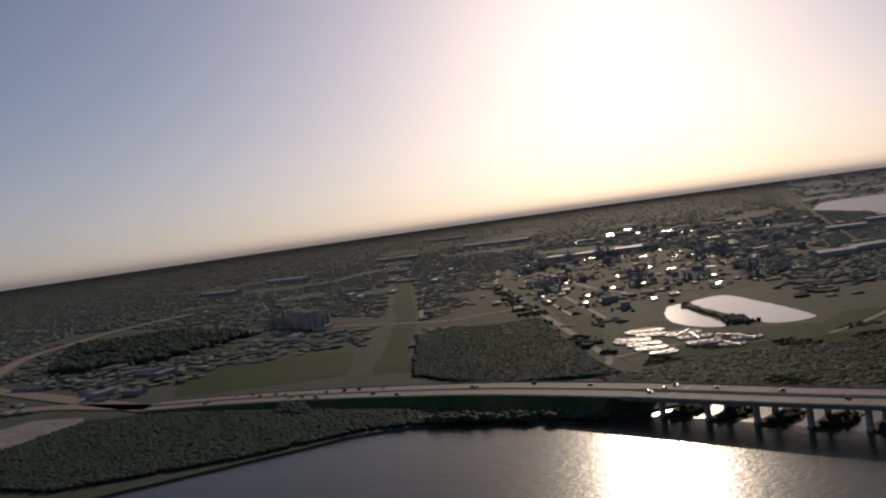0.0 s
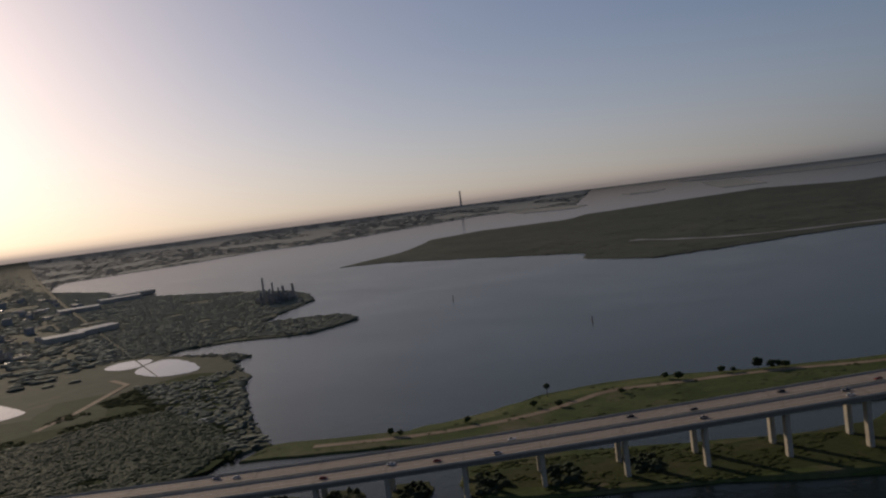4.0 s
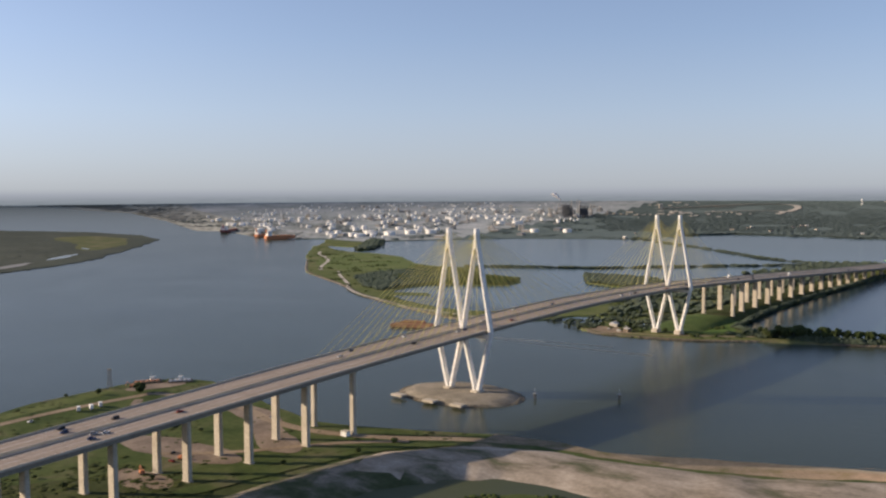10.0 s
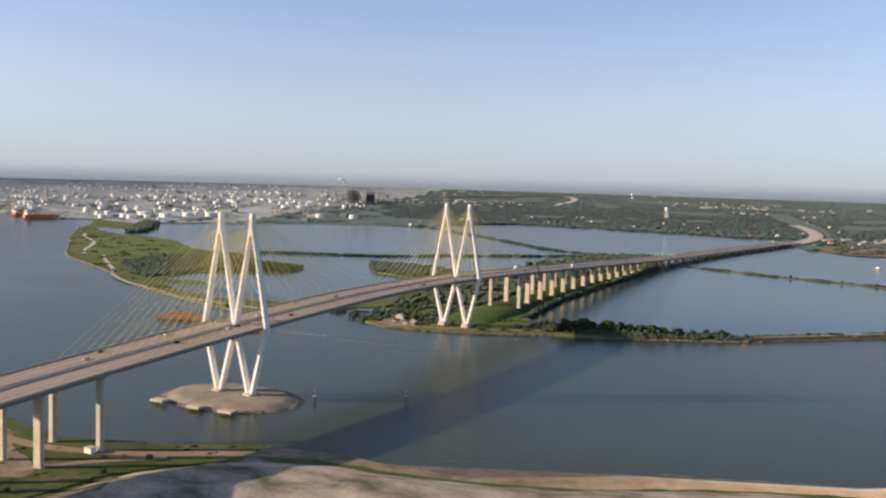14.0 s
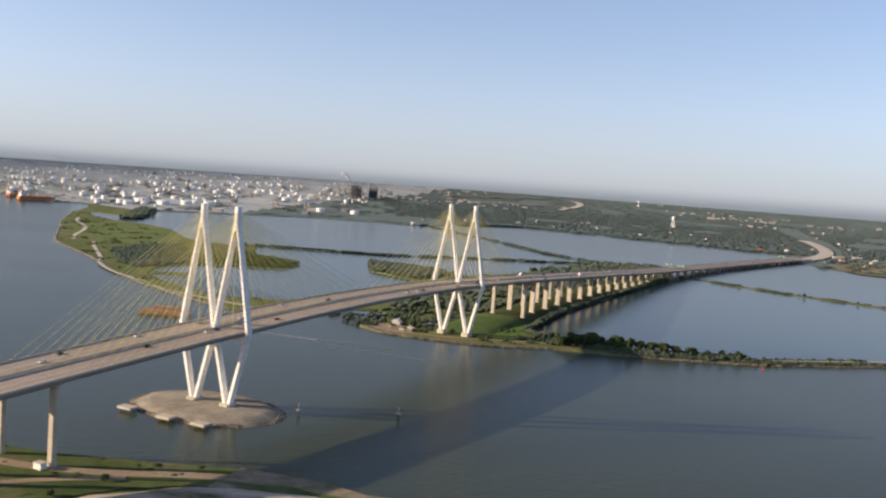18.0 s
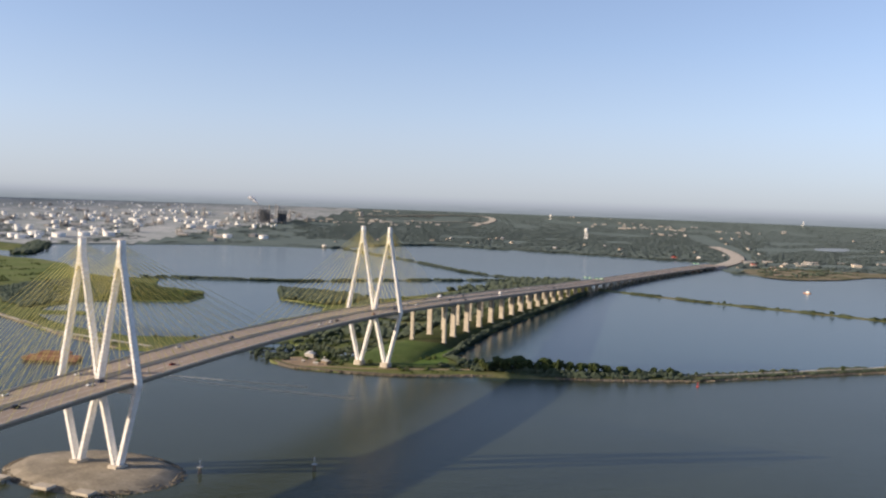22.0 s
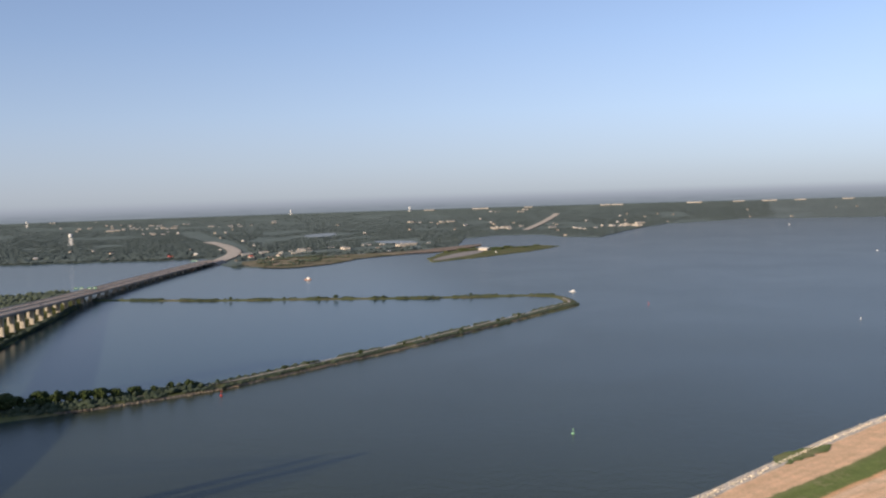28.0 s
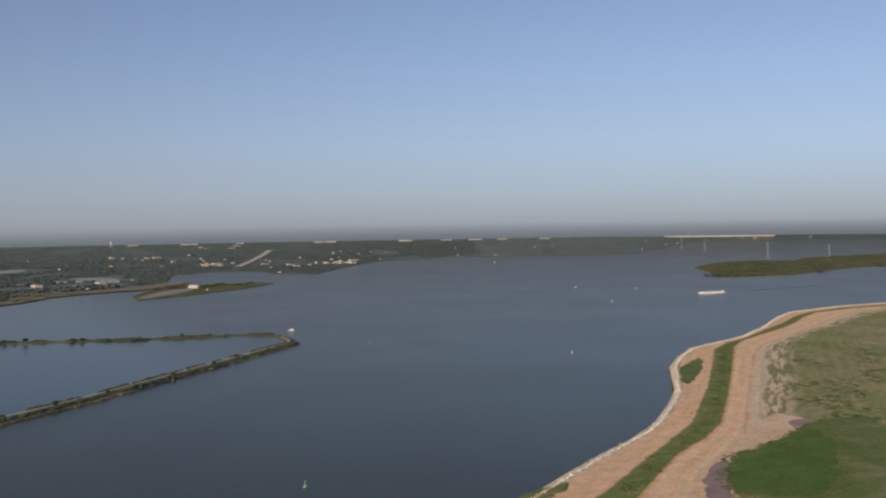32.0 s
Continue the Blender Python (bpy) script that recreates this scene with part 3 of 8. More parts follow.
# glowing backdrop for the last flat miles up to the horizon, haze painted in
m, t, b = nodes_of("far_haze_glow")
geo = t.nodes.new("ShaderNodeNewGeometry")
sep = t.nodes.new("ShaderNodeSeparateXYZ")
t.links.new(geo.outputs["Position"], sep.inputs[0])
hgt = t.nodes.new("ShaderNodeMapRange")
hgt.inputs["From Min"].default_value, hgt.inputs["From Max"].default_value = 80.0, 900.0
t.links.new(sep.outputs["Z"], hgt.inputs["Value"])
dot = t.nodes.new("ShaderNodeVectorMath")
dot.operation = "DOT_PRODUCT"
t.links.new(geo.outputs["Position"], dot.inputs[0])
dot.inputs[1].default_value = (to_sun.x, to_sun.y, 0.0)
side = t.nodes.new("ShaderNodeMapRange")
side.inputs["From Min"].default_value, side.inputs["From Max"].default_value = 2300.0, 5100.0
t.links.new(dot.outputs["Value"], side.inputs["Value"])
# haze colours by height: cool away from the sun, warm glow towards it
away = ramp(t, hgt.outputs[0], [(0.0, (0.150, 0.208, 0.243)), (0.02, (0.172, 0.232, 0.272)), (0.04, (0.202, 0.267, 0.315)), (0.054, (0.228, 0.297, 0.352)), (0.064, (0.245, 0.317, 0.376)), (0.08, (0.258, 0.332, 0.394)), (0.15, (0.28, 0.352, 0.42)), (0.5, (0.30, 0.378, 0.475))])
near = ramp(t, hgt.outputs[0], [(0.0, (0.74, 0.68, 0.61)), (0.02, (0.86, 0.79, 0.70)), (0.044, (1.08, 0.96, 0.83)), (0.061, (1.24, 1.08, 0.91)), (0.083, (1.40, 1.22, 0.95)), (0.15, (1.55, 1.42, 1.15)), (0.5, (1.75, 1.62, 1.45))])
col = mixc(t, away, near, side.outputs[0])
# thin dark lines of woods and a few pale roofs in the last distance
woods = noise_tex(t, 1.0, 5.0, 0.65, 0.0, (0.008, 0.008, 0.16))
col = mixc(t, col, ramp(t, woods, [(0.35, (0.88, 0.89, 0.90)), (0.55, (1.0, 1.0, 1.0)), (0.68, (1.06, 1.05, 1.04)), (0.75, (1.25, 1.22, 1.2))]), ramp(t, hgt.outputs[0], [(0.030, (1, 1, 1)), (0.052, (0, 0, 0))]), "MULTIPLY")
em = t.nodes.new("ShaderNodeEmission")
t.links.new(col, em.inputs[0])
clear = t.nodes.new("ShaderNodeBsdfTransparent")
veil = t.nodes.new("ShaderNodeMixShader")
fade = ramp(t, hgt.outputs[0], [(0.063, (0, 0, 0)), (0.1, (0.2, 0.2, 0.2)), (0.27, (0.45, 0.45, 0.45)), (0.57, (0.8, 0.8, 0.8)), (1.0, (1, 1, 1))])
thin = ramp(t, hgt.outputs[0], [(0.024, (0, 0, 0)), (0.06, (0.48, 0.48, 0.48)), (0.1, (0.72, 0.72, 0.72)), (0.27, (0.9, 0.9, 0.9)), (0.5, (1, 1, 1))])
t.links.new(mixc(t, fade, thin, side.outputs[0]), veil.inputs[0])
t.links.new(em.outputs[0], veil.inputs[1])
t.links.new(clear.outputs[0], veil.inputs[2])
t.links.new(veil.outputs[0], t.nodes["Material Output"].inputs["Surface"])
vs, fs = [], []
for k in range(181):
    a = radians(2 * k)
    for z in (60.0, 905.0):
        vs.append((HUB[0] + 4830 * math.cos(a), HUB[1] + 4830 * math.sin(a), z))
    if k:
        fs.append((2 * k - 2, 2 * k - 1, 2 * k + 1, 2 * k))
backdrop = tagged(link_mesh("backdrop", vs, fs, m), "glowing backdrop painted with far land and haze low over the horizon", kind="structure")

# ------------------------------------------------------------------ the bridge
PIER_S = [-148.5, -188.0, -235.2, -280.3, -327.5, -376.0, -424.0, -470.5, -515.0, -560.0, -604.0, -650.0, -693.0, -736.0, -776.0] + [-814.0 - 37.3 * k for k in range(8)]
PIER_N = [526.0] + [567.0 + 47.0 * k for k in range(33)]
CENTRE = [(60, -1900, 5.0), (150, -1780, 5.0), (90, -1650, 5.5), (50, -1560, 6.0), (15, -1450, 7.0), (-5, -1330, 9.5), (-12, -1230, 12.0), (-8, -1100, 15.0), (0, -950, 17.0), (0, -800, 19.0), (0, -680, 22.5), (0, -560, 27.5), (0, -373, 36.0), (0, -258, 41.5), (0, -147, 47.0), (0, 0, 53.0), (0, 100, 56.0), (0, 190, 57.2), (0, 290, 56.5), (0, 381, 54.5), (0, 528, 48.5), (0, 700, 40.5), (0, 816, 35.0), (0, 950, 28.5), (3, 1133, 20.0), (12, 1300, 14.0), (35, 1500, 10.0), (75, 1730, 8.5), (130, 1990, 8.0), (170, 2180, 7.5)]
CENTRE = CENTRE[2:]


def spline(pts, step):
    """Points of a smooth curve through pts, about step apart."""
    out = []
    n = len(pts)
    for i in range(n - 1):
        p0, p1, p2, p3 = (Vector(pts[max(0, min(n - 1, i + d))]) for d in (-1, 0, 1, 2))
        k = max(1, int((p2 - p1).length / step))
        for j in range(k):
            u = j / k
            out.append(0.5 * ((2 * p1) + (p2 - p0) * u + (2 * p0 - 5 * p1 + 4 * p2 - p3) * u * u + (3 * p1 - p0 - 3 * p2 + p3) * u ** 3))
    out.append(Vector(pts[-1]))
    return out


LINE = spline(CENTRE, 8.0)


def on_line(y):
    for a, b in zip(LINE, LINE[1:]):
        if a.y <= y <= b.y:
            return a.lerp(b, (y - a.y) / (b.y - a.y))
    return LINE[0] if y < LINE[0].y else LINE[-1]


def sweep(name, profile, y0, y1, material, parent, label="", closed=True):
    """Runs a cross-section of (x, z) along the road's line from y0 to y1."""
    pts = [on_line(y0)] + [p for p in LINE if y0 + 1 < p.y < y1 - 1] + [on_line(y1)]
    vs, fs = [], []
    n = len(profile)
    for i, p in enumerate(pts):
        a, b = pts[max(0, i - 1)], pts[min(len(pts) - 1, i + 1)]
        d = (b - a).to_2d().normalized()
        for x, z in profile:
            vs.append((p.x + d.y * x, p.y - d.x * x, p.z + z))
        if i:
            o = i * n
            for k in range(n if closed else n - 1):
                j = (k + 1) % n
                fs.append((o - n + k, o - n + j, o + j, o + k))
    if closed:
        fs += [tuple(range(n))[::-1], tuple(range(len(vs) - n, len(vs)))]
    ob = link_mesh(name, vs, fs, material, parent)
    if label:
        ob["label"] = label
    return ob


def decks(parent, y0, y1, depth):
    for s in (-1, 1):
        a, b = 1.6 * s, 24.0 * s
        lo, hi = min(a, b), max(a, b)
        m = (lo + hi) / 2
        sweep("roadway", [(lo, 0), (lo, -0.5), (lo + 1.2, -0.9), (hi - 1.2, -0.9), (hi, -0.5), (hi, 0)], y0, y1, M["deck_top"], parent, "pale worn concrete carriageway")
        for c in (lo + 0.25, hi - 0.25):
            sweep("parapet", [(c - 0.2, 0.0), (c + 0.2, 0.0), (c + 0.12, 1.0), (c - 0.12, 1.0)], y0, y1, M["concrete"], parent)
        for c in (lo + 1.6, m, hi - 1.6) if depth > 2 else (lo + 3.0, hi - 3.0):
            sweep("girder", [(c - 0.55, -0.9), (c - 0.55, -depth), (c + 0.55, -depth), (c + 0.55, -0.9)], y0, y1, M["girder"], parent)
        for c in (lo + 4.4, m, hi - 4.4):
            sweep("lane_line", [(c - 0.08, 0.012), (c - 0.08, 0.03), (c + 0.08, 0.03), (c + 0.08, 0.012)], y0, y1, M["white"], parent)


M["white"] = plain("white_paint", (0.75, 0.74, 0.70), 0.6)
M["cable"] = plain("cable_yellow", (0.66, 0.57, 0.20), 0.6)

bridge = tagged(empty("cable_stayed_bridge"), "cable-stayed bridge with white double-diamond towers and yellow stays", "bridge")
decks(bridge, -147, 528, 2.4)


def tower(y, z0, zd):
    top = part("tower", bmesh.new(), M["tower_paint"], bridge)
    dots = bmesh.new()
    for s in (-1, 1):
        cx = 13.6 * s
        for u in (-1, 1):
            bm = bmesh.new()
            xd = cx + u * 13.4
            hull_leg(bm, (cx + u * 1.5, y, z0), (xd, y, zd), (2.9, 4.6), (2.7, 5.0))
            hull_leg(bm, (xd, y, zd), (cx + u * 0.95, y, 122.0), (2.6, 5.0), (1.8, 4.8))
            part("leg", bm, M["tower_paint"], top)
            a, b = Vector((xd, y, zd + 3)), Vector((cx + u * 0.95, y, 120.0))
            for k in range(26):
                p, w = a.lerp(b, k / 25), 0.95 - 0.35 * k / 25
                for side in (-1, 1):
                    for f in (-1, 1):
                        q = p + Vector((side * w, f * (2.52 - 0.1 * k / 25), 0))
                        box_into(dots, q.x - 0.22, q.y - 0.04, q.z - 0.3, q.x + 0.22, q.y + 0.04, q.z + 0.3)
        bm = bmesh.new()
        hull_leg(bm, (cx, y, 117.0), (cx, y, 133.0), (4.2, 5.1), (2.6, 4.8))
        part("tower_head", bm, M["tower_paint"], top)
        bm = bmesh.new()
        hull_leg(bm, (cx, y, z0 - 3.5), (cx, y, z0 + 0.6), (9.0, 10.5), (8.4, 9.6))
        part("footing", bm, M["concrete"], top)
        bm = bmesh.new()
        box_into(bm, cx - 13.0, y - 1.6, zd - 5.2, cx + 13.0, y + 1.6, zd - 2.4)
        part("crossbeam", bm, M["tower_paint"], top)
    tagged(part("form_pockets", dots, M["girder"], top), "rows of small grey pockets in the white concrete", kind="stuff")


tower(0.0, 4.6, 52.0)
tower(381.0, 5.5, 53.5)

for ty in (0.0, 381.0):
    for s in (-1, 1):
        for e in (-1, 1):
            xe = 13.6 * s + e * 10.9
            for d in (-1, 1):
                reach = 140.0 if (ty == 0) == (d < 0) else 183.0
                for k in range(12):
                    yd = ty + d * (14 + (reach - 14) * (k / 11))
                    bm = bmesh.new()
                    tube_into(bm, (xe, yd, on_line(yd).z + 0.6), (13.6 * s + e * 0.9, ty + d * 1.6, 117.0 + 1.15 * k), 0.105, n=5, caps=False)
                    part("stay_cable", bm, M["cable"], bridge)

south = tagged(empty("south_viaduct"), "long concrete approach viaduct on tall single columns", "viaduct")
decks(south, -1105, -147, 2.8)
north = tagged(empty("north_viaduct"), "long concrete approach viaduct on rows of columns over the lagoon", "viaduct")
decks(north, 528, 2100, 2.8)


def pier(parent, y, foot):
    p = on_line(y)
    for s in (-1, 1):
        end = y in (PIER_S[0], PIER_N[0])
        cx = p.x + (18.4 if end else 14.0) * s
        wx, wy = (4.2, 3.2) if end else (6.0, 2.9)
        body = bmesh.new()
        h = p.z - 2.8 - 1.9
        hull_leg(body, (cx, p.y, foot - 1.5), (cx, p.y, h), (wx, wy), (wx * 0.95, wy * 0.95))
        shaft = part("pier", body, M["concrete"], parent)
        bm = bmesh.new()
        hull_leg(bm, (cx, p.y, h), (cx, p.y, h + 1.9), (wx * 1.0, wy * 1.0), (wx * 1.5, wy * 1.05))
        part("pier_cap", bm, M["concrete"], shaft)
        bm = bmesh.new()
        hull_leg(bm, (cx, p.y, foot - 1.0), (cx, p.y, foot + 0.25), (wx * 1.25, wy * 1.5), (wx * 1.2, wy * 1.4))
        part("footing", bm, M["concrete"], shaft)


for y in PIER_S:
    pier(south, y, 1.2 if -440 < y else 0.3)


def fill_height(y):
    """Crest of the bank on which the first northern piers stand."""
    pts = ((380, 1.3), (430, 3.8), (500, 6.6), (560, 7.8), (850, 7.8), (960, 5.0), (1080, 2.2), (1150, 1.3), (9999, 0.3))
    for (a, p), (b, q) in zip(pts, pts[1:]):
        if a <= y <= b:
            return p + (q - p) * (y - a) / (b - a)
    return 1.3


for y in PIER_N:
    pier(north, y, fill_height(y) if y < 1150 else 0.3)

# dark expansion joints across the carriageways, one over each pier
jm = bpy.data.meshes.new("expansion_joint")
bm = bmesh.new()
box_into(bm, 2.1, -0.22, 0.0, 23.6, 0.22, 0.045)
bm.to_mesh(jm)
bm.free()
M["joint"] = plain("joint_rubber", (0.22, 0.19, 0.16), 0.9, spec=0.02)
jm.materials.append(M["joint"])
for lot, owner in ((PIER_S, south), (PIER_N[:22], north)):
    for y in lot:
        a, b = on_line(y - 4), on_line(y + 4)
        d, p = b - a, a.lerp(b, 0.5)
        turn = math.degrees(math.atan2(d.y, d.x)) - 90
        slope = math.degrees(math.atan2(d.z, d.to_2d().length))
        for s in (0, 180):
            share("expansion_joint", jm, owner, pose(p.x, p.y, p.z + 0.02, 0, 0, turn + s) @ pose(0, 0, 0, slope if s == 0 else -slope))
M["abutment"] = plain("abutment_concrete", (0.62, 0.58, 0.52), 0.8)
am = jm.copy()
am.name = "abutment_joint"
am.materials[0] = M["abutment"]
rz_a = on_line(-1065) - on_line(-1073)
for turn in (0, 180):
    p = on_line(-1069)
    share("abutment_joint", am, south, pose(p.x, p.y, p.z + 0.03, 0, 0, math.degrees(math.atan2(rz_a.y, rz_a.x)) - 90 + turn) @ Matrix.Diagonal((1, 4.0, 1, 1)))
road_s = sweep("south_road", [(-25, 0), (-25, -0.5), (25, -0.5), (25, 0)], LINE[0].y, -1104, M["deck_top"], None)
fill = sweep("embankment", [(-26, -0.3), (-44, -12), (44, -12), (26, -0.3)], LINE[0].y, -1112, M["grass"], None)
tagged(fill, "grass-covered highway embankment", kind="structure")
for c in (-24.6, -0.4, 0.4, 24.6):
    rail = sweep("barrier", [(c - 0.2, 0.0), (c + 0.2, 0.0), (c + 0.12, 0.9), (c - 0.12, 0.9)], LINE[0].y, -1105, M["concrete"], road_s)
tagged(road_s, "divided concrete highway on a low embankment", kind="structure")

# ------------------------------------------------------------------ ground patches, tracks and dykes
def offset_line(line, d):
    """The line shifted d metres to its right."""
    out, n = [], len(line)
    for i, p in enumerate(line):
        a, b = line[max(0, i - 1)], line[min(n - 1, i + 1)]
        q = math.hypot(b[0] - a[0], b[1] - a[1]) or 1
        out.append((p[0] + (b[1] - a[1]) / q * d, p[1] - (b[0] - a[0]) / q * d))
    return out


def dense(line, step):
    out = []
    for a, b in zip(line, line[1:]):
        k = max(1, int(math.hypot(b[0] - a[0], b[1] - a[1]) / step))
        out += [tuple(p + (q - p) * j / k for p, q in zip(a, b)) for j in range(k)]
    return out + [line[-1]]


def band(name, line, d0, d1, z, material, label, amp=2.0, wave=22.0):
    """A strip of ground between two distances inland of a shore line, with uneven edges."""
    ln = dense(smooth_loop(line, 2, closed=False), 7.0)
    vs, fs = [], []
    la, lb = offset_line(ln, d0), offset_line(ln, d1)
    for i, (p, q) in enumerate(zip(la, lb)):
        u = noise.noise(Vector((p[0] / wave, p[1] / wave, d0))) * amp
        v = noise.noise(Vector((q[0] / wave, q[1] / wave, d1))) * amp
        dx, dy = (q[0] - p[0]) / (d1 - d0), (q[1] - p[1]) / (d1 - d0)
        vs += [(p[0] + dx * u, p[1] + dy * u, z), (q[0] + dx * v, q[1] + dy * v, z + 0.02)]
        if i:
            fs.append((2 * i - 2, 2 * i, 2 * i + 1, 2 * i - 1))
    return tagged(link_mesh(name, vs, [f[::-1] for f in fs], material), label, kind="structure")


def patch(name, pts, z, material, label, amp=3.0, wave=18.0, rounds=2):
    return slab(name, rough_loop(smooth_loop(pts, rounds), amp, wave), z, material, bank=None, label=label, drape=True)


M["spoil"] = surface("spoil", [(0.30, (0.075, 0.09, 0.04)), (0.38, (0.17, 0.155, 0.10)), (0.47, (0.29, 0.24, 0.18)), (0.60, (0.40, 0.335, 0.26)), (0.75, (0.50, 0.43, 0.345))], 0.03, 0.35, bump=0.6, squash=(0.025, 0.05, 0.05))
M["lush"] = surface("lush", [(0.3, (0.072, 0.13, 0.03)), (0.6, (0.10, 0.165, 0.042)), (0.75, (0.15, 0.185, 0.06))], 0.05, 0.4)
M["weed_mixed"] = surface("weed_mixed", [(0.3, (0.09, 0.145, 0.04)), (0.5, (0.14, 0.18, 0.06)), (0.62, (0.21, 0.215, 0.095)), (0.75, (0.28, 0.24, 0.13))], 0.03, 0.3)
M["lawn"] = surface("lawn", [(0.3, (0.055, 0.09, 0.026)), (0.55, (0.078, 0.118, 0.036)), (0.72, (0.13, 0.135, 0.06))], 0.04, 0.35)
M["clay_pale"] = surface("clay_pale", [(0.3, (0.60, 0.40, 0.25)), (0.5, (0.70, 0.50, 0.33)), (0.7, (0.74, 0.58, 0.42))], 0.05, 0.5, bump=0.4)
M["silt"] = surface("silt", [(0.3, (0.25, 0.175, 0.15)), (0.7, (0.36, 0.25, 0.205))], 0.05, 0.4, rough=0.6, spec=0.15)

EAST = [(95, -93), (142, -86), (171, -90), (223, -88), (305, -37), (414, 2), (520, 76), (635, 160), (687, 191), (825, 287), (959, 421), (1030, 506), (1135, 602), (1282, 659), (1450, 790), (1612, 893), (1711, 882), (1849, 886), (2250, 896)]
def spoil_mat():
    """Clay tracks, grass strips and weedy field, told apart by the distance inland with ragged, mottled edges."""
    m, t, b = nodes_of("spoil_ground")
    at = t.nodes.new("ShaderNodeAttribute")
    at.attribute_name = "plan"
    sep = t.nodes.new("ShaderNodeSeparateXYZ")
    t.links.new(at.outputs["Vector"], sep.inputs[0])

    def math_node(op, a, b_):
        n = t.nodes.new("ShaderNodeMath")
        n.operation = op
        for sock, v in zip(n.inputs, (a, b_)):
            if hasattr(v, "links"):
                t.links.new(v, sock)
            else:
                sock.default_value = v
        return n.outputs[0]

    rag = noise_tex(t, 0.05, 6.0, 0.7, 0.6)
    rag2 = noise_tex(t, 0.5, 5.0, 0.7)
    d = math_node("ADD", sep.outputs["X"], math_node("MULTIPLY", math_node("SUBTRACT", rag, 0.5), 6.0))
    d = math_node("ADD", d, math_node("MULTIPLY", math_node("SUBTRACT", rag2, 0.5), 2.0))
    u = math_node("DIVIDE", d, 130.0)
    clay, clay2, sand, ochre = (0.75, 0.49, 0.29), (0.78, 0.55, 0.35), (0.78, 0.64, 0.46), (0.70, 0.39, 0.19)
    green, green2, olive = (0.155, 0.20, 0.06), (0.20, 0.22, 0.085), (0.27, 0.26, 0.13)
    zones = ramp(t, u, [(0.0, sand), (0.05, clay), (0.172, clay), (0.185, green2), (0.23, green), (0.348, green), (0.362, ochre), (0.395, clay2), (0.47, clay), (0.53, clay2), (0.565, ochre), (0.59, clay2), (0.63, sand), (0.70, olive), (0.80, olive)])
    # streaks of wheels along the shore
    cv = t.nodes.new("ShaderNodeMapping")
    cv.inputs["Scale"].default_value = (0.45, 0.012, 1.0)
    t.links.new(at.outputs["Vector"], cv.inputs[0])
    st = t.nodes.new("ShaderNodeTexNoise")
    st.inputs["Scale"].default_value, st.inputs["Detail"].default_value = 1.0, 5.0
    t.links.new(cv.outputs[0], st.inputs["Vector"])
    dull = ramp(t, math_node("DIVIDE", sep.outputs["Y"], 600.0), [(0.25, (1, 1, 1)), (0.62, (0, 0, 0))])
    zones = mixc(t, zones, ramp(t, rag, [(0.35, (0.12, 0.12, 0.05)), (0.5, (0.22, 0.175, 0.12)), (0.65, (0.30, 0.235, 0.165))]), dull)
    streak = ramp(t, st.outputs["Fac"], [(0.35, (0.90, 0.89, 0.87)), (0.5, (1.0, 1.0, 1.0)), (0.65, (1.06, 1.07, 1.09))])
    col = mixc(t, zones, streak, 0.8, "MULTIPLY")
    # sandy washes and weeds over the inland part
    far = ramp(t, u, [(0.55, (0, 0, 0)), (0.66, (1, 1, 1))])
    field = ramp(t, noise_tex(t, 0.012, 6.0, 0.62, 0.8), [(0.30, (0.155, 0.20, 0.062)), (0.42, (0.205, 0.235, 0.09)), (0.54, (0.25, 0.25, 0.115)), (0.66, (0.285, 0.25, 0.135)), (0.78, (0.38, 0.31, 0.205))])
    col = mixc(t, col, field, mixc(t, (0, 0, 0), far, ramp(t, u, [(0.62, (0.25, 0.25, 0.25)), (0.85, (1, 1, 1))])))
    wv = t.nodes.new("ShaderNodeMapping")
    wv.inputs["Scale"].default_value = (0.13, 0.022, 1.0)
    t.links.new(at.outputs["Vector"], wv.inputs[0])
    wn = t.nodes.new("ShaderNodeTexNoise")
    wn.inputs["Scale"].default_value, wn.inputs["Detail"].default_value, wn.inputs["Roughness"].default_value = 1.0, 7.0, 0.7
    t.links.new(wv.outputs[0], wn.inputs["Vector"])
    wash = ramp(t, wn.outputs["Fac"], [(0.46, (0, 0, 0)), (0.54, (1, 1, 1))])
    near = ramp(t, u, [(0.5, (0, 0, 0)), (0.58, (1, 1, 1)), (0.78, (1, 1, 1)), (0.95, (0.12, 0.12, 0.12))])
    col = mixc(t, col, (0.68, 0.52, 0.36), mixc(t, wash, near, 1.0, "MULTIPLY"))
    tuft = ramp(t, noise_tex(t, 0.16, 6.0, 0.7), [(0.54, (0, 0, 0)), (0.68, (0.35, 0.35, 0.35))])
    col = mixc(t, col, (0.16, 0.19, 0.065), mixc(t, tuft, ramp(t, u, [(0.50, (0, 0, 0)), (0.6, (1, 1, 1))]), 1.0, "MULTIPLY"))
    mottle = ramp(t, noise_tex(t, 0.09, 6.0, 0.72), [(0.3, (0.72, 0.74, 0.70)), (0.5, (1.0, 1.0, 1.0)), (0.7, (1.35, 1.28, 1.25))])
    col = mixc(t, col, mottle, 0.6, "MULTIPLY")
    strip = ramp(t, u, [(0.18, (0, 0, 0)), (0.21, (1, 1, 1)), (0.34, (1, 1, 1)), (0.365, (0, 0, 0))])
    bare = ramp(t, noise_tex(t, 0.07, 7.0, 0.75, 0.4), [(0.53, (0, 0, 0)), (0.66, (0.85, 0.85, 0.85))])
    col = mixc(t, col, (0.34, 0.29, 0.15), mixc(t, strip, bare, 1.0, "MULTIPLY"))
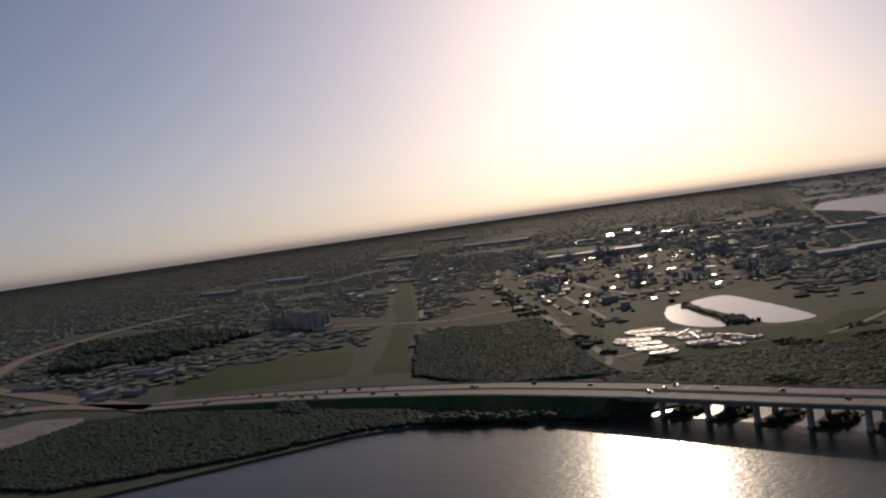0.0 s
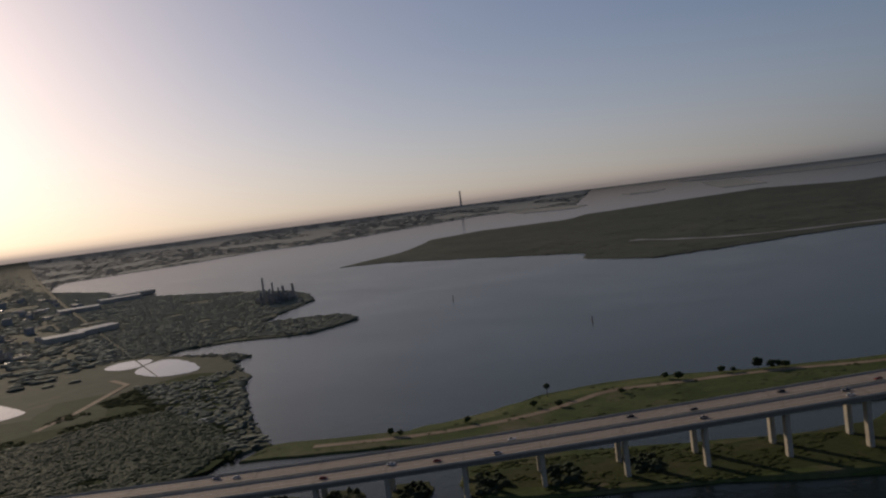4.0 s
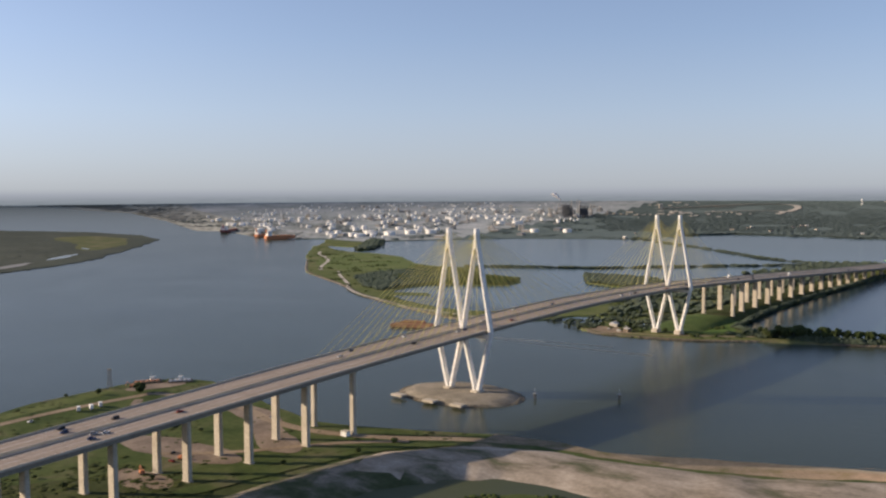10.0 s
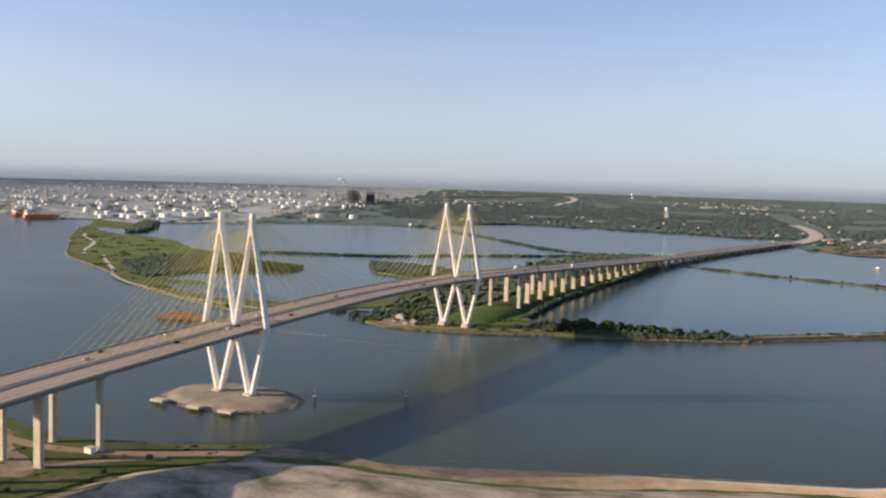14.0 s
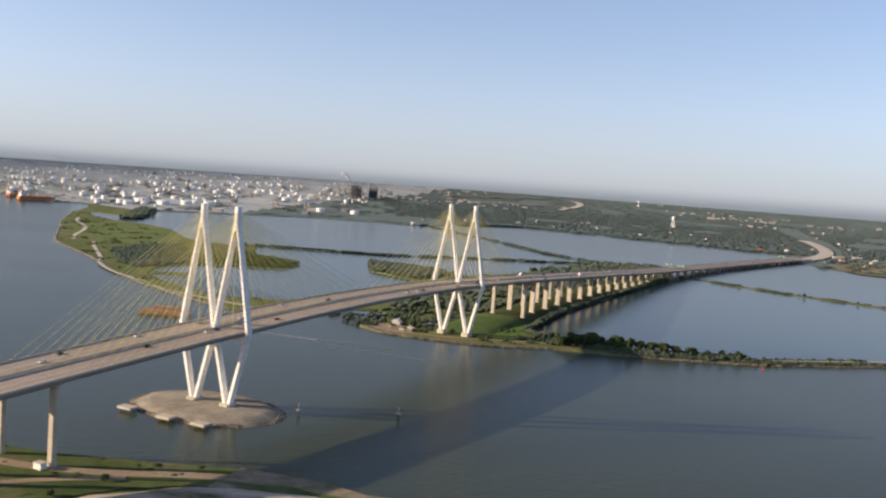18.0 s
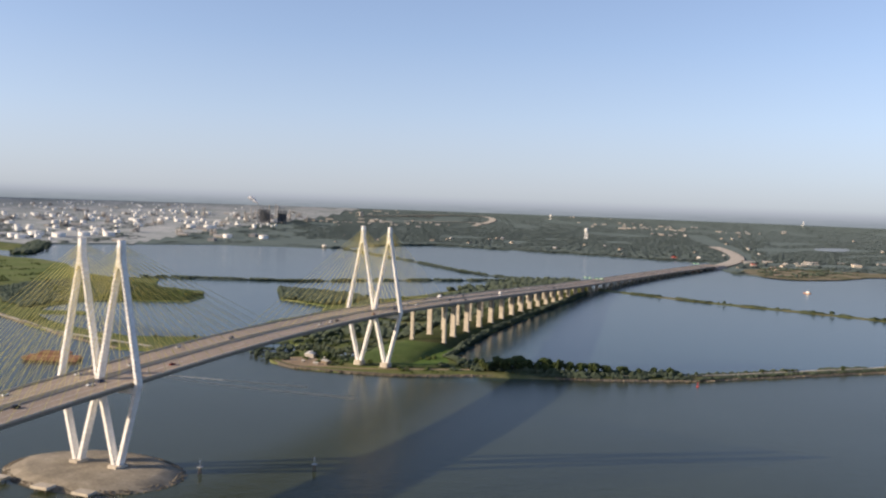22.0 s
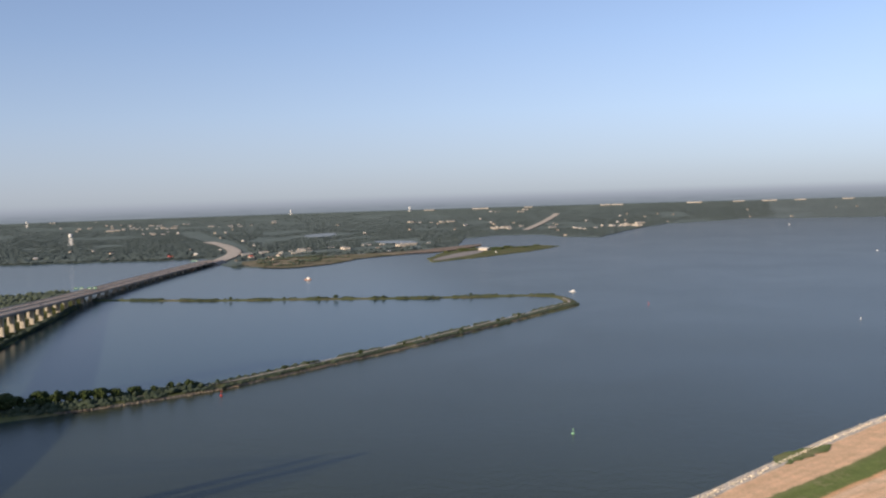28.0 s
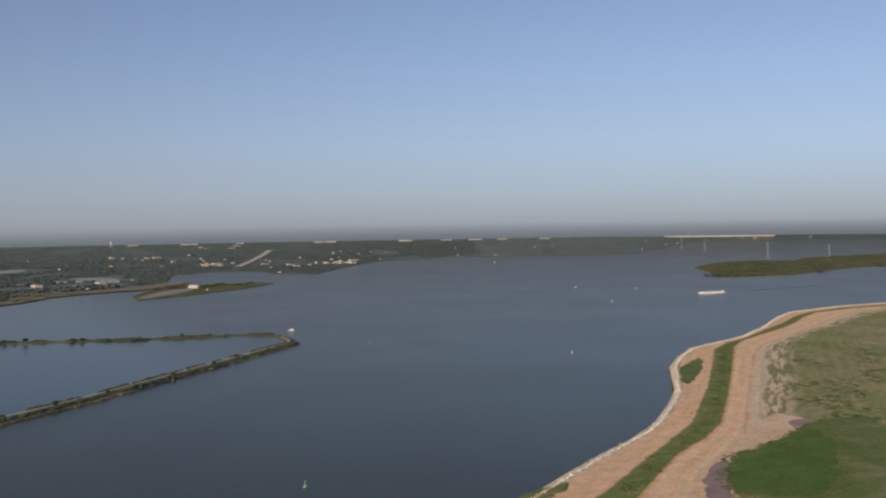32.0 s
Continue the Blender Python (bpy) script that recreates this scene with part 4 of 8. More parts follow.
    fine = ramp(t, noise_tex(t, 0.7, 6.0, 0.7), [(0.3, (0.75, 0.75, 0.75)), (0.7, (1.2, 1.2, 1.2))])
    col = mixc(t, col, fine, 0.8, "MULTIPLY")
    t.links.new(col, b.inputs["Base Color"])
    b.inputs["Roughness"].default_value = 0.9
    b.inputs["Specular IOR Level"].default_value = 0.08
    bn = t.nodes.new("ShaderNodeBump")
    bn.inputs["Strength"].default_value, bn.inputs["Distance"].default_value = 0.5, 0.3
    t.links.new(rag2, bn.inputs["Height"])
    t.links.new(bn.outputs[0], b.inputs["Normal"])
    return m


M["spoil_ground"] = spoil_mat()
# edges of the shore strips, from the water inland: shore, grass, haul road, verge
EDGE_GRASS = [(668, 137), (706, 164), (757, 201), (798, 230), (849, 267), (906, 322), (969, 383), (1057, 475), (1111, 532), (1159, 584), (1211, 620), (1273, 650), (1358, 704), (1453, 759), (1544, 823), (1613, 857), (1730, 886)]
EDGE_ROAD = [(688, 124), (724, 153), (775, 193), (823, 220), (869, 254), (931, 315), (986, 371), (1061, 447), (1136, 525), (1202, 592), (1243, 626), (1311, 662), (1401, 708), (1466, 748), (1541, 801), (1612, 844), (1720, 865)]
EDGE_VERGE = [(714, 108), (753, 146), (812, 184), (853, 215), (893, 253), (949, 309), (1001, 361), (1076, 436), (1154, 512), (1225, 574), (1291, 612), (1366, 653), (1446, 692), (1530, 740), (1617, 787), (1689, 820), (1796, 844)]
WEST_PART = EAST[:7]
STRIPS = []
for edge, off in ((SPOIL_SHORE, -1.0), (EDGE_GRASS, 23.0), (EDGE_ROAD, 42.0), (EDGE_VERGE, 66.0)):
    mid = [SOUTH_BANK[27]] + list(edge) if edge is SPOIL_SHORE else list(edge)
    STRIPS.append(offset_line(WEST_PART, off) + mid + [(1900, 905 - off * 0.95), (2250, 910 - off)])
RUNGS = [list(q) for q in zip(*STRIPS)]
for q in RUNGS:
    dx, dy = q[3][0] - q[1][0], q[3][1] - q[1][1]
    d = math.hypot(dx, dy)
    for far in (26.0, 346.0):
        q.append((q[3][0] + dx / d * far, q[3][1] + dy / d * far))
FLAT = [sum(q, ()) for q in RUNGS]
FLAT = dense(FLAT, 7.0)


def terrace(name, col, d0, d1, z0, z1, label, rows=4, start=0.0):
    """A strip of the spoil ground between two edges; it carries its plan (inland, along) as an attribute."""
    vs, fs, plan = [], [], []
    n = rows + 1
    line = [q for q in FLAT if q[0] > start]
    run = max(0.0, start - 100.0) * 1.1
    for i, q in enumerate(line):
        a, b = Vector(q[2 * col:2 * col + 2]), Vector(q[2 * col + 2:2 * col + 4])
        if i:
            run += math.hypot(q[0] - line[i - 1][0], q[1] - line[i - 1][1])
        for k in range(n):
            p = a.lerp(b, k / rows)
            h = z0 + (z1 - z0) * k / rows
            if 0 < k < rows:
                h += 0.2 * noise.noise(Vector((p.x / 14, p.y / 14, 2.0)))
            vs.append((p.x, p.y, h))
            plan += [d0 + (d1 - d0) * k / rows, run, 0.0]
            if i and k:
                o = i * n + k
                fs.append((o - n - 1, o - n, o, o - 1))
    ob = link_mesh(name, vs, [f[::-1] for f in fs], M["spoil_ground"], smooth=True)
    ob.data.attributes.new("plan", "FLOAT_VECTOR", "POINT").data.foreach_set("vector", plan)
    return tagged(ob, label, kind="structure")


terrace("shore_clay", 0, -1, 23, 1.5, 1.7, "bare orange clay shore terrace")
terrace("shore_grass", 1, 23, 47.5, 1.7, 1.9, "strip of green grass between clay tracks")
terrace("clay_track", 2, 47.5, 74, 1.9, 2.0, "wide orange clay haul road along the shore", start=330.0)
terrace("sandy_verge", 3, 74, 100, 2.0, 2.1, "sandy verge with patchy weeds", start=400.0)
terrace("spoil_field", 4, 100, 420, 2.1, 2.3, "rough spoil field of green weeds and dry earth", 12, start=450.0)
berm("riprap_edge", [(q[0] + (q[2] - q[0]) * 0.13, q[1] + (q[3] - q[1]) * 0.13) for q in FLAT[30::4] if q[0] > 420], 4.8, 2.1, M["rubble"], 0.72, label="pale stone riprap along the shore", amp=1.0)
patch("terrace_grass", [(1023, 486), (1050, 507), (1078, 528), (1099, 540), (1078, 512), (1052, 484), (1024, 456), (990, 424), (962, 401), (968, 420), (992, 448)], 2.02, M["weed_mixed"], "wedge of grass on the clay terrace", 2.5, 10)
patch("terrace_weeds", [(617, 151), (648, 166), (672, 172), (660, 158), (640, 146), (622, 138)], 2.0, M["weed_mixed"], "thin weeds on the clay terrace", 3.5, 7)
patch("weed_fringe", [(770, 140), (800, 168), (850, 184), (900, 210), (950, 226), (985, 215), (960, 180), (905, 130), (850, 80), (800, 45), (755, 55), (738, 90)], 2.5, M["weed_mixed"], "mixed green and brown weeds on the spoil field", 6, 14)
patch("weed_patch", [(778, 150), (797, 166), (815, 174), (844, 177), (866, 190), (890, 201), (912, 206), (906, 190), (880, 160), (846, 126), (806, 92), (778, 72), (748, 92), (742, 108), (754, 128)], 2.6, M["lush"], "vivid green weed patch on the spoil field", 6, 9)
patch("silt_flat", [(752, 143), (770, 157), (792, 167), (775, 147), (755, 127), (738, 106), (724, 92), (712, 92), (722, 107), (732, 120)], 2.5, M["silt"], "damp purple-brown silt", 2.5, 9)
patch("silt_pool", [(680, 72), (690, 82), (704, 88), (717, 93), (724, 86), (719, 76), (714, 62), (711, 47), (706, 28), (690, 8), (664, 12), (656, 40), (664, 58)], 2.6, M["pond"], "shallow rain pool on the spoil ground", 2.5, 9)
patch("clay_fan", [(800, 172), (818, 182), (836, 192), (856, 213), (876, 233), (897, 245), (929, 258), (937, 247), (931, 228), (900, 208), (872, 200), (856, 190), (838, 184), (820, 178)], 2.5, M["clay_pale"], "fan of spilled orange clay", 5, 7)
patch("damp_fan", [(918, 236), (937, 230), (908, 212), (901, 216)], 2.6, M["silt"], "damp reddish silt in the clay")

def stone_band(name, line, count, spread, z, size, material, label, seed):
    """Loose blocks thrown along a line."""
    r = random.Random(seed)
    ln = dense(line, 3.0)
    vs, fs = [], []
    quad = ((0, 3, 2, 1), (4, 5, 6, 7), (0, 1, 5, 4), (1, 2, 6, 5), (2, 3, 7, 6), (3, 0, 4, 7))
    for k in range(count):
        p = r.choice(ln)
        off = r.gauss(0, spread)
        x, y = p[0] + off * r.uniform(-1, 1), p[1] + off
        w, a = size * r.uniform(0.5, 1.3), r.uniform(0, 3.14)
        c, sn = math.cos(a) * w, math.sin(a) * w
        h = z + r.uniform(-0.25, 0.35)
        o = len(vs)
        for q, hh in ((1.0, h - 0.9), (r.uniform(0.55, 0.85), h + w * r.uniform(0.1, 0.4))):
            for u, v in ((-1, -0.7), (1, -0.8), (0.9, 0.7), (-0.8, 0.8)):
                vs.append((x + (u * c - v * sn) * q, y + (u * sn + v * c) * q, hh))
        fs += [tuple(o + i for i in f) for f in quad]
    return tagged(link_mesh(name, vs, fs, material), label, "stones", kind="stuff")


stone_band("riprap_stones", [(q[0] + (q[2] - q[0]) * 0.14, q[1] + (q[3] - q[1]) * 0.14) for q in FLAT[30::4] if q[0] > 430], 5000, 1.3, 2.05, 0.48, M["riprap_pale"], "pale broken stones along the clay shore", 5)
stone_band("riprap_stones", [(-92, 360), (-75, 348), (-57, 340), (-3, 344), (45, 355), (88, 383), (133, 408), (192, 421)], 1500, 1.3, 1.25, 0.6, M["riprap_dark"], "dark brown riprap stones at the northern bank", 6)
stone_band("riprap_stones", [(192, 421), (286, 468), (363, 538), (453, 618), (606, 779), (735, 913)], 1700, 1.2, 1.2, 0.5, M["riprap_tan"], "tan stones along the foot of the jetty", 7)
# stony tide line and wet flat below the dyke
patch("tidal_flat", [(150, -88), (172, -84), (205, -72), (240, -55), (275, -41), (304, -29), (312, -30), (296, -49), (281, -62), (259, -75), (243, -86), (229, -95), (199, -100), (170, -96)], 0.05, M["mud"], "wet pinkish tidal flat below the shore", 3, 20)
ribbon("tide_line", smooth_loop([(155, -92), (180, -97), (199, -99), (216, -98), (229, -94), (243, -84), (259, -74), (281, -61), (296, -48), (306, -36), (314, -26), (326, -25), (346, -18), (369, -9), (392, -2), (412, 1), (470, 40)], 2, False), [0.7 + 0.3 * math.sin(k * 1.7) for k in range(80)], 1.45, M["sand"], "thin pale line of shells and stones at the tide mark")
# western containment dyke, its inner pond and mud
DIKE = [(190, -440), (135, -395), (100, -345), (82, -300), (80, -258), (84, -218), (98, -180), (122, -152), (160, -136), (212, -138), (285, -115), (350, -75), (425, -50), (450, -60)]
M["dyke_weeds"] = surface("dyke_weeds", [(0.32, (0.05, 0.065, 0.027)), (0.45, (0.085, 0.095, 0.048)), (0.53, (0.16, 0.145, 0.10)), (0.61, (0.28, 0.235, 0.18)), (0.75, (0.40, 0.335, 0.26))], 0.03, 0.35, bump=0.6, squash=(0.03, 0.045, 0.05))
berm("containment_dyke", DIKE[:7], [27, 27, 28, 29, 31, 34, 36], 6.2, M["dyke_weeds"], 0.42, 0.9, label="broad containment dyke overgrown with weeds", amp=3.0)
berm("containment_dyke", DIKE[5:], [33, 36, 37, 37, 37, 37, 37, 37, 37], 6.5, M["spoil"], 0.42, 0.9, label="broad sandy containment dyke with sparse weeds", amp=3.0)
band("dyke_toe_grass", [(28, -300), (38, -236), (44, -190), (62, -150), (92, -122), (140, -104), (205, -104), (285, -80), (350, -40), (430, -12)], -4, 7, 1.75, M["grass"], "line of weeds along the dyke toe", 4, 14)
M["pond_green"] = water_mat("green_pond_water", (0.066, 0.077, 0.040), 0.3, 0.12, 0.5, 0.06)
patch("inner_pond", [(118, -335), (105, -262), (110, -212), (130, -178), (170, -160), (222, -163), (295, -140), (355, -100), (425, -130), (380, -300), (240, -390)], 1.6, M["pond_green"], "murky green pond inside the containment dyke", 4)
patch("inner_weeds", [(148, -228), (158, -208), (170, -196), (184, -186), (200, -180), (216, -186), (232, -184), (262, -196), (300, -190), (318, -240), (250, -268), (190, -262), (166, -244)], 1.7, M["grass"], "rank green weeds growing in the pond", 9, 8)
patch("inner_sand", [(166, -212), (171, -205), (180, -201), (188, -205), (178, -209)], 1.76, M["sand"], "pale sand bar among the weeds", 2.5, 5)

# beneath the southern approach
for pts in ([(-110, -128), (-60, -140), (-30, -168), (10, -185), (24, -205), (0, -214), (-40, -185), (-80, -160), (-120, -150)], [(-100, -252), (-60, -262), (-10, -255), (12, -238), (0, -226), (-50, -222), (-95, -232)], [(-40, -300), (10, -310), (22, -290), (-10, -280), (-40, -285)], [(-236, -150), (-226, -160), (-214, -140), (-205, -112), (-222, -108), (-234, -125)]):
    patch("bare_ground", pts, 1.3, M["earth"], "trampled sandy ground beneath the bridge")
ribbon("sand_track", smooth_loop([(-200, -150), (-150, -135), (-100, -140), (-50, -158), (-5, -160), (45, -142), (88, -112), (130, -98)], 3, False), 9, 1.36, M["sand"], "pale sand track beneath the bridge")
ribbon("sand_track", smooth_loop([(-45, -255), (-10, -225), (12, -190), (30, -165), (60, -140)], 3, False), 6, 1.4, M["sand"], "pale sand track beneath the bridge")
patch("bay_verge", [(-150, -735), (-165, -690), (-205, -635), (-222, -580), (-220, -520), (-208, -458), (-201, -365), (-212, -305), (-236, -229), (-244, -160), (-228, -165), (-218, -230), (-206, -300), (-192, -370), (-204, -440), (-206, -520), (-206, -580), (-180, -630), (-152, -680), (-138, -730)], 1.26, M["bank_meadow"], "rank green verge along the bay shore", 3, 12)
ribbon("shore_track", smooth_loop([(-135, -800), (-128, -720), (-145, -650), (-170, -612), (-200, -580), (-196, -530), (-200, -490), (-196, -430), (-184, -370), (-198, -290), (-205, -225), (-200, -150)], 3, False), 8, 1.34, M["sand"], "sandy service track along the green bank")
ribbon("shore_track", smooth_loop([(-90, -800), (-84, -600), (-85, -450), (-90, -320), (-120, -240), (-190, -170)], 3, False), 7, 1.32, M["earth"], "grey gravel road beside the viaduct")

M["dark_marsh"] = surface("dark_marsh", [(0.3, (0.042, 0.056, 0.02)), (0.5, (0.058, 0.072, 0.027)), (0.7, (0.09, 0.088, 0.045))], 0.03, 0.3, spec=0.04)
patch("marsh_ground", [(-30, -684), (14, -672), (32, -560), (40, -480), (72, -455), (70, -330), (62, -260), (30, -265), (-20, -300), (-60, -340), (-70, -400), (-30, -440), (-22, -560)], 1.27, M["dark_marsh"], "dark wet marsh grass beneath the viaduct", 5, 24)
# the northern bank
ribbon("bank_path", smooth_loop([(-1290, 1130), (-1216, 1050), (-1120, 985), (-1042, 906), (-960, 800), (-911, 752)], 1, False), 7, 1.42, M["path_shell"], "pale zigzag footpath over the green headland")
ribbon("bank_path", smooth_loop([(-855, 745), (-835, 722), (-760, 655), (-681, 586), (-640, 545), (-618, 520), (-550, 472), (-469, 437), (-397, 396), (-320, 380), (-240, 366)], 2, False), 6, 1.44, M["path_shell"], "pale path along the shore")
berm("headland_edge", HILL[:9], 4.0, 1.7, M["mud"], 0.5, label="dark stony edge of the green headland", amp=1.5)
patch("headland_grass", [(-1230, 1150), (-1130, 960), (-960, 790), (-830, 750), (-760, 860), (-860, 1000), (-1100, 1170)], 1.36, M["headland"], "open grass of the headland", 10, 60)
patch("tower_lawn", [(-30, 392), (-36, 450), (-32, 518), (11, 553), (37, 515), (42, 465), (60, 440), (40, 400)], 1.38, M["lush"], "bright green lawn by the northern tower")
def long_fill(name, y0, y1, material, label):
    vs, fs, y, n = [], [], y0, 7
    while y <= y1:
        h = fill_height(y)
        w = noise.noise(Vector((y / 30, 0.3, 0.0)))
        for x, k in ((-42 + 3 * w, 0.0), (-33, 0.55), (-25, 0.97), (-4, 1.0), (16 + w, 0.97), (22 + w, 0.5), (27 + 2 * w, 0.0)):
            vs.append((x, y, 1.25 + (h - 1.25) * k + (0.25 * noise.noise(Vector((x / 6, y / 6, 1.0))) if k else 0.0)))
        y += 6.0
    for i in range(len(vs) // n - 1):
        for k in range(n - 1):
            fs.append((i * n + k, i * n + k + 1, i * n + n + k + 1, i * n + n + k))
    return tagged(link_mesh(name, vs, fs, material, smooth=True), label, kind="structure")


long_fill("viaduct_fill", 384, 520, M["lawn"], "green grassed fill rising from the tower to the first piers")
long_fill("viaduct_fill", 514, 1152, M["dark_marsh"], "weedy fill beneath the northern viaduct")
patch("tower_yard", [(-93, 363), (-66, 349), (-42, 350), (-34, 360), (-50, 372), (-62, 388), (-72, 398), (-90, 386)], 1.42, M["sand"], "bare sandy yard at the water's edge")
patch("tower_creek", [(-62, 400), (-40, 420), (-34, 460), (-46, 470), (-58, 430)], 1.4, M["pond"], "small dark creek behind the tower")
berm("bank_riprap", [(-92, 361), (-78, 348), (-57, 341), (-3, 345), (45, 356), (88, 384), (133, 409), (192, 422), (286, 470), (363, 540), (453, 620), (606, 781), (735, 915)], 4.2, 1.7, M["mud"], 0.5, label="stone edge of the north bank and jetty", amp=1.2)
ribbon("bank_track", smooth_loop([(-36, 357), (0, 364), (22, 378), (50, 392), (72, 404), (100, 420)], 2, False), 5.0, 1.46, M["sand"], "pale sandy track at the foot of the tower")
ribbon("jetty_track", smooth_loop([(748, 1000), (746, 950), (728, 925), (606, 796), (453, 636), (363, 556), (286, 484), (192, 436)], 3, False), 3.2, 3.0, M["path_shell"], "pale track along the crest of the jetty")
M["silt_pale"] = surface("silt_pale", [(0.3, (0.20, 0.20, 0.175)), (0.7, (0.30, 0.29, 0.255))], 0.02, 0.2, rough=0.6, spec=0.2)
ribbon("island_creek", smooth_loop([(-1698, -278), (-1560, -200), (-1470, -129), (-1422, 4), (-1426, 135), (-1395, 214), (-1440, 350), (-1567, 507)], 3, False), [26 + 10 * math.sin(k * 0.7) for k in range(80)], 1.75, M["silt_pale"], "pale tidal creek along the marsh island")
patch("island_pool", [(-1590, 560), (-1640, 640), (-1720, 720), (-1760, 740), (-1700, 660), (-1640, 590)], 1.6, M["pond"], "tidal pool on the marsh island", 8, 30)
patch("island_pool", [(-1850, 820), (-1930, 900), (-1990, 930), (-1950, 870)], 1.6, M["pond"], "tidal pool on the marsh island", 8, 30)
patch("island_meadow", [(-2420, 1040), (-2400, 1180), (-2200, 1200), (-1930, 1000), (-1800, 800), (-1960, 850), (-2100, 960)], 1.5, M["meadow"], "greener meadow at the island's end", 15, 70)
patch("spit_sand", [(700, 1900), (790, 2010), (860, 2130), (900, 2230), (860, 2230), (780, 2120), (705, 1960)], 1.45, M["gravel"], "bare pale ground on the spit")
patch("shore_flat", [(232, 2166), (331, 2215), (449, 2267), (568, 2274), (658, 2295), (946, 2500), (900, 2380), (672, 2190), (549, 2140), (478, 1980), (385, 1880), (322, 1880), (267, 1990)], 1.72, M["dry_flat"], "flat dry marsh grass at the far shore", 8, 40)
patch("shore_sand", [(656, 2272), (946, 2508), (930, 2440), (789, 2240), (672, 2200)], 1.9, M["earth"], "bare sandy shore before the woods", 6, 40)
patch("wood_pool", [(422, 3264), (547, 3342), (539, 3173), (439, 3126)], 2.2, M["pond"], "pool between the woods", 5)
patch("wood_pool", [(629, 2839), (778, 2764), (759, 2614), (668, 2694)], 2.2, M["pond"], "pool between the woods", 5)
patch("point_meadow", [(228, 2000), (330, 1925), (450, 1990), (530, 2190), (460, 2260), (330, 2260), (250, 2150)], 1.75, M["dry_flat"], "dry grassy point beside the bridge landing", 8, 40)
patch("point_sand", [(290, 1990), (350, 1975), (380, 2020), (320, 2060)], 1.9, M["sand"], "bare orange earth on the point")

# the southern plain
M["pasture"] = surface("pasture", [(0.3, (0.028, 0.052, 0.014)), (0.7, (0.04, 0.068, 0.02))], 0.01, 0.1, spec=0.03, sheen=0.02)
M["corridor"] = surface("corridor_grass", [(0.3, (0.026, 0.044, 0.015)), (0.5, (0.034, 0.055, 0.019)), (0.7, (0.046, 0.067, 0.027))], 0.012, 0.1, spec=0.02, sheen=0.02)
M["works"] = surface("works_ground", [(0.32, (0.04, 0.055, 0.028)), (0.45, (0.05, 0.062, 0.034)), (0.53, (0.068, 0.072, 0.052)), (0.58, (0.06, 0.066, 0.046)), (0.64, (0.12, 0.112, 0.095)), (0.72, (0.07, 0.074, 0.06))], 0.022, 0.12, spec=0.02, sheen=0.03, tint=(0.74, 0.80, 0.72))
M["marsh_green"] = surface("marsh_green", [(0.3, (0.022, 0.042, 0.013)), (0.5, (0.03, 0.054, 0.018)), (0.7, (0.048, 0.068, 0.027))], 0.02, 0.15, spec=0.012)
patch("pasture", [(40, -1690), (-60, -1830), (-150, -1863), (-201, -1769), (-222, -1668), (-90, -1535)], 1.9, M["pasture"], "green pasture beside the highway", 4, 40, 0)
patch("bay_marsh", [(-115, -1175), (-238, -1222), (-256, -1138), (-307, -1082), (-406, -1066), (-471, -1035), (-535, -985), (-500, -940), (-351, -912), (-218, -876), (-150, -856), (-70, -870), (-70, -1150)], 1.85, M["marsh_green"], "green marsh along the bay", 6, 40)
patch("power_corridor", [(-100, -1502), (-108, -1455), (-600, -1930), (-1715, -3085), (-2444, -3515), (-2470, -3580), (-1755, -3195), (-480, -1860)], 1.8, M["corridor"], "mown green utility corridor running inland", 8, 60, 0)
patch("plant_yard", [(-459, -1753), (-527, -1610), (-687, -1774), (-1334, -2343), (-1200, -2500), (-646, -1935)], 1.85, M["works"], "gravel yard of an industrial plant", 5, 30, 0)
patch("plant_yard", [(-318, -1662), (-464, -1795), (-520, -1615), (-452, -1545), (-402, -1583), (-384, -1650)], 1.9, M["works"], "gravel yard of an industrial plant", 4, 30, 0)
patch("plant_yard", [(-160, -1950), (-260, -1760), (-440, -1900), (-560, -2250), (-400, -2300)], 1.85, M["works"], "gravel yard of an industrial plant", 5, 30, 0)
patch("plant_yard", [(-595, -1653), (-690, -1600), (-560, -1420), (-420, -1330), (-300, -1300), (-250, -1262), (-240, -1200), (-330, -1130), (-470, -1330), (-650, -1380), (-760, -1250), (-1100, -1400), (-1500, -1800), (-1450, -2300), (-1000, -2050)], 1.82, M["works"], "built-up industrial ground", 6, 40, 0)
patch("plant_yard", [(254, -1646), (205, -1775), (162, -1779), (137, -1710), (181, -1644), (238, -1584), (270, -1570)], 1.9, M["gravel"], "pale yard of a works beside the wood", 4, 30, 0)
patch("grass_field", [(-595, -1640), (-381, -1404), (-250, -1280), (-300, -1310), (-420, -1380), (-640, -1620)], 1.95, M["pasture"], "long green field in the plant", 3, 30, 0)
patch("treatment_pond", [(-545, -1360), (-590, -1356), (-611, -1334), (-554, -1273), (-491, -1203), (-428, -1141), (-404, -1124), (-374, -1142), (-369, -1167), (-398, -1195), (-388, -1204), (-443, -1250), (-486, -1297)], 1.98, M["pond"], "bright treatment pond", 2)
patch("treatment_pond", [(-546, -1366), (-520, -1374), (-480, -1356), (-430, -1326), (-388, -1291), (-358, -1248), (-352, -1215), (-360, -1206), (-395, -1236), (-437, -1279), (-475, -1316), (-510, -1346)], 1.98, M["pond"], "bright crescent-shaped treatment pond", 2)
patch("settling_pond", [(-637, -1140), (-695, -1132), (-690, -1080), (-610, -1085)], 1.98, M["pond"], "settling pond behind a dyke", 2)
patch("settling_pond", [(-600, -1090), (-690, -1068), (-585, -996), (-537, -991), (-528, -1036)], 1.98, M["pond"], "settling pond behind a dyke", 2)
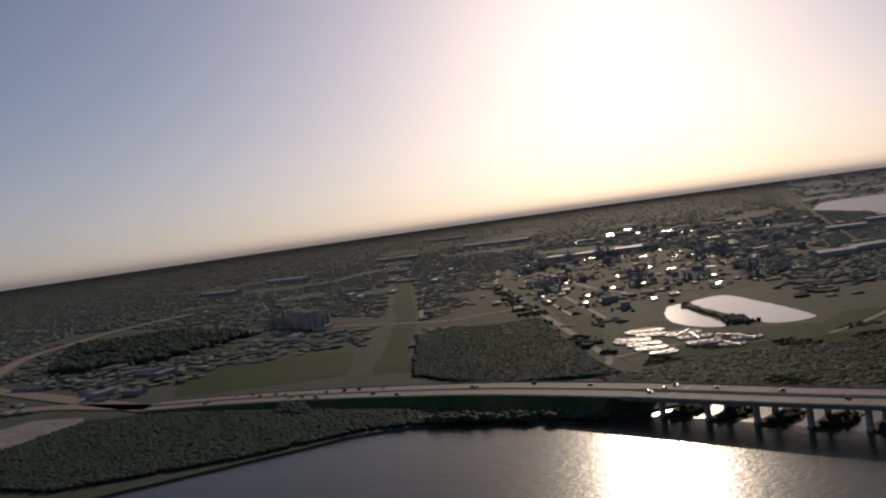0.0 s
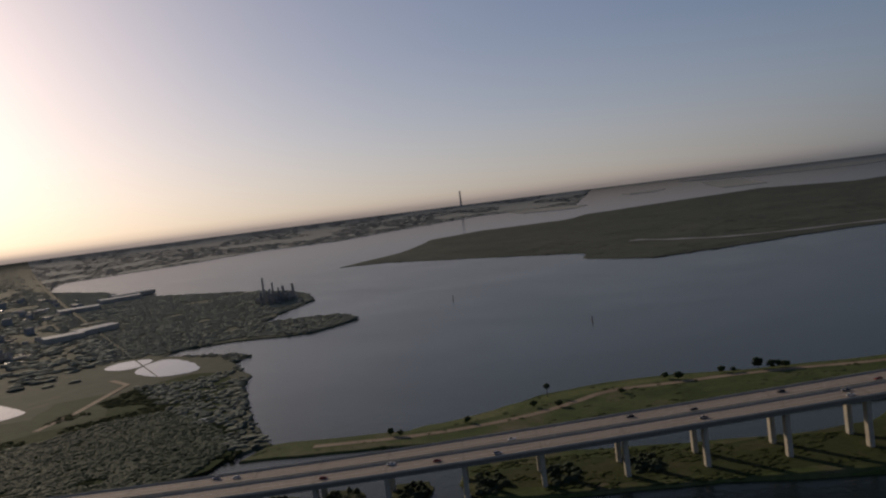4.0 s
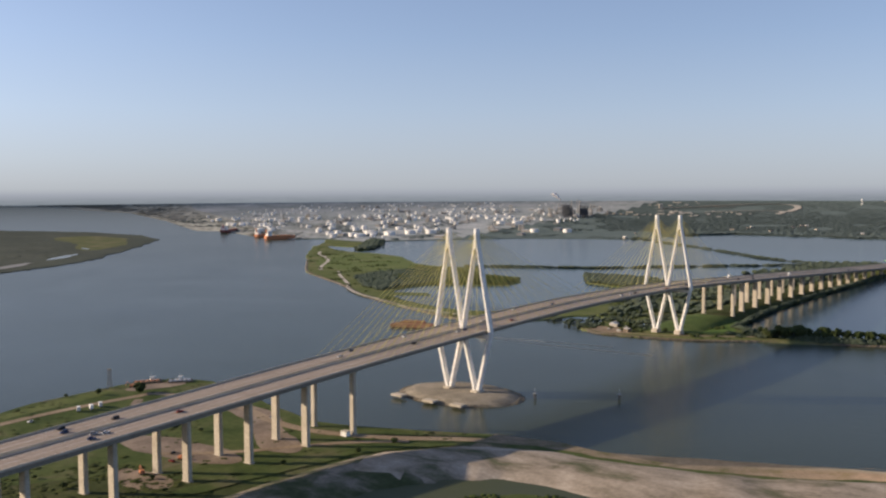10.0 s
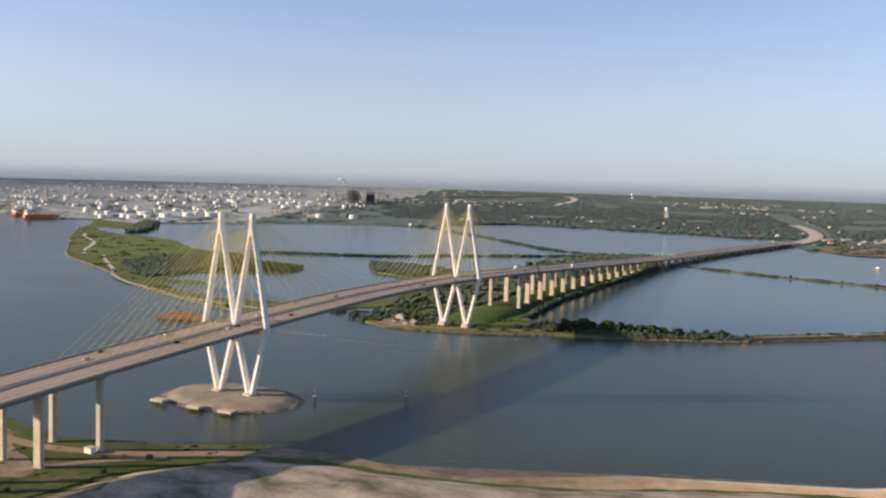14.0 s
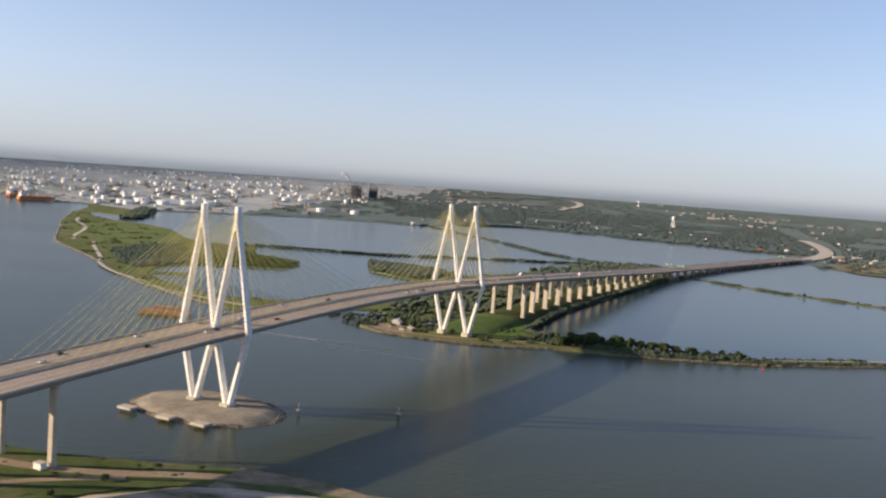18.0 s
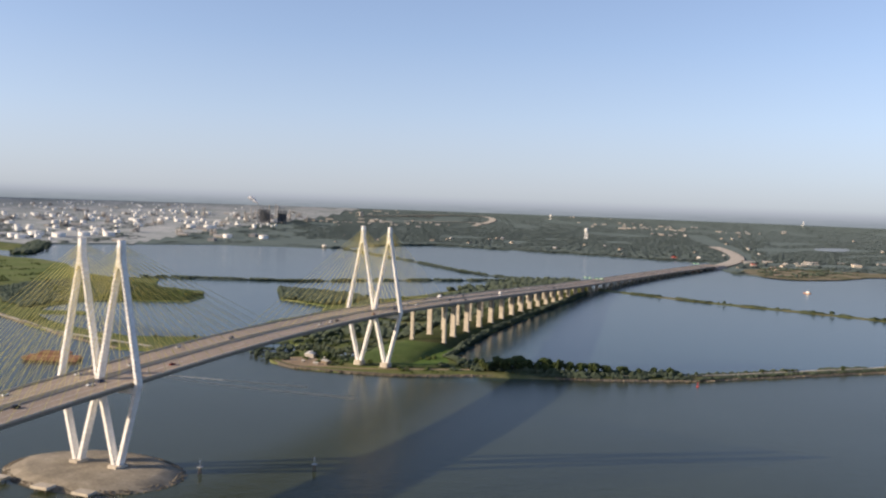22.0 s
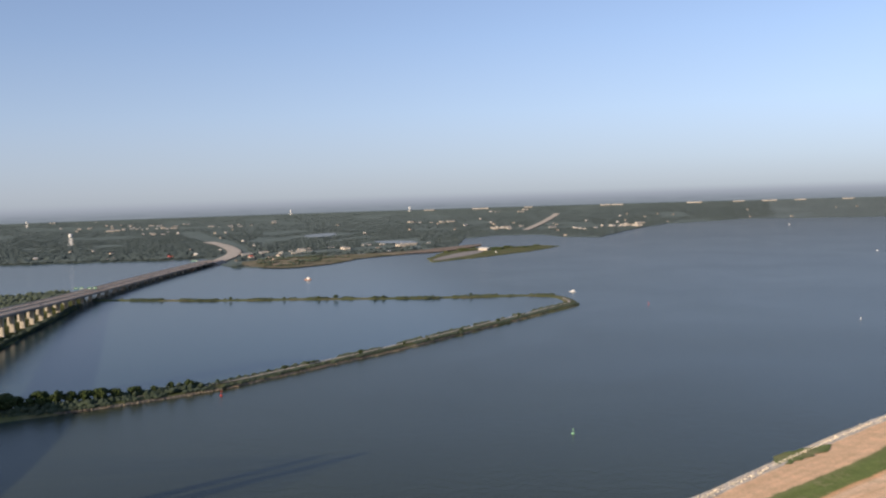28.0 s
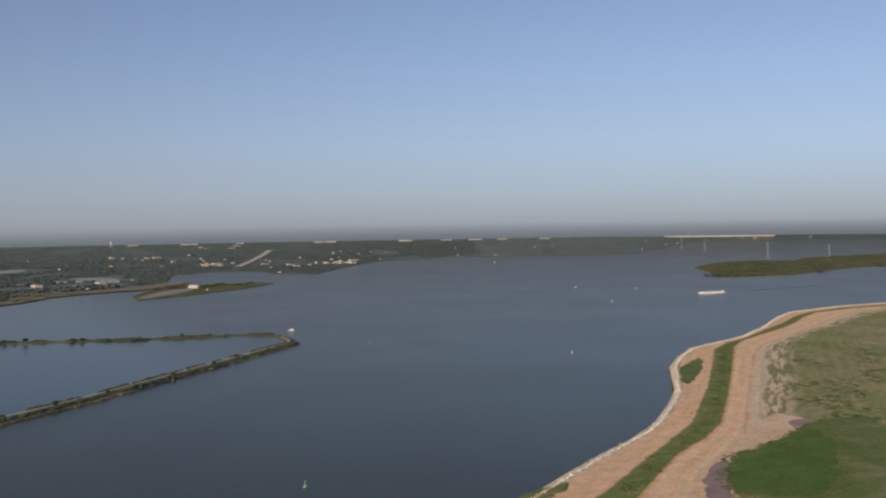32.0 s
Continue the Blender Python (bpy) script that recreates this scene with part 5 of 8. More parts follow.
patch("marsh_pool", [(-253, -930), (-282, -917), (-275, -900), (-250, -912)], 1.9, M["pond"], "small pool in the marsh", 2)
patch("pond_lawn", [(-295, -1138), (-340, -1200), (-369, -1107), (-400, -1110), (-440, -1112), (-468, -1064), (-326, -1017), (-303, -1067), (-264, -1105)], 1.93, M["corridor"], "green lawn beside the treatment pond", 4, 30, 0)
patch("works_lawn", [(-717, -1748), (-741, -1717), (-456, -1457), (-231, -1277), (-156, -1200), (-231, -1284), (-440, -1492)], 1.97, M["corridor"], "green verge along the plant road", 3, 30, 0)
PLANT_ROADS = [([(-185, -1246), (-567, -1642), (-946, -2032), (-1334, -2343)], 9, 'gravel', 'straight gravel plant road'), ([(-308, -1075), (-374, -1064), (-506, -1059), (-546, -1090)], 7, 'sand', 'pale dyke road'), ([(-490, -1810), (-900, -2200), (-1335, -2646)], 8, 'sand', 'pale track beside the utility corridor'), ([(-260, -1210), (-185, -1246), (-100, -1200)], 8, 'gravel', 'gravel plant road'), ([(-719, -1701), (-492, -1473), (-432, -1414)], 7, 'gravel', 'gravel plant road'), ([(-695, -1725), (-470, -1495)], 5, 'concrete', 'concrete plant road'), ([(-446, -1717), (-510, -1695), (-567, -1642)], 8, 'gravel', 'gravel plant road')]
PLANT_ROADS += [([(-785, -2852), (-876, -2692), (-1173, -2908), (-1539, -3003)], 11, 'gravel', 'pale country road'), ([(-431, -2106), (-437, -1865), (-455, -1714)], 9, 'gravel', 'gravel works road'), ([(-1033, -2331), (-1311, -2287), (-1490, -2130)], 10, 'gravel', 'gravel plant road'), ([(-1262, -1709), (-1373, -1626), (-1343, -1480)], 10, 'gravel', 'gravel plant road'), ([(-1130, -2072), (-772, -1668), (-639, -1482)], 8, 'gravel', 'gravel plant road'), ([(-640, -1480), (-720, -1400), (-1000, -1620), (-1262, -1709)], 8, 'gravel', 'gravel plant road')]
for line, w, mt, lb in PLANT_ROADS:
    ribbon("plant_road", dense(line, 60), w, 2.05, M[mt], lb, drape=True)
for line, w in (([(170, -1930), (110, -1845), (90, -1700), (70, -1600)], 26), ([(60, -2180), (-24, -2356), (-179, -2568), (-297, -2639), (-449, -2750), (-685, -2815), (-900, -2760)], 30), ([(90, -1650), (80, -1850), (60, -2180)], 28)):
    ribbon("highway", dense(smooth_loop(line, 2, False), 40), w, 2.6, M["deck_top"], "divided concrete highway", drape=True)

# the northern highways
for line, w in (([(150, 2060), (190, 2250), (212, 2480), (196, 2680), (150, 2900), (96, 3060)], 40), ([(1220, 3050), (1269, 3156), (1400, 3440), (1551, 3782)], 26), ([(-1357, 3664), (-1254, 3762), (-1147, 3855), (-1000, 3890), (-925, 3770), (-915, 3569)], 30), ([(-1229, 3425), (-1080, 3560), (-930, 3600), (-915, 3440)], 26), ([(-1500, 3500), (-1357, 3664), (-1200, 3700)], 26)):
    ribbon("highway", dense(smooth_loop(line, 2, False), 30), w, 4.0, M["concrete"], "pale concrete highway through the woods", drape=True)
ramp_n = sweep("north_road", [(-26, 0), (-40, -8), (40, -8), (26, 0)], 2095, LINE[-1].y, M["deck_top"], None)
tagged(ramp_n, "concrete highway landing on a low embankment", kind="structure")

# ------------------------------------------------------------------ vegetation
def ball(level):
    bm = bmesh.new()
    bmesh.ops.create_icosphere(bm, subdivisions=level, radius=1.0)
    bm.verts.ensure_lookup_table()
    v = np.array([q.co[:] for q in bm.verts])
    f = np.array([[q.index for q in p.verts] for p in bm.faces])
    bm.free()
    return v, f


BALL1, BALL2 = ball(1), ball(2)
rng = np.random.default_rng(7)


def shrink(x, y):
    r = math.hypot(x - HUB[0], y - HUB[1])
    if r < R_NEAR:
        return 1.0
    r = min(r, 4890.0)
    return r / (R_NEAR - R_SPAN * math.log(1 - (r - R_NEAR) / R_SPAN))


def clump_mesh(name, pts, material, base=BALL1, jitter=0.35):
    """One mesh of many uneven rounded clumps. pts: rows of x, y, z of the middle, half width, half height."""
    bv, bf = base
    pts = np.asarray(pts, float)
    n, k = len(pts), len(bv)
    j = 1 + (rng.random((n, k)) - 0.5) * 2 * jitter
    a = rng.random(n) * 6.283
    ca, sa = np.cos(a)[:, None], np.sin(a)[:, None]
    x, y, z = bv[:, 0] * j, bv[:, 1] * j, bv[:, 2] * j
    vx = (x * ca - y * sa) * pts[:, 3:4] + pts[:, 0:1]
    vy = (x * sa + y * ca) * pts[:, 3:4] + pts[:, 1:2]
    vz = z * pts[:, 4:5] + pts[:, 2:3]
    vs = np.stack([vx, vy, vz], 2).reshape(-1, 3)
    fs = (bf[None] + (np.arange(n) * k)[:, None, None]).reshape(-1, 3)
    me = bpy.data.meshes.new(name)
    me.vertices.add(len(vs))
    me.vertices.foreach_set("co", vs.ravel())
    me.loops.add(len(fs) * 3)
    me.loops.foreach_set("vertex_index", fs.ravel())
    me.polygons.add(len(fs))
    me.polygons.foreach_set("loop_start", np.arange(len(fs)) * 3)
    me.polygons.foreach_set("loop_total", np.full(len(fs), 3))
    me.polygons.foreach_set("use_smooth", np.ones(len(fs), bool))
    me.update(calc_edges=True)
    me.materials.append(material)
    return me


def inside(poly):
    px = np.array([p[0] for p in poly], float)
    py = np.array([p[1] for p in poly], float)

    def test(x, y):
        c = False
        j = len(px) - 1
        for i in range(len(px)):
            if (py[i] > y) != (py[j] > y) and x < (px[j] - px[i]) * (y - py[i]) / (py[j] - py[i]) + px[i]:
                c = not c
            j = i
        return c
    return test


def scatter(poly, count, thr=-1.0, wave=120.0, seed=0.0):
    """Random spots inside an outline, thinned by a noise field."""
    test = inside(poly)
    xs, ys = [p[0] for p in poly], [p[1] for p in poly]
    out, tries = [], 0
    while len(out) < count and tries < count * 12:
        tries += 1
        x, y = rng.uniform(min(xs), max(xs)), rng.uniform(min(ys), max(ys))
        if test(x, y) and noise.noise(Vector((x / wave, y / wave, seed))) > thr:
            out.append((x, y))
    return out


# lines and their half widths that stay free of trees
KEEP_CLEAR = [([(232, 2140), (331, 2170), (449, 2215), (568, 2230), (658, 2250), (946, 2460)], 55), ([(322, 1900), (385, 1900), (478, 2000)], 110), ([(430, 3195), (543, 3257)], 75), ([(650, 2765), (770, 2690)], 62), ([(-1277, 2110), (-1027, 2330), (-857, 2150)], 70), ([(-637, -1120), (-600, -1040), (-545, -1010)], 62), ([(-690, -1120), (-690, -1075)], 30), ([(150, 2060), (190, 2250), (218, 2534), (188, 2797), (134, 3080), (55, 3322), (-20, 3600)], 42), ([(1220, 3050), (1269, 3156), (1400, 3440), (1551, 3782)], 26)]
KEEP_CLEAR += [([(-1357, 3664), (-1254, 3762), (-1147, 3855), (-1000, 3890), (-925, 3770), (-915, 3569)], 30), ([(-1229, 3425), (-1080, 3560), (-930, 3600), (-915, 3440)], 24), ([(-24, -2356), (-179, -2568), (-297, -2639), (-449, -2750), (-685, -2815)], 30), ([(60, -2180), (80, -1850), (90, -1650)], 34), ([(-101, -1500), (-530, -1890), (-1735, -3140), (-2450, -3550)], 34), ([(380, 2250), (450, 2060), (300, 2100)], 110), ([(700, 2560), (480, 2480), (330, 2420)], 60), ([(-900, 2150), (-1250, 2190)], 90), ([(-650, -1550), (-1200, -1900)], 260)]
KEEP_CLEAR += [([(-300, -1220), (-560, -1320)], 100), ([(-430, -1950), (-470, -2150)], 90), ([(-100, -1690), (-190, -1690)], 70), ([(-300, 2640), (200, 2700)], 14), ([(-429, 3871), (107, 3819)], 40), ([(1126, 3204), (1609, 3068)], 40)]


def is_clear(x, y):
    for line, d in KEEP_CLEAR:
        for (ax, ay), (bx, by) in zip(line, line[1:]):
            ux, uy = bx - ax, by - ay
            u = max(0.0, min(1.0, ((x - ax) * ux + (y - ay) * uy) / (ux * ux + uy * uy)))
            if (x - ax - u * ux) ** 2 + (y - ay - u * uy) ** 2 < d * d:
                return True
    return False


def wood(name, spots, size, tall, label, base=1.5, mat="leaf", vary=0.35):
    rows = []
    for x, y in spots:
        s = shrink(x, y)
        w = size * s * rng.uniform(1 - vary, 1 + vary)
        low = max(0.25, 1 - max(0.0, math.hypot(x - HUB[0], y - HUB[1]) - 2900.0) / 1900.0)
        h = tall * s * low * rng.uniform(1 - vary, 1 + vary)
        rows.append((x, y, base + rise(x, y) + h * 0.4, w, h * 0.62))
    if rows:
        ob = new(name, clump_mesh(name, rows, M[mat]))
        tagged(ob, label, "trees", kind="stuff")


def polar_spots(count, a0, a1, r_out, margin, thr, wave, seed, bias=0.5):
    out, tries = [], 0
    while len(out) < count and tries < count * 10:
        tries += 1
        a = rng.uniform(a0, a1)
        r0 = shore_at(a) + margin
        if r0 >= r_out:
            continue
        r = r0 + (r_out - r0) * rng.random() ** bias
        x, y = HUB[0] + r * math.cos(radians(a)), HUB[1] + r * math.sin(radians(a))
        if noise.noise(Vector((x / wave, y / wave, seed))) > thr and not is_clear(x, y):
            out.append((x, y))
    return out


M["leaf_dark"] = surface("leaf_dark", [(0.3, (0.05, 0.070, 0.030)), (0.5, (0.064, 0.086, 0.038)), (0.7, (0.088, 0.104, 0.050))], 0.02, 0.3, rough=0.75, island=0.18, up=0.8, spec=0.02, sheen=0.09)
# next four, for distant woods: haze put into base colour and sheen
M["leaf_south_hazed"] = surface("leaf_south_hazed", [(0.3, (0.052, 0.068, 0.042)), (0.5, (0.062, 0.078, 0.05)), (0.7, (0.075, 0.088, 0.058))], 0.011, 0.1, rough=0.9, island=0.2, up=0.9, spec=0.02, sheen=0.42, tint=(0.74, 0.80, 0.72))
M["leaf_far_hazed"] = surface("leaf_far_hazed", [(0.3, (0.044, 0.070, 0.054)), (0.5, (0.052, 0.079, 0.061)), (0.7, (0.064, 0.090, 0.069))], 0.004, 0.1, rough=0.9, island=0.2, up=0.92, spec=0.02, sheen=0.09)
M["leaf_east_hazed"] = surface("leaf_east_hazed", [(0.3, (0.050, 0.075, 0.064)), (0.7, (0.068, 0.092, 0.078))], 0.004, 0.1, rough=0.9, island=0.15, up=0.92, spec=0.02, sheen=0.13)
M["leaf_west_hazed"] = surface("leaf_west_hazed", [(0.3, (0.095, 0.104, 0.09)), (0.7, (0.118, 0.126, 0.108))], 0.004, 0.1, rough=0.9, island=0.15, up=0.92, spec=0.05, sheen=0.3, tint=(0.78, 0.80, 0.76))
M["marsh_weed"] = surface("marsh_weed", [(0.3, (0.045, 0.064, 0.021)), (0.7, (0.07, 0.082, 0.034))], 0.05, 0.5, rough=0.9, island=0.4, up=0.8, spec=0.02)
M["bay_weed"] = surface("bay_weed", [(0.3, (0.024, 0.04, 0.014)), (0.7, (0.042, 0.058, 0.022))], 0.05, 0.5, rough=0.95, island=0.25, up=0.85, spec=0.01)
M["weed"] = surface("weed", [(0.3, (0.15, 0.195, 0.062)), (0.7, (0.19, 0.22, 0.085))], 0.05, 0.5, rough=0.9, island=0.25, up=0.92, spec=0.02)
M["scrub"] = surface("scrub", [(0.3, (0.055, 0.080, 0.025)), (0.5, (0.078, 0.105, 0.035)), (0.7, (0.11, 0.122, 0.05))], 0.03, 0.5, rough=0.8, island=0.4, up=0.78, spec=0.03)
M["reed"] = surface("reed", [(0.3, (0.054, 0.062, 0.042)), (0.5, (0.064, 0.073, 0.05)), (0.7, (0.078, 0.084, 0.058))], 0.01, 0.3, rough=0.8, island=0.2, up=0.9, spec=0.02, sheen=0.02)

def along(line, count, spread, thr=-0.2, wave=30.0, seed=1.0, shift=0.0):
    ln = offset_line(dense(line, 4.0), shift)
    out, tries = [], 0
    while len(out) < count and tries < count * 8:
        tries += 1
        p = ln[int(rng.integers(len(ln)))]
        x, y = p[0] + rng.normal() * spread, p[1] + rng.normal() * spread
        if noise.noise(Vector((x / wave, y / wave, seed))) > thr:
            out.append((x, y))
    return out


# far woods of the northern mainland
wood("far_woods", polar_spots(30000, 84, 119, 4795, 14, -0.3, 210, 1.0, 0.75), 7, 2.0, "dark suburban woods stretching to the horizon", 1.6, "leaf_far_hazed")
wood("far_woods", polar_spots(14000, 64, 84, 4795, 14, -0.35, 230, 2.0, 0.75), 7, 2.0, "dark suburban woods stretching to the horizon", 1.6, "leaf_far_hazed")
wood("far_woods", polar_spots(9000, 41, 66, 4795, 14, -0.4, 230, 2.0, 0.75), 7, 1.6, "hazy blue-green woods along the far shore", 1.6, "leaf_east_hazed")
wood("far_woods", polar_spots(4500, 119, 146, 4795, 20, 0.05, 160, 3.0, 0.7), 8, 2.4, "scattered trees round the refinery", 1.6, "leaf_far_hazed")
wood("far_woods", polar_spots(6000, 143, 206, 4795, 16, -0.15, 240, 4.0, 0.8), 14, 3.0, "hazy woods on the far western shore", 1.6, "leaf_west_hazed")
wood("far_woods", polar_spots(2600, 135, 151, 4795, 12, -0.45, 200, 9.0, 0.7), 8, 2.2, "hazy woods beyond the refinery", 1.6, "leaf_west_hazed")
wood("shore_woods", polar_spots(1500, 84.5, 117, 3260, 6, -0.3, 60, 5.0, 1.4), 9, 5, "line of trees along the far shore", 1.6, "leaf_far_hazed")
wood("far_woods", polar_spots(26000, 206.5, 258, 4795, 500, -0.35, 260, 6.0, 0.75), 8, 2.6, "hazy woods of the southern plain", 1.6, "leaf_south_hazed")

# woods along the southern approach
wood("wood_block", scatter([(-92, -1432), (-171, -1510), (-323, -1650), (-380, -1642), (-399, -1575), (-445, -1534), (-296, -1384), (-157, -1239), (-118, -1190), (-60, -1300)], 13000, -0.9), 2.6, 3.0, "dense dark wood beside the highway", 1.6, "leaf_dark", 0.16)
wood("wood_block", scatter([(-115, -1175), (-238, -1222), (-256, -1138), (-307, -1082), (-406, -1066), (-471, -1035), (-351, -917), (-218, -874), (-155, -850), (-60, -870), (-60, -1150)], 3000, 0.0, 50), 2.6, 1.0, "low marsh scrub along the bay", 1.6, "bay_weed", 0.5)
wood("wood_block", scatter([(-110, -1215), (-131, -1178), (-186, -1163), (-215, -1130), (-235, -1097), (-257, -1049), (-309, -1011), (-330, -960), (-218, -885), (-150, -865), (-70, -885), (-60, -1150)], 8500, -0.55, 70, 12.0), 2.7, 1.5, "dark scrub wood between treatment works and bay", 1.6, "leaf_dark", 0.3)
wood("wood_block", scatter([(60, -1420), (40, -1310), (60, -1240), (103, -1300), (196, -1340), (306, -1423), (320, -1480), (259, -1640), (150, -1680), (100, -1600)], 11000, -0.8), 2.8, 2.8, "dark wood between highway and water", 1.6, "leaf_dark", 0.16)
wood("wood_block", scatter([(-43, -2193), (-249, -2539), (-428, -2404), (-354, -2088), (-164, -2033), (-72, -2115)], 2600, -0.4), 5, 9, "dark wood inside the road bend", 1.6, "leaf_dark")
wood("bay_scrub", [p for p in scatter(WEST, 16000, -0.4, 90, 3.0) if not is_clear(*p)], 3.8, 1.8, "scrub and trees of the west shore", 1.4, "leaf_south_hazed")
wood("embankment_scrub", scatter([(20, -1500), (60, -1420), (50, -1250), (20, -1120), (28, -1105), (70, -1250), (75, -1450)], 260, -0.3), 4, 5, "scrub on the highway embankment", 1.6, "leaf_dark")

wood("plant_trees", [p for p in scatter([(-595, -1640), (-260, -1262), (-470, -1180), (-650, -1390), (-760, -1270), (-1100, -1400), (-1500, -1800), (-1450, -2300), (-1000, -2050)], 1700, 0.0, 60, 21.0) if not is_clear(*p) or (rng.random() < 0.4 and not (-660 < p[0] < -240 and p[1] > -1390))], 4.2, 3.0, "trees and hedges between the plant's yards", 1.6, "leaf_south_hazed", 0.5)
wood("pond_trees", along([(-545, -1362), (-508, -1342), (-478, -1308), (-440, -1266), (-400, -1226)], 110, 1.8, -0.6), 2.4, 2.2, "low dark bushes on the dyke between treatment ponds", 1.6, "leaf_dark", 0.5)
wood("pond_trees", along([(-412, -1230), (-392, -1214), (-380, -1196)], 110, 6.0, -0.6), 3.2, 3.6, "dark bushes on the dyke between treatment ponds", 1.6, "leaf_dark", 0.5)
wood("road_trees", along([(-200, -1262), (-567, -1660), (-946, -2050)], 320, 9.0, 0.0, 60), 3.6, 3.4, "trees along the plant road", 1.6, "leaf_dark", 0.5)
# marsh grass and scrub
wood("marsh_grass", scatter(ISLAND, 7000, -0.05, 130, 6.0), 8, 0.4, "clumped marsh grass of the island", 1.0, "reed")
wood("headland_woods", scatter([(-745, 669), (-775, 760), (-760, 850), (-700, 900), (-590, 800), (-560, 720), (-565, 620), (-557, 530), (-614, 555)], 2600, -0.55, 60), 3.6, 3.4, "dark thicket on the headland", 1.2, "leaf_dark")
wood("headland_scrub", scatter(HILL, 1500, 0.2, 45, 8.0), 2.2, 2.2, "bushes along the north bank", 1.1, "scrub")
wood("bank_scrub", [p for p in scatter(SOUTH_BANK[:24] + SOUTH_BANK[-17:], 1700, 0.05, 26, 9.0) if p[0] < 250], 2.0, 0.3, "bushes and tall weeds on the bank", 1.1, "marsh_weed", 0.5)
wood("weed_tufts", along([(797, 166), (844, 177), (890, 201), (924, 214), (896, 165), (861, 130), (810, 92), (778, 68), (748, 92), (742, 108), (754, 128), (797, 166)], 900, 3.5, -0.3, 12), 1.0, 0.35, "green weed tufts round the weed patch", 2.3, "weed", 0.6)
wood("field_tufts", scatter([(640, 40), (760, 110), (860, 190), (980, 300), (1080, 400), (1180, 480), (1330, 560), (1400, 500), (1150, 250), (900, 60), (700, -40)], 900, 0.08, 60, 31.0), 2.6, 0.14, "tufts of weeds over the spoil field", 2.1, "weed", 0.6)
wood("strip_tufts", along([(678, 130), (715, 158), (766, 197), (810, 225), (859, 260), (918, 318), (978, 377), (1059, 461), (1124, 528), (1180, 588), (1227, 623)], 500, 4.5, 0.0, 14), 1.2, 0.25, "tufts of grass on the shore strip", 1.9, "weed", 0.6)
wood("underbridge_scrub", scatter([(-42, -686), (-34, -560), (-20, -470), (60, -420), (100, -400), (60, -330), (30, -250), (-60, -290), (-90, -400), (-30, -440), (34, -470), (40, -560), (30, -640), (16, -680), (-10, -692)], 1900, -0.05, 26, 10.0), 2.2, 0.26, "rank marsh weeds beneath the viaduct", 1.1, "marsh_weed", 0.5)
wood("inner_reeds", scatter([(148, -230), (158, -208), (172, -194), (198, -179), (222, -182), (262, -194), (300, -190), (318, -240), (250, -268), (190, -262)], 900, -0.05, 14, 17.0), 1.7, 0.9, "tall green weeds in the pond", 1.6, "scrub", 0.5)
wood("viaduct_scrub", scatter([(-40, 800), (-160, 900), (-190, 1100), (-150, 1400), (-100, 1470), (-30, 1470), (-28, 1200)], 900, -0.3, 50), 5, 6, "bushes along the north viaduct", 1.2, "leaf_dark")
wood("viaduct_scrub", scatter([(-35, 560), (-110, 480), (-220, 600), (-210, 780), (-240, 900), (-150, 880), (-40, 780)], 700, -0.2, 50), 4.5, 5, "bushes along the north viaduct", 1.2, "leaf_dark")

JETTY = [(742, 935), (606, 794), (453, 634), (363, 554), (286, 482), (192, 434), (124, 410)]
wood("jetty_scrub", along(JETTY, 1300, 1.9, -0.35, shift=-6.0), 2.0, 2.0, "bushes along the stone jetty", 1.2, "leaf_dark", 0.5)
wood("jetty_scrub", along(JETTY, 700, 1.6, -0.1, shift=7.0), 2.0, 2.3, "bushes along the stone jetty", 1.4, "leaf_dark", 0.5)
wood("tower_bushes", scatter([(-100, 360), (-30, 388), (-32, 450), (-32, 525), (-110, 525), (-170, 400)], 420, -0.1, 22), 2.0, 2.4, "bushes beside the northern tower", 1.2, "leaf_dark", 0.45)
wood("tower_bushes", scatter([(50, 416), (75, 398), (115, 418), (104, 434), (68, 446)], 160, -0.1, 20), 2.0, 2.4, "bushes round the tower lawn", 1.2, "leaf_dark", 0.45)
wood("jetty_hedge", along([(84, 424), (133, 422), (192, 440), (270, 478)], 420, 4.0, -0.5), 2.6, 4.2, "dense dark hedge at the root of the jetty", 1.2, "leaf_dark", 0.45)
wood("spur_thicket", scatter([(-300, 950), (-430, 955), (-350, 825), (-255, 790), (-240, 900)], 900, -0.5, 50), 3.6, 4.6, "dark thicket on the low spur", 1.2, "leaf_dark", 0.4)
wood("jetty_scrub", along([(30, 1320), (89, 1299), (233, 1225), (418, 1167), (570, 1105), (695, 1086), (750, 1060)], 650, 3.0, -0.05), 2.2, 2.0, "bushes on the lagoon dyke", 1.1, "leaf_dark", 0.5)
wood("dyke_scrub", along([(-720, 985), (-475, 1092), (-360, 1215), (-230, 1330), (-140, 1400)], 800, 4.0), 3, 2.8, "bushes on the pond dyke", 1.2, "leaf_dark")
wood("dyke_scrub", along([(-830, 2030), (-560, 1790), (-280, 1510), (-130, 1420)], 700, 4.5, -0.1), 3, 2.6, "bushes on the bay dyke", 1.2, "leaf_dark", 0.5)
wood("islet_scrub", scatter([(2462, 2104), (2190, 1750), (2265, 1670), (2422, 1680), (2857, 1700), (3390, 1810), (3480, 2090), (3062, 2160), (2813, 2135)], 500, 0.1, 120), 6, 2, "grass and bushes of the islet", 1.0, "reed")
wood("point_scrub", scatter([(228, 2000), (330, 1925), (450, 1990), (530, 2190), (460, 2290), (330, 2290), (250, 2150)], 220, 0.05, 60), 4.5, 4, "bushes on the point", 1.4, "leaf_dark")
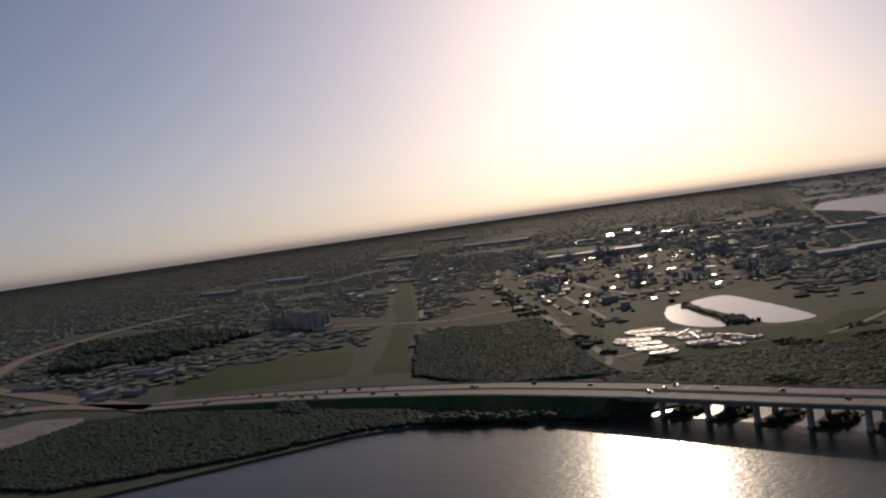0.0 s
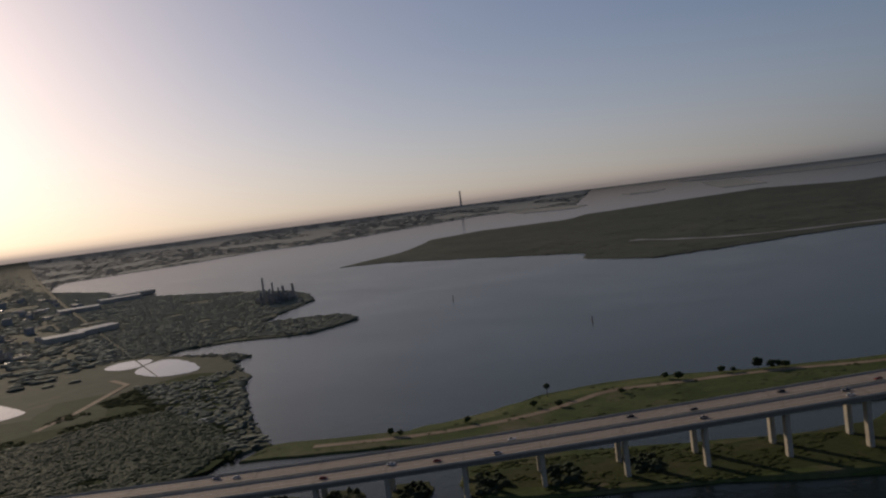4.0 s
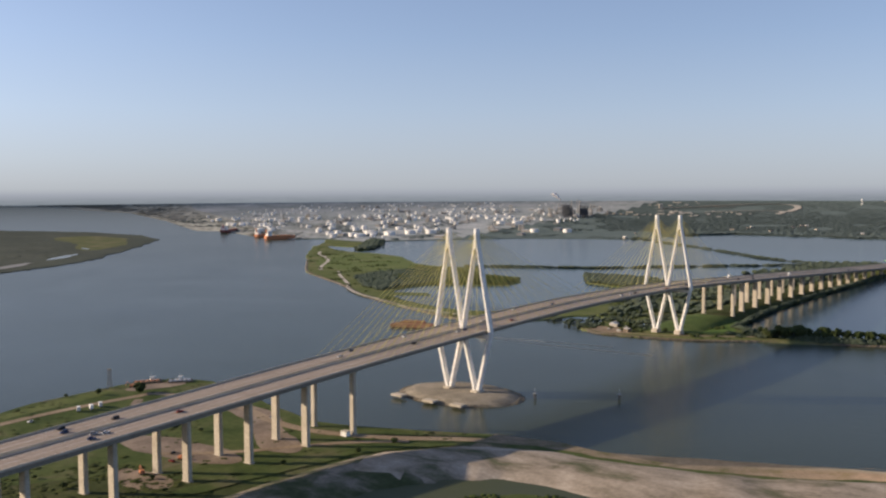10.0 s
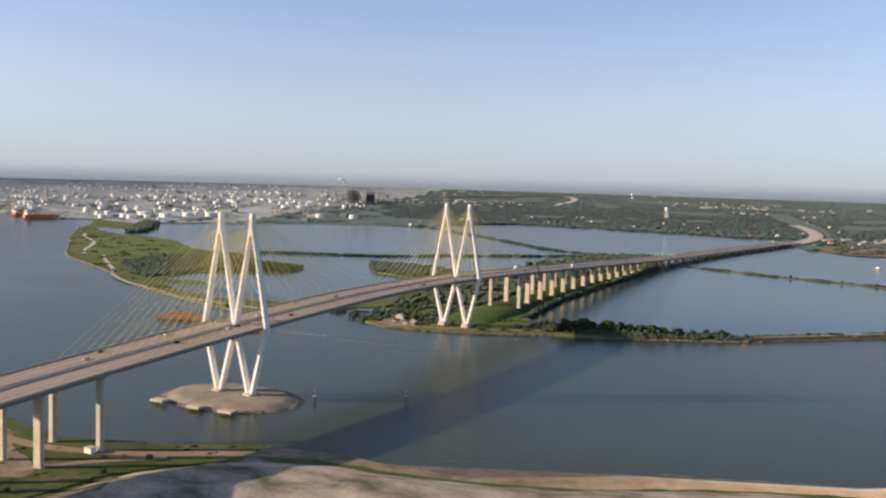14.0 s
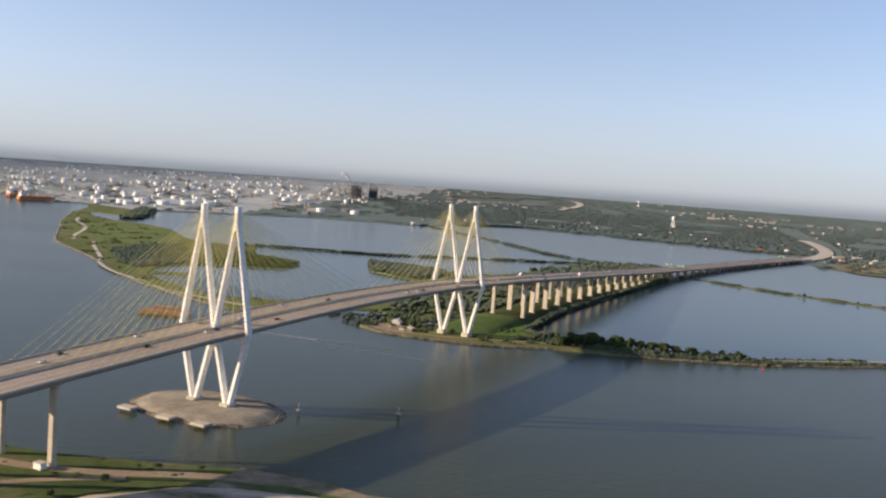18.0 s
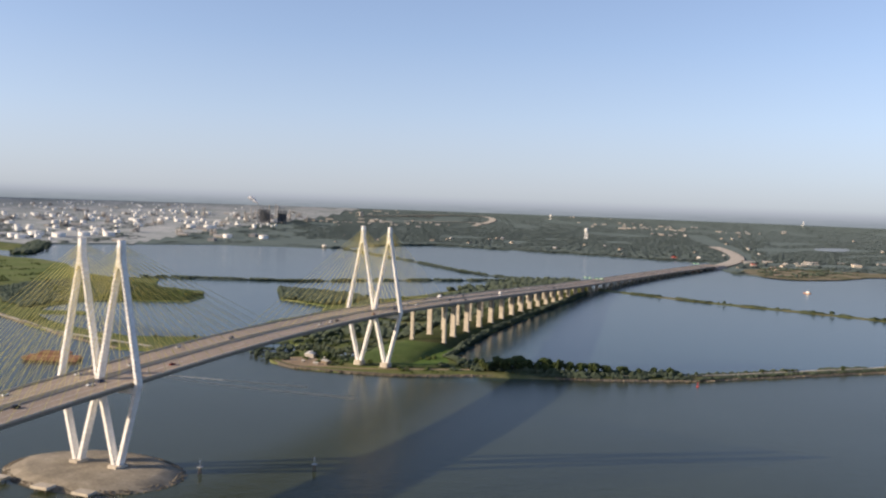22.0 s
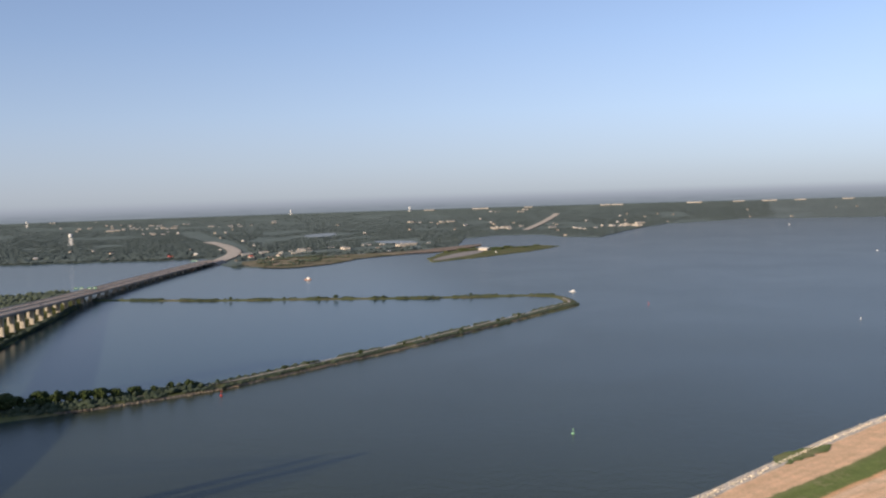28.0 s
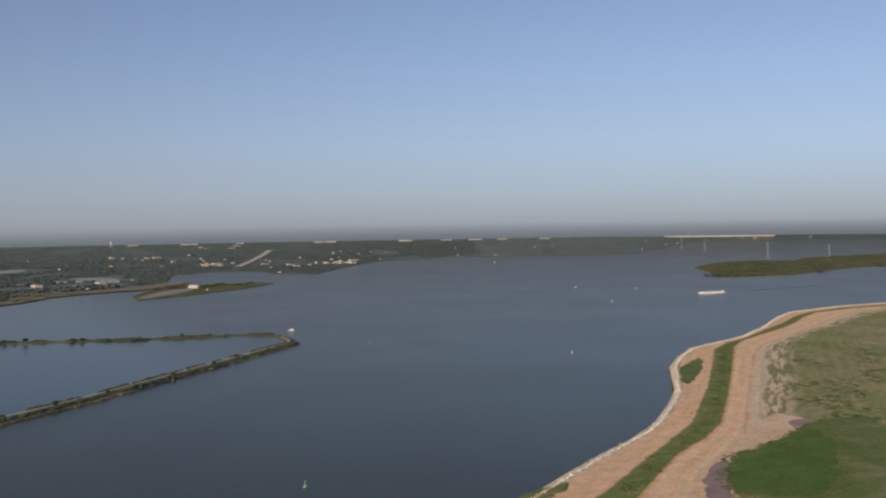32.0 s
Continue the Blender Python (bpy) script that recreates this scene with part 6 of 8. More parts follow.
wood("spit_scrub", scatter([(770, 2200), (860, 2340), (960, 2330), (1080, 2330), (1000, 2250), (860, 2220)], 200, 0.0, 60), 5, 3, "bushes on the spit", 1.2, "scrub")


wood("shore_hedge", along([(66, 446), (44, 468), (38, 520), (30, 592), (24, 680), (22, 800), (22, 940), (24, 1100), (20, 1250)], 900, 1.8, -0.6), 2.6, 3.6, "dark hedge along the lagoon's edge", 1.0, "leaf_dark", 0.45)
wood("strip_trees", along([(-1500, 1580), (-1457, 1530), (-1342, 1377), (-1240, 1240)], 260, 12.0, -0.3), 6, 6, "dark trees on the strip by the refinery", 1.4, "leaf_dark", 0.4)
wood("headland_thicket", scatter([(-740, 930), (-600, 850), (-470, 790), (-445, 720), (-500, 690), (-550, 655), (-600, 640), (-690, 720), (-760, 830)], 1500, -0.2, 50, 14.0), 3.6, 3.4, "brown-green scrub on the headland", 1.2, "scrub", 0.4)
for y in PIER_S[10:]:
    cx = on_line(y).x
    pad = rough_loop([(cx - 26, y + 2), (cx - 22, y + 20), (cx + 2, y + 25), (cx + 20, y + 18), (cx + 22, y + 4), (cx + 4, y - 3)], 3, 12)
    slab("pier_pad", pad, 0.5, M["dark_marsh"], 2.5, label="low muddy islet at the foot of a pier")
    wood("pad_scrub", scatter([(cx - 22, y + 4), (cx - 18, y + 18), (cx + 4, y + 22), (cx + 17, y + 15), (cx + 16, y + 5)], 46, -0.4, 12), 2.2, 2.9, "dark scrub on a muddy islet", 0.4, "leaf_dark", 0.4)


# single trees
def tree_kind(h, w, seed, narrow=False):
    r = random.Random(seed)
    tr = bmesh.new()
    fork = h * (0.62 if narrow else 0.34)
    tube_into(tr, (0, 0, -0.6), (0.05 * h * (r.random() - 0.5), 0, fork), h * 0.035, h * 0.022, 7)
    tips = []
    for k in range(5):
        a = 2 * math.pi * (k / 5 + r.random() * 0.1)
        d = w * r.uniform(0.35, 0.6)
        tip = (d * math.cos(a), d * math.sin(a), h * r.uniform(0.6, 0.85))
        tube_into(tr, (0, 0, fork * r.uniform(0.8, 1.0)), tip, h * 0.016, h * 0.006, 5)
        tips.append(tip)
    rows = []
    for k in range(70):
        a, u = r.uniform(0, 6.283), r.random() ** 0.5
        zz = r.uniform(-1, 1)
        q = math.sqrt(max(0.0, 1 - zz * zz)) * u
        cx, cy, cz = w * q * math.cos(a), w * q * math.sin(a), h * (0.64 + 0.32 * zz)
        if narrow:
            cz = h * (0.8 + 0.16 * zz)
        s = w * r.uniform(0.16, 0.32)
        rows.append((cx, cy, cz, s, s * r.uniform(0.6, 0.9)))
    crown = clump_mesh("crown", rows, M["leaf"], BALL1, 0.45)
    tme = bpy.data.meshes.new("trunk")
    tr.to_mesh(tme)
    tr.free()
    tme.materials.append(M["bark"])
    return tme, crown


KINDS = [tree_kind(7.5, 3.6, 1), tree_kind(6.0, 3.4, 2), tree_kind(9.0, 4.4, 3), tree_kind(8.0, 5.0, 4), tree_kind(5.0, 2.8, 5), tree_kind(8.5, 2.2, 6, True)]


def tree(kind, x, y, z, s, label):
    root = empty("tree", Matrix.LocRotScale((x, y, z), Euler((0, 0, random.uniform(0, 6.28))), (s, s, s * random.uniform(0.85, 1.15))))
    share("trunk", KINDS[kind][0], root, Matrix())
    share("crown", KINDS[kind][1], root, Matrix())
    return tagged(root, label, "tree", "shore trees")


tree(5, -201, -627, 1.2, 1.15, "lone narrow palm-like tree on the shore")
for x, y, k, s in ((-214, -533, 1, 0.9), (-206, -524, 3, 0.75), (-212, -489, 1, 0.9), (-208, -481, 4, 0.8), (-210, -461, 2, 1.0), (-205, -452, 3, 0.75), (-203, -442, 3, 0.7), (-207, -446, 1, 0.8), (-211, -155, 3, 0.9), (-206, -158, 1, 1.0), (-172, -640, 4, 1.0), (-165, -622, 4, 1.1), (-183, -573, 4, 0.8), (-140, -745, 1, 0.75), (-135, -738, 4, 0.8), (-150, -690, 4, 0.9)):
    tree(k, x, y, 1.1, s, "round green tree on the grassy shore")
for x, y, s in ((104, 412, 1.3), (112, 418, 1.5), (120, 420, 1.6), (130, 424, 1.5), (138, 428, 1.6), (147, 430, 1.5), (156, 434, 1.3), (166, 436, 1.35), (175, 440, 1.3), (186, 444, 1.4), (197, 446, 1.3), (208, 452, 1.2), (222, 458, 1.2), (236, 464, 1.1), (249, 472, 1.0), (264, 478, 1.1), (96, 420, 1.2), (88, 428, 1.1), (152, 440, 1.5), (128, 432, 1.6), (118, 430, 1.4)):
    tree(random.choice((0, 2, 3)), x, y, 1.5, s * 0.95, "dark leafy tree in the row on the jetty")
for x, y in ((286, 496), (297, 502), (304, 515), (330, 532), (366, 560), (372, 566), (420, 604), (470, 650), (499, 674), (545, 724), (603, 786), (640, 826), (344, 545)):
    tree(random.choice((1, 4, 4)), x, y, 1.5, random.uniform(0.55, 0.8), "low bushy tree on the stone jetty")
for x, y in ((135, 1262), (150, 1256), (253, 1212), (262, 1208), (346, 1180), (400, 1163), (412, 1158), (426, 1154), (485, 1132), (498, 1128), (561, 1105), (572, 1102), (630, 1096)):
    tree(random.choice((1, 4, 3)), x, y, 1.3, random.uniform(0.5, 0.8), "bushy tree on the lagoon dyke")
for x, y in ((-110, 468), (-100, 480), (-110, 514), (-3, 382), (-42, 383), (-52, 390), (-120, 548), (-107, 548), (-70, 400), (-90, 420), (-30, 560), (-60, 600), (-120, 620), (-140, 560), (-80, 520), (-64, 470), (-85, 390)):
    tree(random.choice((0, 1, 3, 4)), x, y, 1.2, random.uniform(0.7, 1.1), "bushy tree near the northern tower")
for x, y in ((-30, -330), (10, -345), (30, -320), (-5, -290), (45, -335), (-60, -330), (20, -300), (-90, -210), (-70, -205), (-120, -200), (52, -180), (34, -226), (56, -150), (-244, -200), (-230, -180), (-225, -250), (-60, -390), (-20, -400), (10, -420)):
    tree(random.choice((1, 4, 4)), x, y, 1.1, random.uniform(0.5, 0.85), "low bush on the bank beneath the bridge")

# ------------------------------------------------------------------ vehicles
M["glass"] = plain("dark_glass", (0.03, 0.035, 0.04), 0.15)
M["tyre"] = plain("tyre", (0.025, 0.025, 0.025), 0.8)
PAINT = [plain("car_" + n, c, 0.3, 0.1) for n, c in (("white", (0.72, 0.72, 0.70)), ("silver", (0.42, 0.43, 0.44)), ("black", (0.02, 0.02, 0.022)), ("red", (0.25, 0.03, 0.02)), ("blue", (0.04, 0.07, 0.16)), ("grey", (0.13, 0.13, 0.135)))]
PAINT_NAME = ["white", "silver", "black", "dark red", "dark blue", "grey"]


def loft(name, rings, material, parent):
    """Closed skin through rings of equal length."""
    n = len(rings[0])
    vs = [p for r in rings for p in r]
    fs = [tuple(range(n))[::-1], tuple(range(len(vs) - n, len(vs)))]
    for i in range(len(rings) - 1):
        for k in range(n):
            j = (k + 1) % n
            fs.append((i * n + k, i * n + j, (i + 1) * n + j, (i + 1) * n + k))
    return link_mesh(name, vs, fs, material, parent)


def car_ring(y, w, z0, z1, c=0.12):
    return [(-w, y, z0), (w, y, z0), (w, y, z1 - c), (w - c, y, z1), (-w + c, y, z1), (-w, y, z1 - c)]


def car(paint, kind):
    root = empty("car" if kind < 2 else "pickup_truck")
    h = (0.92, 1.0, 1.05)[kind]
    loft("body", [car_ring(-2.3, 0.8, 0.45, 0.75), car_ring(-2.1, 0.9, 0.3, h - 0.05), car_ring(-0.9, 0.92, 0.28, h), car_ring(1.2, 0.92, 0.28, h), car_ring(2.2, 0.88, 0.32, h - 0.12), car_ring(2.35, 0.75, 0.45, 0.7)], PAINT[paint], root)
    a, b, t = ((-1.9, 1.1, 1.42), (-2.2, 1.2, 1.72), (-0.4, 1.2, 1.8))[kind]
    loft("cabin", [car_ring(a, 0.72, h - 0.02, h + 0.05), car_ring(a + 0.5, 0.74, h - 0.02, t), car_ring(b - 0.7, 0.74, h - 0.02, t), car_ring(b, 0.76, h - 0.02, h + 0.05)], M["glass"], root)
    loft("roof", [car_ring(a + 0.5, 0.66, t - 0.03, t + 0.05), car_ring(b - 0.72, 0.66, t - 0.03, t + 0.05)], PAINT[paint], root)
    for x in (-0.86, 0.86):
        for y in (-1.4, 1.45):
            bm = bmesh.new()
            tube_into(bm, (x - 0.1, y, 0.33), (x + 0.1, y, 0.33), 0.33, n=10)
            part("wheel", bm, M["tyre"], root)
    return root


def truck(paint, length):
    root = empty("box_truck")
    bm = bmesh.new()
    box_into(bm, -1.25, -length, 1.0, 1.25, 0, 3.9, 0.0, 0.08)
    part("cargo_box", bm, M["white"], root, "plain white cargo box")
    loft("cab", [car_ring(0.1, 1.15, 0.6, 2.7), car_ring(1.6, 1.15, 0.6, 2.8), car_ring(2.3, 1.1, 0.6, 1.9), car_ring(2.6, 1.05, 0.6, 1.5)], PAINT[paint], root)
    bm = bmesh.new()
    box_into(bm, -0.5, -length, 0.6, 0.5, 2.2, 1.0)
    part("chassis", bm, M["tyre"], root)
    for y in (1.7, -length + 1.2, -length + 2.5):
        for x in (-1.0, 1.0):
            bm = bmesh.new()
            tube_into(bm, (x - 0.18, y, 0.5), (x + 0.18, y, 0.5), 0.5, n=10)
            part("wheel", bm, M["tyre"], root)
    return root


stock = [(car(p, k), p, k) for p, k in ((0, 0), (1, 1), (2, 0), (3, 0), (4, 1), (5, 2), (0, 2), (2, 1))]
lorry = truck(0, 5.2)
rr = random.Random(11)


def heading(y):
    a, b = on_line(y - 6), on_line(y + 6)
    d = b - a
    return math.degrees(math.atan2(d.y, d.x)) - 90, math.degrees(math.atan2(d.z, d.to_2d().length)), a.lerp(b, 0.5)


spots = []
for k in range(86):
    y = rr.uniform(-1620, 900) if k < 70 else rr.uniform(900, 2150)
    spots.append((y, rr.choice((-1, 1)), rr.choice((6.4, 10.2, 13.6, 17.4))))
for i, (y, s, lane) in enumerate(spots):
    rz, tilt, p = heading(y)
    m = pose(p.x, p.y, p.z + 0.03, 0, 0, rz) @ pose(s * lane, 0, 0, tilt if s > 0 else -tilt, 0, 0 if s > 0 else 180)
    if i == 40:
        src, lab, cat = lorry, "white box truck driving on the concrete deck", "truck"
    else:
        src, pnt, kd = stock[rr.randrange(len(stock))]
        lab, cat = PAINT_NAME[pnt] + (" pickup truck" if kd == 2 else " passenger car") + " driving on the concrete deck", "pickup" if kd == 2 else "car"
    ob = copy_thing(src, m)
    tagged(ob, lab, cat, "traffic on the highway")
for src in [q[0] for q in stock] + [lorry]:
    y = rr.uniform(-500, 300)
    rz, tilt, p = heading(y)
    if src is lorry:
        y = 760.0
        rz, tilt, p = heading(y)
    src.matrix_basis = pose(p.x, p.y, p.z + 0.03, 0, 0, rz) @ pose(rr.choice((6.4, 10.2, 13.6)), 0, 0, tilt, 0, 0)
    tagged(src, "vehicle driving on the concrete deck", "car", "traffic on the highway")
for (x, y, rz), (src, pnt, kd) in zip(((-192, -221, 60), (-190, -212, 65), (-192, -203, 62), (-188, -261, 10), (-40, -250, 30), (-25, -262, 100), (-60, -150, 20)), [(lorry, 0, 2), (lorry, 0, 2), (lorry, 0, 2), stock[6], stock[2], stock[3], stock[1]]):
    tagged(copy_thing(src, pose(x, y, 1.36, 0, 0, rz)), PAINT_NAME[pnt] + " vehicle parked on the sandy bank", "car", "parked vehicles")

# sign gantries over the deck
M["sign_green"] = plain("sign_green", (0.02, 0.16, 0.08), 0.4)
M["steel"] = plain("galvanised_steel", (0.42, 0.43, 0.43), 0.45, 0.5)


M["gantry_steel"] = plain("gantry_steel", (0.2, 0.2, 0.2), 0.8, spec=0.02)


def gantry(y, s, board):
    rz, tilt, p = heading(y)
    g = empty("sign_gantry", pose(p.x, p.y, p.z, 0, 0, rz))
    for x in (2.2, 23.6):
        bm = bmesh.new()
        tube_into(bm, (s * x, 0, 0), (s * x, 0, 7.5), 0.28, 0.22, 8)
        part("post", bm, M["gantry_steel"], g)
    bm = bmesh.new()
    for z in (6.2, 7.4):
        tube_into(bm, (s * 2.2, 0, z), (s * 23.6, 0, z), 0.14, n=6)
    for k in range(12):
        tube_into(bm, (s * (2.2 + 1.78 * k), 0, 6.2), (s * (2.2 + 1.78 * (k + 1)), 0, 7.4), 0.07, n=4)
    part("truss", bm, M["gantry_steel"], g)
    if board:
        for x in (7.5, 16.5):
            bm = bmesh.new()
            box_into(bm, s * x - 3.4, -0.45, 5.2, s * x + 3.4, -0.3, 8.6, 0, 0.05)
            sg = part("sign_board", bm, M["sign_green"], g)
            for z in (6.2, 7.4):
                bm = bmesh.new()
                box_into(bm, s * x - 2.4, -0.475, z, s * x + 2.2, -0.454, z + 0.45)
                part("lettering_bar", bm, M["white"], sg)
    return tagged(g, "steel sign gantry spanning the carriageway" + (" with green boards" if board else ""), "sign gantry")


gantry(1340, 1, True)
gantry(1345, -1, True)
gantry(2060, -1, True)

# ------------------------------------------------------------------ on and by the water
M["rust"] = surface("rust", [(0.3, (0.25, 0.12, 0.07)), (0.6, (0.36, 0.19, 0.115)), (0.75, (0.43, 0.27, 0.18))], 0.15, 0.8, rough=0.75)
M["orange"] = plain("orange_hull", (0.56, 0.22, 0.11), 0.5)
M["redhull"] = plain("dark_red_hull", (0.26, 0.09, 0.08), 0.5)
M["timber"] = plain("weathered_timber", (0.16, 0.13, 0.10), 0.85)
M["buoy_red"] = plain("buoy_red", (0.5, 0.05, 0.03), 0.45)
M["buoy_green"] = plain("buoy_green", (0.25, 0.5, 0.3), 0.45)


def hull_rings(L, W, H, bow=0.25):
    out = []
    for u, w, z in ((0.0, 0.82, 0.25), (0.06, 1.0, 0.0), (1 - bow, 1.0, 0.0), (1 - bow * 0.4, 0.7, 0.0), (1.0, 0.08, 0.45)):
        y, x = L * (u - 0.5), W / 2 * w
        out.append([(-x, y, H), (-x * 0.85, y, z * H - 0.4), (x * 0.85, y, z * H - 0.4), (x, y, H)])
    return out


def ship(x, y, rz, L, W, H, hull_mat, label):
    s = shrink(x, y)
    root = empty("tanker_ship", Matrix.LocRotScale((x, y, rise(x, y) + 0.05), Euler((0, 0, radians(rz))), (s, s, s)))
    loft("hull", hull_rings(L, W, H), hull_mat, root)
    bm = bmesh.new()
    for k, (w, z0, z1) in enumerate(((0.8, H, H + 5), (0.72, H + 5, H + 10), (0.66, H + 10, H + 15))):
        box_into(bm, -W / 2 * w, -L * 0.45, z0, W / 2 * w, -L * 0.32 + k, z1, 0, 0.3)
    part("deckhouse", bm, M["white"], root, "white deckhouse")
    bm = bmesh.new()
    tube_into(bm, (0, -L * 0.46, H + 8), (0, -L * 0.46, H + 20), W * 0.11, W * 0.09, 10)
    part("funnel", bm, hull_mat, root)
    for k in range(5):
        bm = bmesh.new()
        yy = -L * 0.22 + k * L * 0.13
        box_into(bm, -W * 0.3, yy, H, W * 0.3, yy + L * 0.08, H + 1.6, 0.1)
        part("hatch", bm, M["rust"], root)
    bm = bmesh.new()
    tube_into(bm, (0, L * 0.05, H), (0, L * 0.05, H + 13), 0.5, 0.3, 6)
    tube_into(bm, (0, L * 0.05, H + 12), (W * 0.3, L * 0.16, H + 9), 0.3, 0.2, 5)
    part("crane", bm, M["steel"], root)
    return tagged(root, label, "ship")


ship(-1926, 1508, 7, 75, 20, 9, M["orange"], "orange-hulled tanker moored at the refinery dock")
ship(-1792, 1457, -20, 100, 24, 12, M["orange"], "orange-hulled tanker with white deckhouse at the dock")
ship(-2215, 1610, 33, 170, 28, 9, M["redhull"], "dark red ship moored along the refinery wharf")


def barge(x, y, rz, L, W, H, mat, label, cargo=None):
    s = shrink(x, y)
    root = empty("barge", Matrix.LocRotScale((x, y, rise(x, y)), Euler((0, 0, radians(rz))), (s, s, s)))
    rings = []
    for u, z in ((-0.5, 0.5), (-0.44, 0.0), (0.44, 0.0), (0.5, 0.5)):
        rings.append([(-W / 2, u * L, H), (-W / 2, u * L, z * H - 0.4), (W / 2, u * L, z * H - 0.4), (W / 2, u * L, H)])
    loft("hull", rings, mat, root)
    bm = bmesh.new()
    for a in (-1, 1):
        box_into(bm, a * W / 2 - 0.3, -L * 0.46, H, a * W / 2 + 0.3, L * 0.46, H + 0.9)
    part("coaming", bm, mat, root)
    if cargo:
        bm = bmesh.new()
        for k in range(5):
            y0 = -L * 0.42 + k * L * 0.17
            box_into(bm, -W * 0.42, y0, H - 0.1, W * 0.42, y0 + L * 0.15, H + 1.4, 0.2)
        part("cargo_cover", bm, cargo, root)
    return tagged(root, label, "barge")


barge(-270, 262, -70, 52, 12, 3.0, M["rust"], "rusty red deck barge lying off the bridge")
barge(-285, 282, -68, 30, 11, 2.6, M["rust"], "rusty red deck barge lying off the bridge")
barge(-240, -127, -30, 24, 9, 1.6, M["timber"], "dark work barge loaded with rusty plant beside the bank", M["rust"])
barge(-221, -108, -40, 22, 9, 1.6, M["timber"], "work barge beside the bank", M["steel"])
barge(1792, 1291, -88, 60, 14, 2.4, M["white"], "long pale barge under way in the channel", M["white"])


def workboat(x, y, rz, s, hull_mat, label):
    k = shrink(x, y)
    root = empty("workboat", Matrix.LocRotScale((x, y, rise(x, y)), Euler((0, 0, radians(rz))), (s * k, s * k, s * k)))
    loft("hull", hull_rings(12, 4, 1.3, 0.35), hull_mat, root)
    loft("cabin", [car_ring(-3.0, 1.4, 1.3, 3.6), car_ring(0.6, 1.4, 1.3, 3.8), car_ring(1.6, 1.2, 1.3, 2.4)], M["white"], root)
    bm = bmesh.new()
    tube_into(bm, (0, -2, 3.6), (0, -2, 7.2), 0.1, 0.05, 5)
    part("mast", bm, M["steel"], root)
    return tagged(root, label, "boat")


workboat(-158, 247, 92, 1.3, M["white"], "white motor launch trailing a wake under the bridge")
workboat(1828, 1293, -88, 1.2, M["white"], "small pushboat behind the barge")
workboat(393, 1545, 70, 1.2, M["rust"], "reddish dredging boat anchored in the bay")
workboat(794, 1100, 85, 0.75, M["white"], "small white boat off the jetty's end")
workboat(1770, 1522, 40, 0.35, M["steel"], "small grey boat in the channel")
workboat(2076, 2735, 10, 0.8, M["steel"], "small boat far along the shore")
workboat(1680, 1640, 30, 0.35, M["white"], "small white boat in the channel")
workboat(-246, -116, -30, 1.1, M["timber"], "dark workboat with a white cabin at the bank")
workboat(-229, -100, -40, 1.0, M["white"], "white workboat at the bank")
workboat(900, 2120, 30, 0.9, M["white"], "white boat drawn up by the spit")

# the wakes
M["white_foam"] = surface("white_foam", [(0.35, (0.16, 0.18, 0.17)), (0.55, (0.42, 0.44, 0.43)), (0.7, (0.62, 0.63, 0.62))], 0.25, 1.5, rough=0.6)
M["foam"] = water_mat("wake", (0.085, 0.095, 0.08), 0.35, 0.3, 0.8, 0.27)
ribbon("boat_wake", smooth_loop([(-152, 252), (-110, 258), (-70, 262), (-10, 270)], 3, False), [2.4 + 0.16 * k for k in range(40)], 0.06, M["foam"], "pale wake of the launch on the water")
ribbon("boat_wake", smooth_loop([(-150, 246), (-100, 243), (-42, 243), (10, 247), (45, 249)], 3, False), [3.0 + 0.18 * k for k in range(40)], 0.05, M["foam"], "spreading wake of the launch on the water")
ribbon("boat_wake", smooth_loop([(-152, 250), (-128, 254), (-104, 257), (-84, 259)], 2, False), [1.4 + 0.1 * k for k in range(20)], 0.09, M["white_foam"], "white foam close behind the launch")
ribbon("boat_wake", smooth_loop([(1858, 1294), (1990, 1305), (2200, 1335)], 3, False), [4 + 0.4 * k for k in range(30)], 0.06, M["foam"], "pale wake behind the barge")


def buoy(x, y, mat, s, label):
    root = empty("channel_buoy", Matrix.LocRotScale((x, y, 0), Euler((0.05, 0.03, 0)), (s, s, s)))
    bm = bmesh.new()
    tube_into(bm, (0, 0, -0.4), (0, 0, 0.8), 1.2, 1.2, 12)
    part("float", bm, mat, root)
    bm = bmesh.new()
    for k in range(4):
        a = k * math.pi / 2
        tube_into(bm, (0.8 * math.cos(a), 0.8 * math.sin(a), 0.8), (0.3 * math.cos(a), 0.3 * math.sin(a), 3.6), 0.08, n=5)
    part("cage", bm, mat, root)
    bm = bmesh.new()
    tube_into(bm, (0, 0, 3.5), (0, 0, 4.6), 0.4, 0.25, 8)
    part("lantern", bm, mat, root)
    return tagged(root, label, "buoy")


buoy(531, 246, M["buoy_green"], 0.85, "pale green channel buoy afloat")
buoy(292, 447, M["buoy_red"], 0.9, "red channel buoy near the jetty")
buoy(840, 897, M["buoy_red"], 0.7, "red channel buoy in the open bay")
buoy(1007, 662, M["white"], 0.6, "white buoy in the channel")
buoy(1500, 1250, M["white"], 0.7, "white buoy in the channel")


def piling(x, y, h, n, label):
    root = empty("channel_marker", pose(x, y, 0))
    for k in range(n):
        bm = bmesh.new()
        a = 6.283 * k / max(1, n)
        q = 0.5 if n > 1 else 0
        tube_into(bm, (q * math.cos(a), q * math.sin(a), -1.5), (0.3 * q * math.cos(a), 0.3 * q * math.sin(a), h + 0.3 * (k % 2)), 0.35, 0.3, 7)
        part("pile", bm, M["timber"], root)
    return tagged(root, label, "mooring piles")


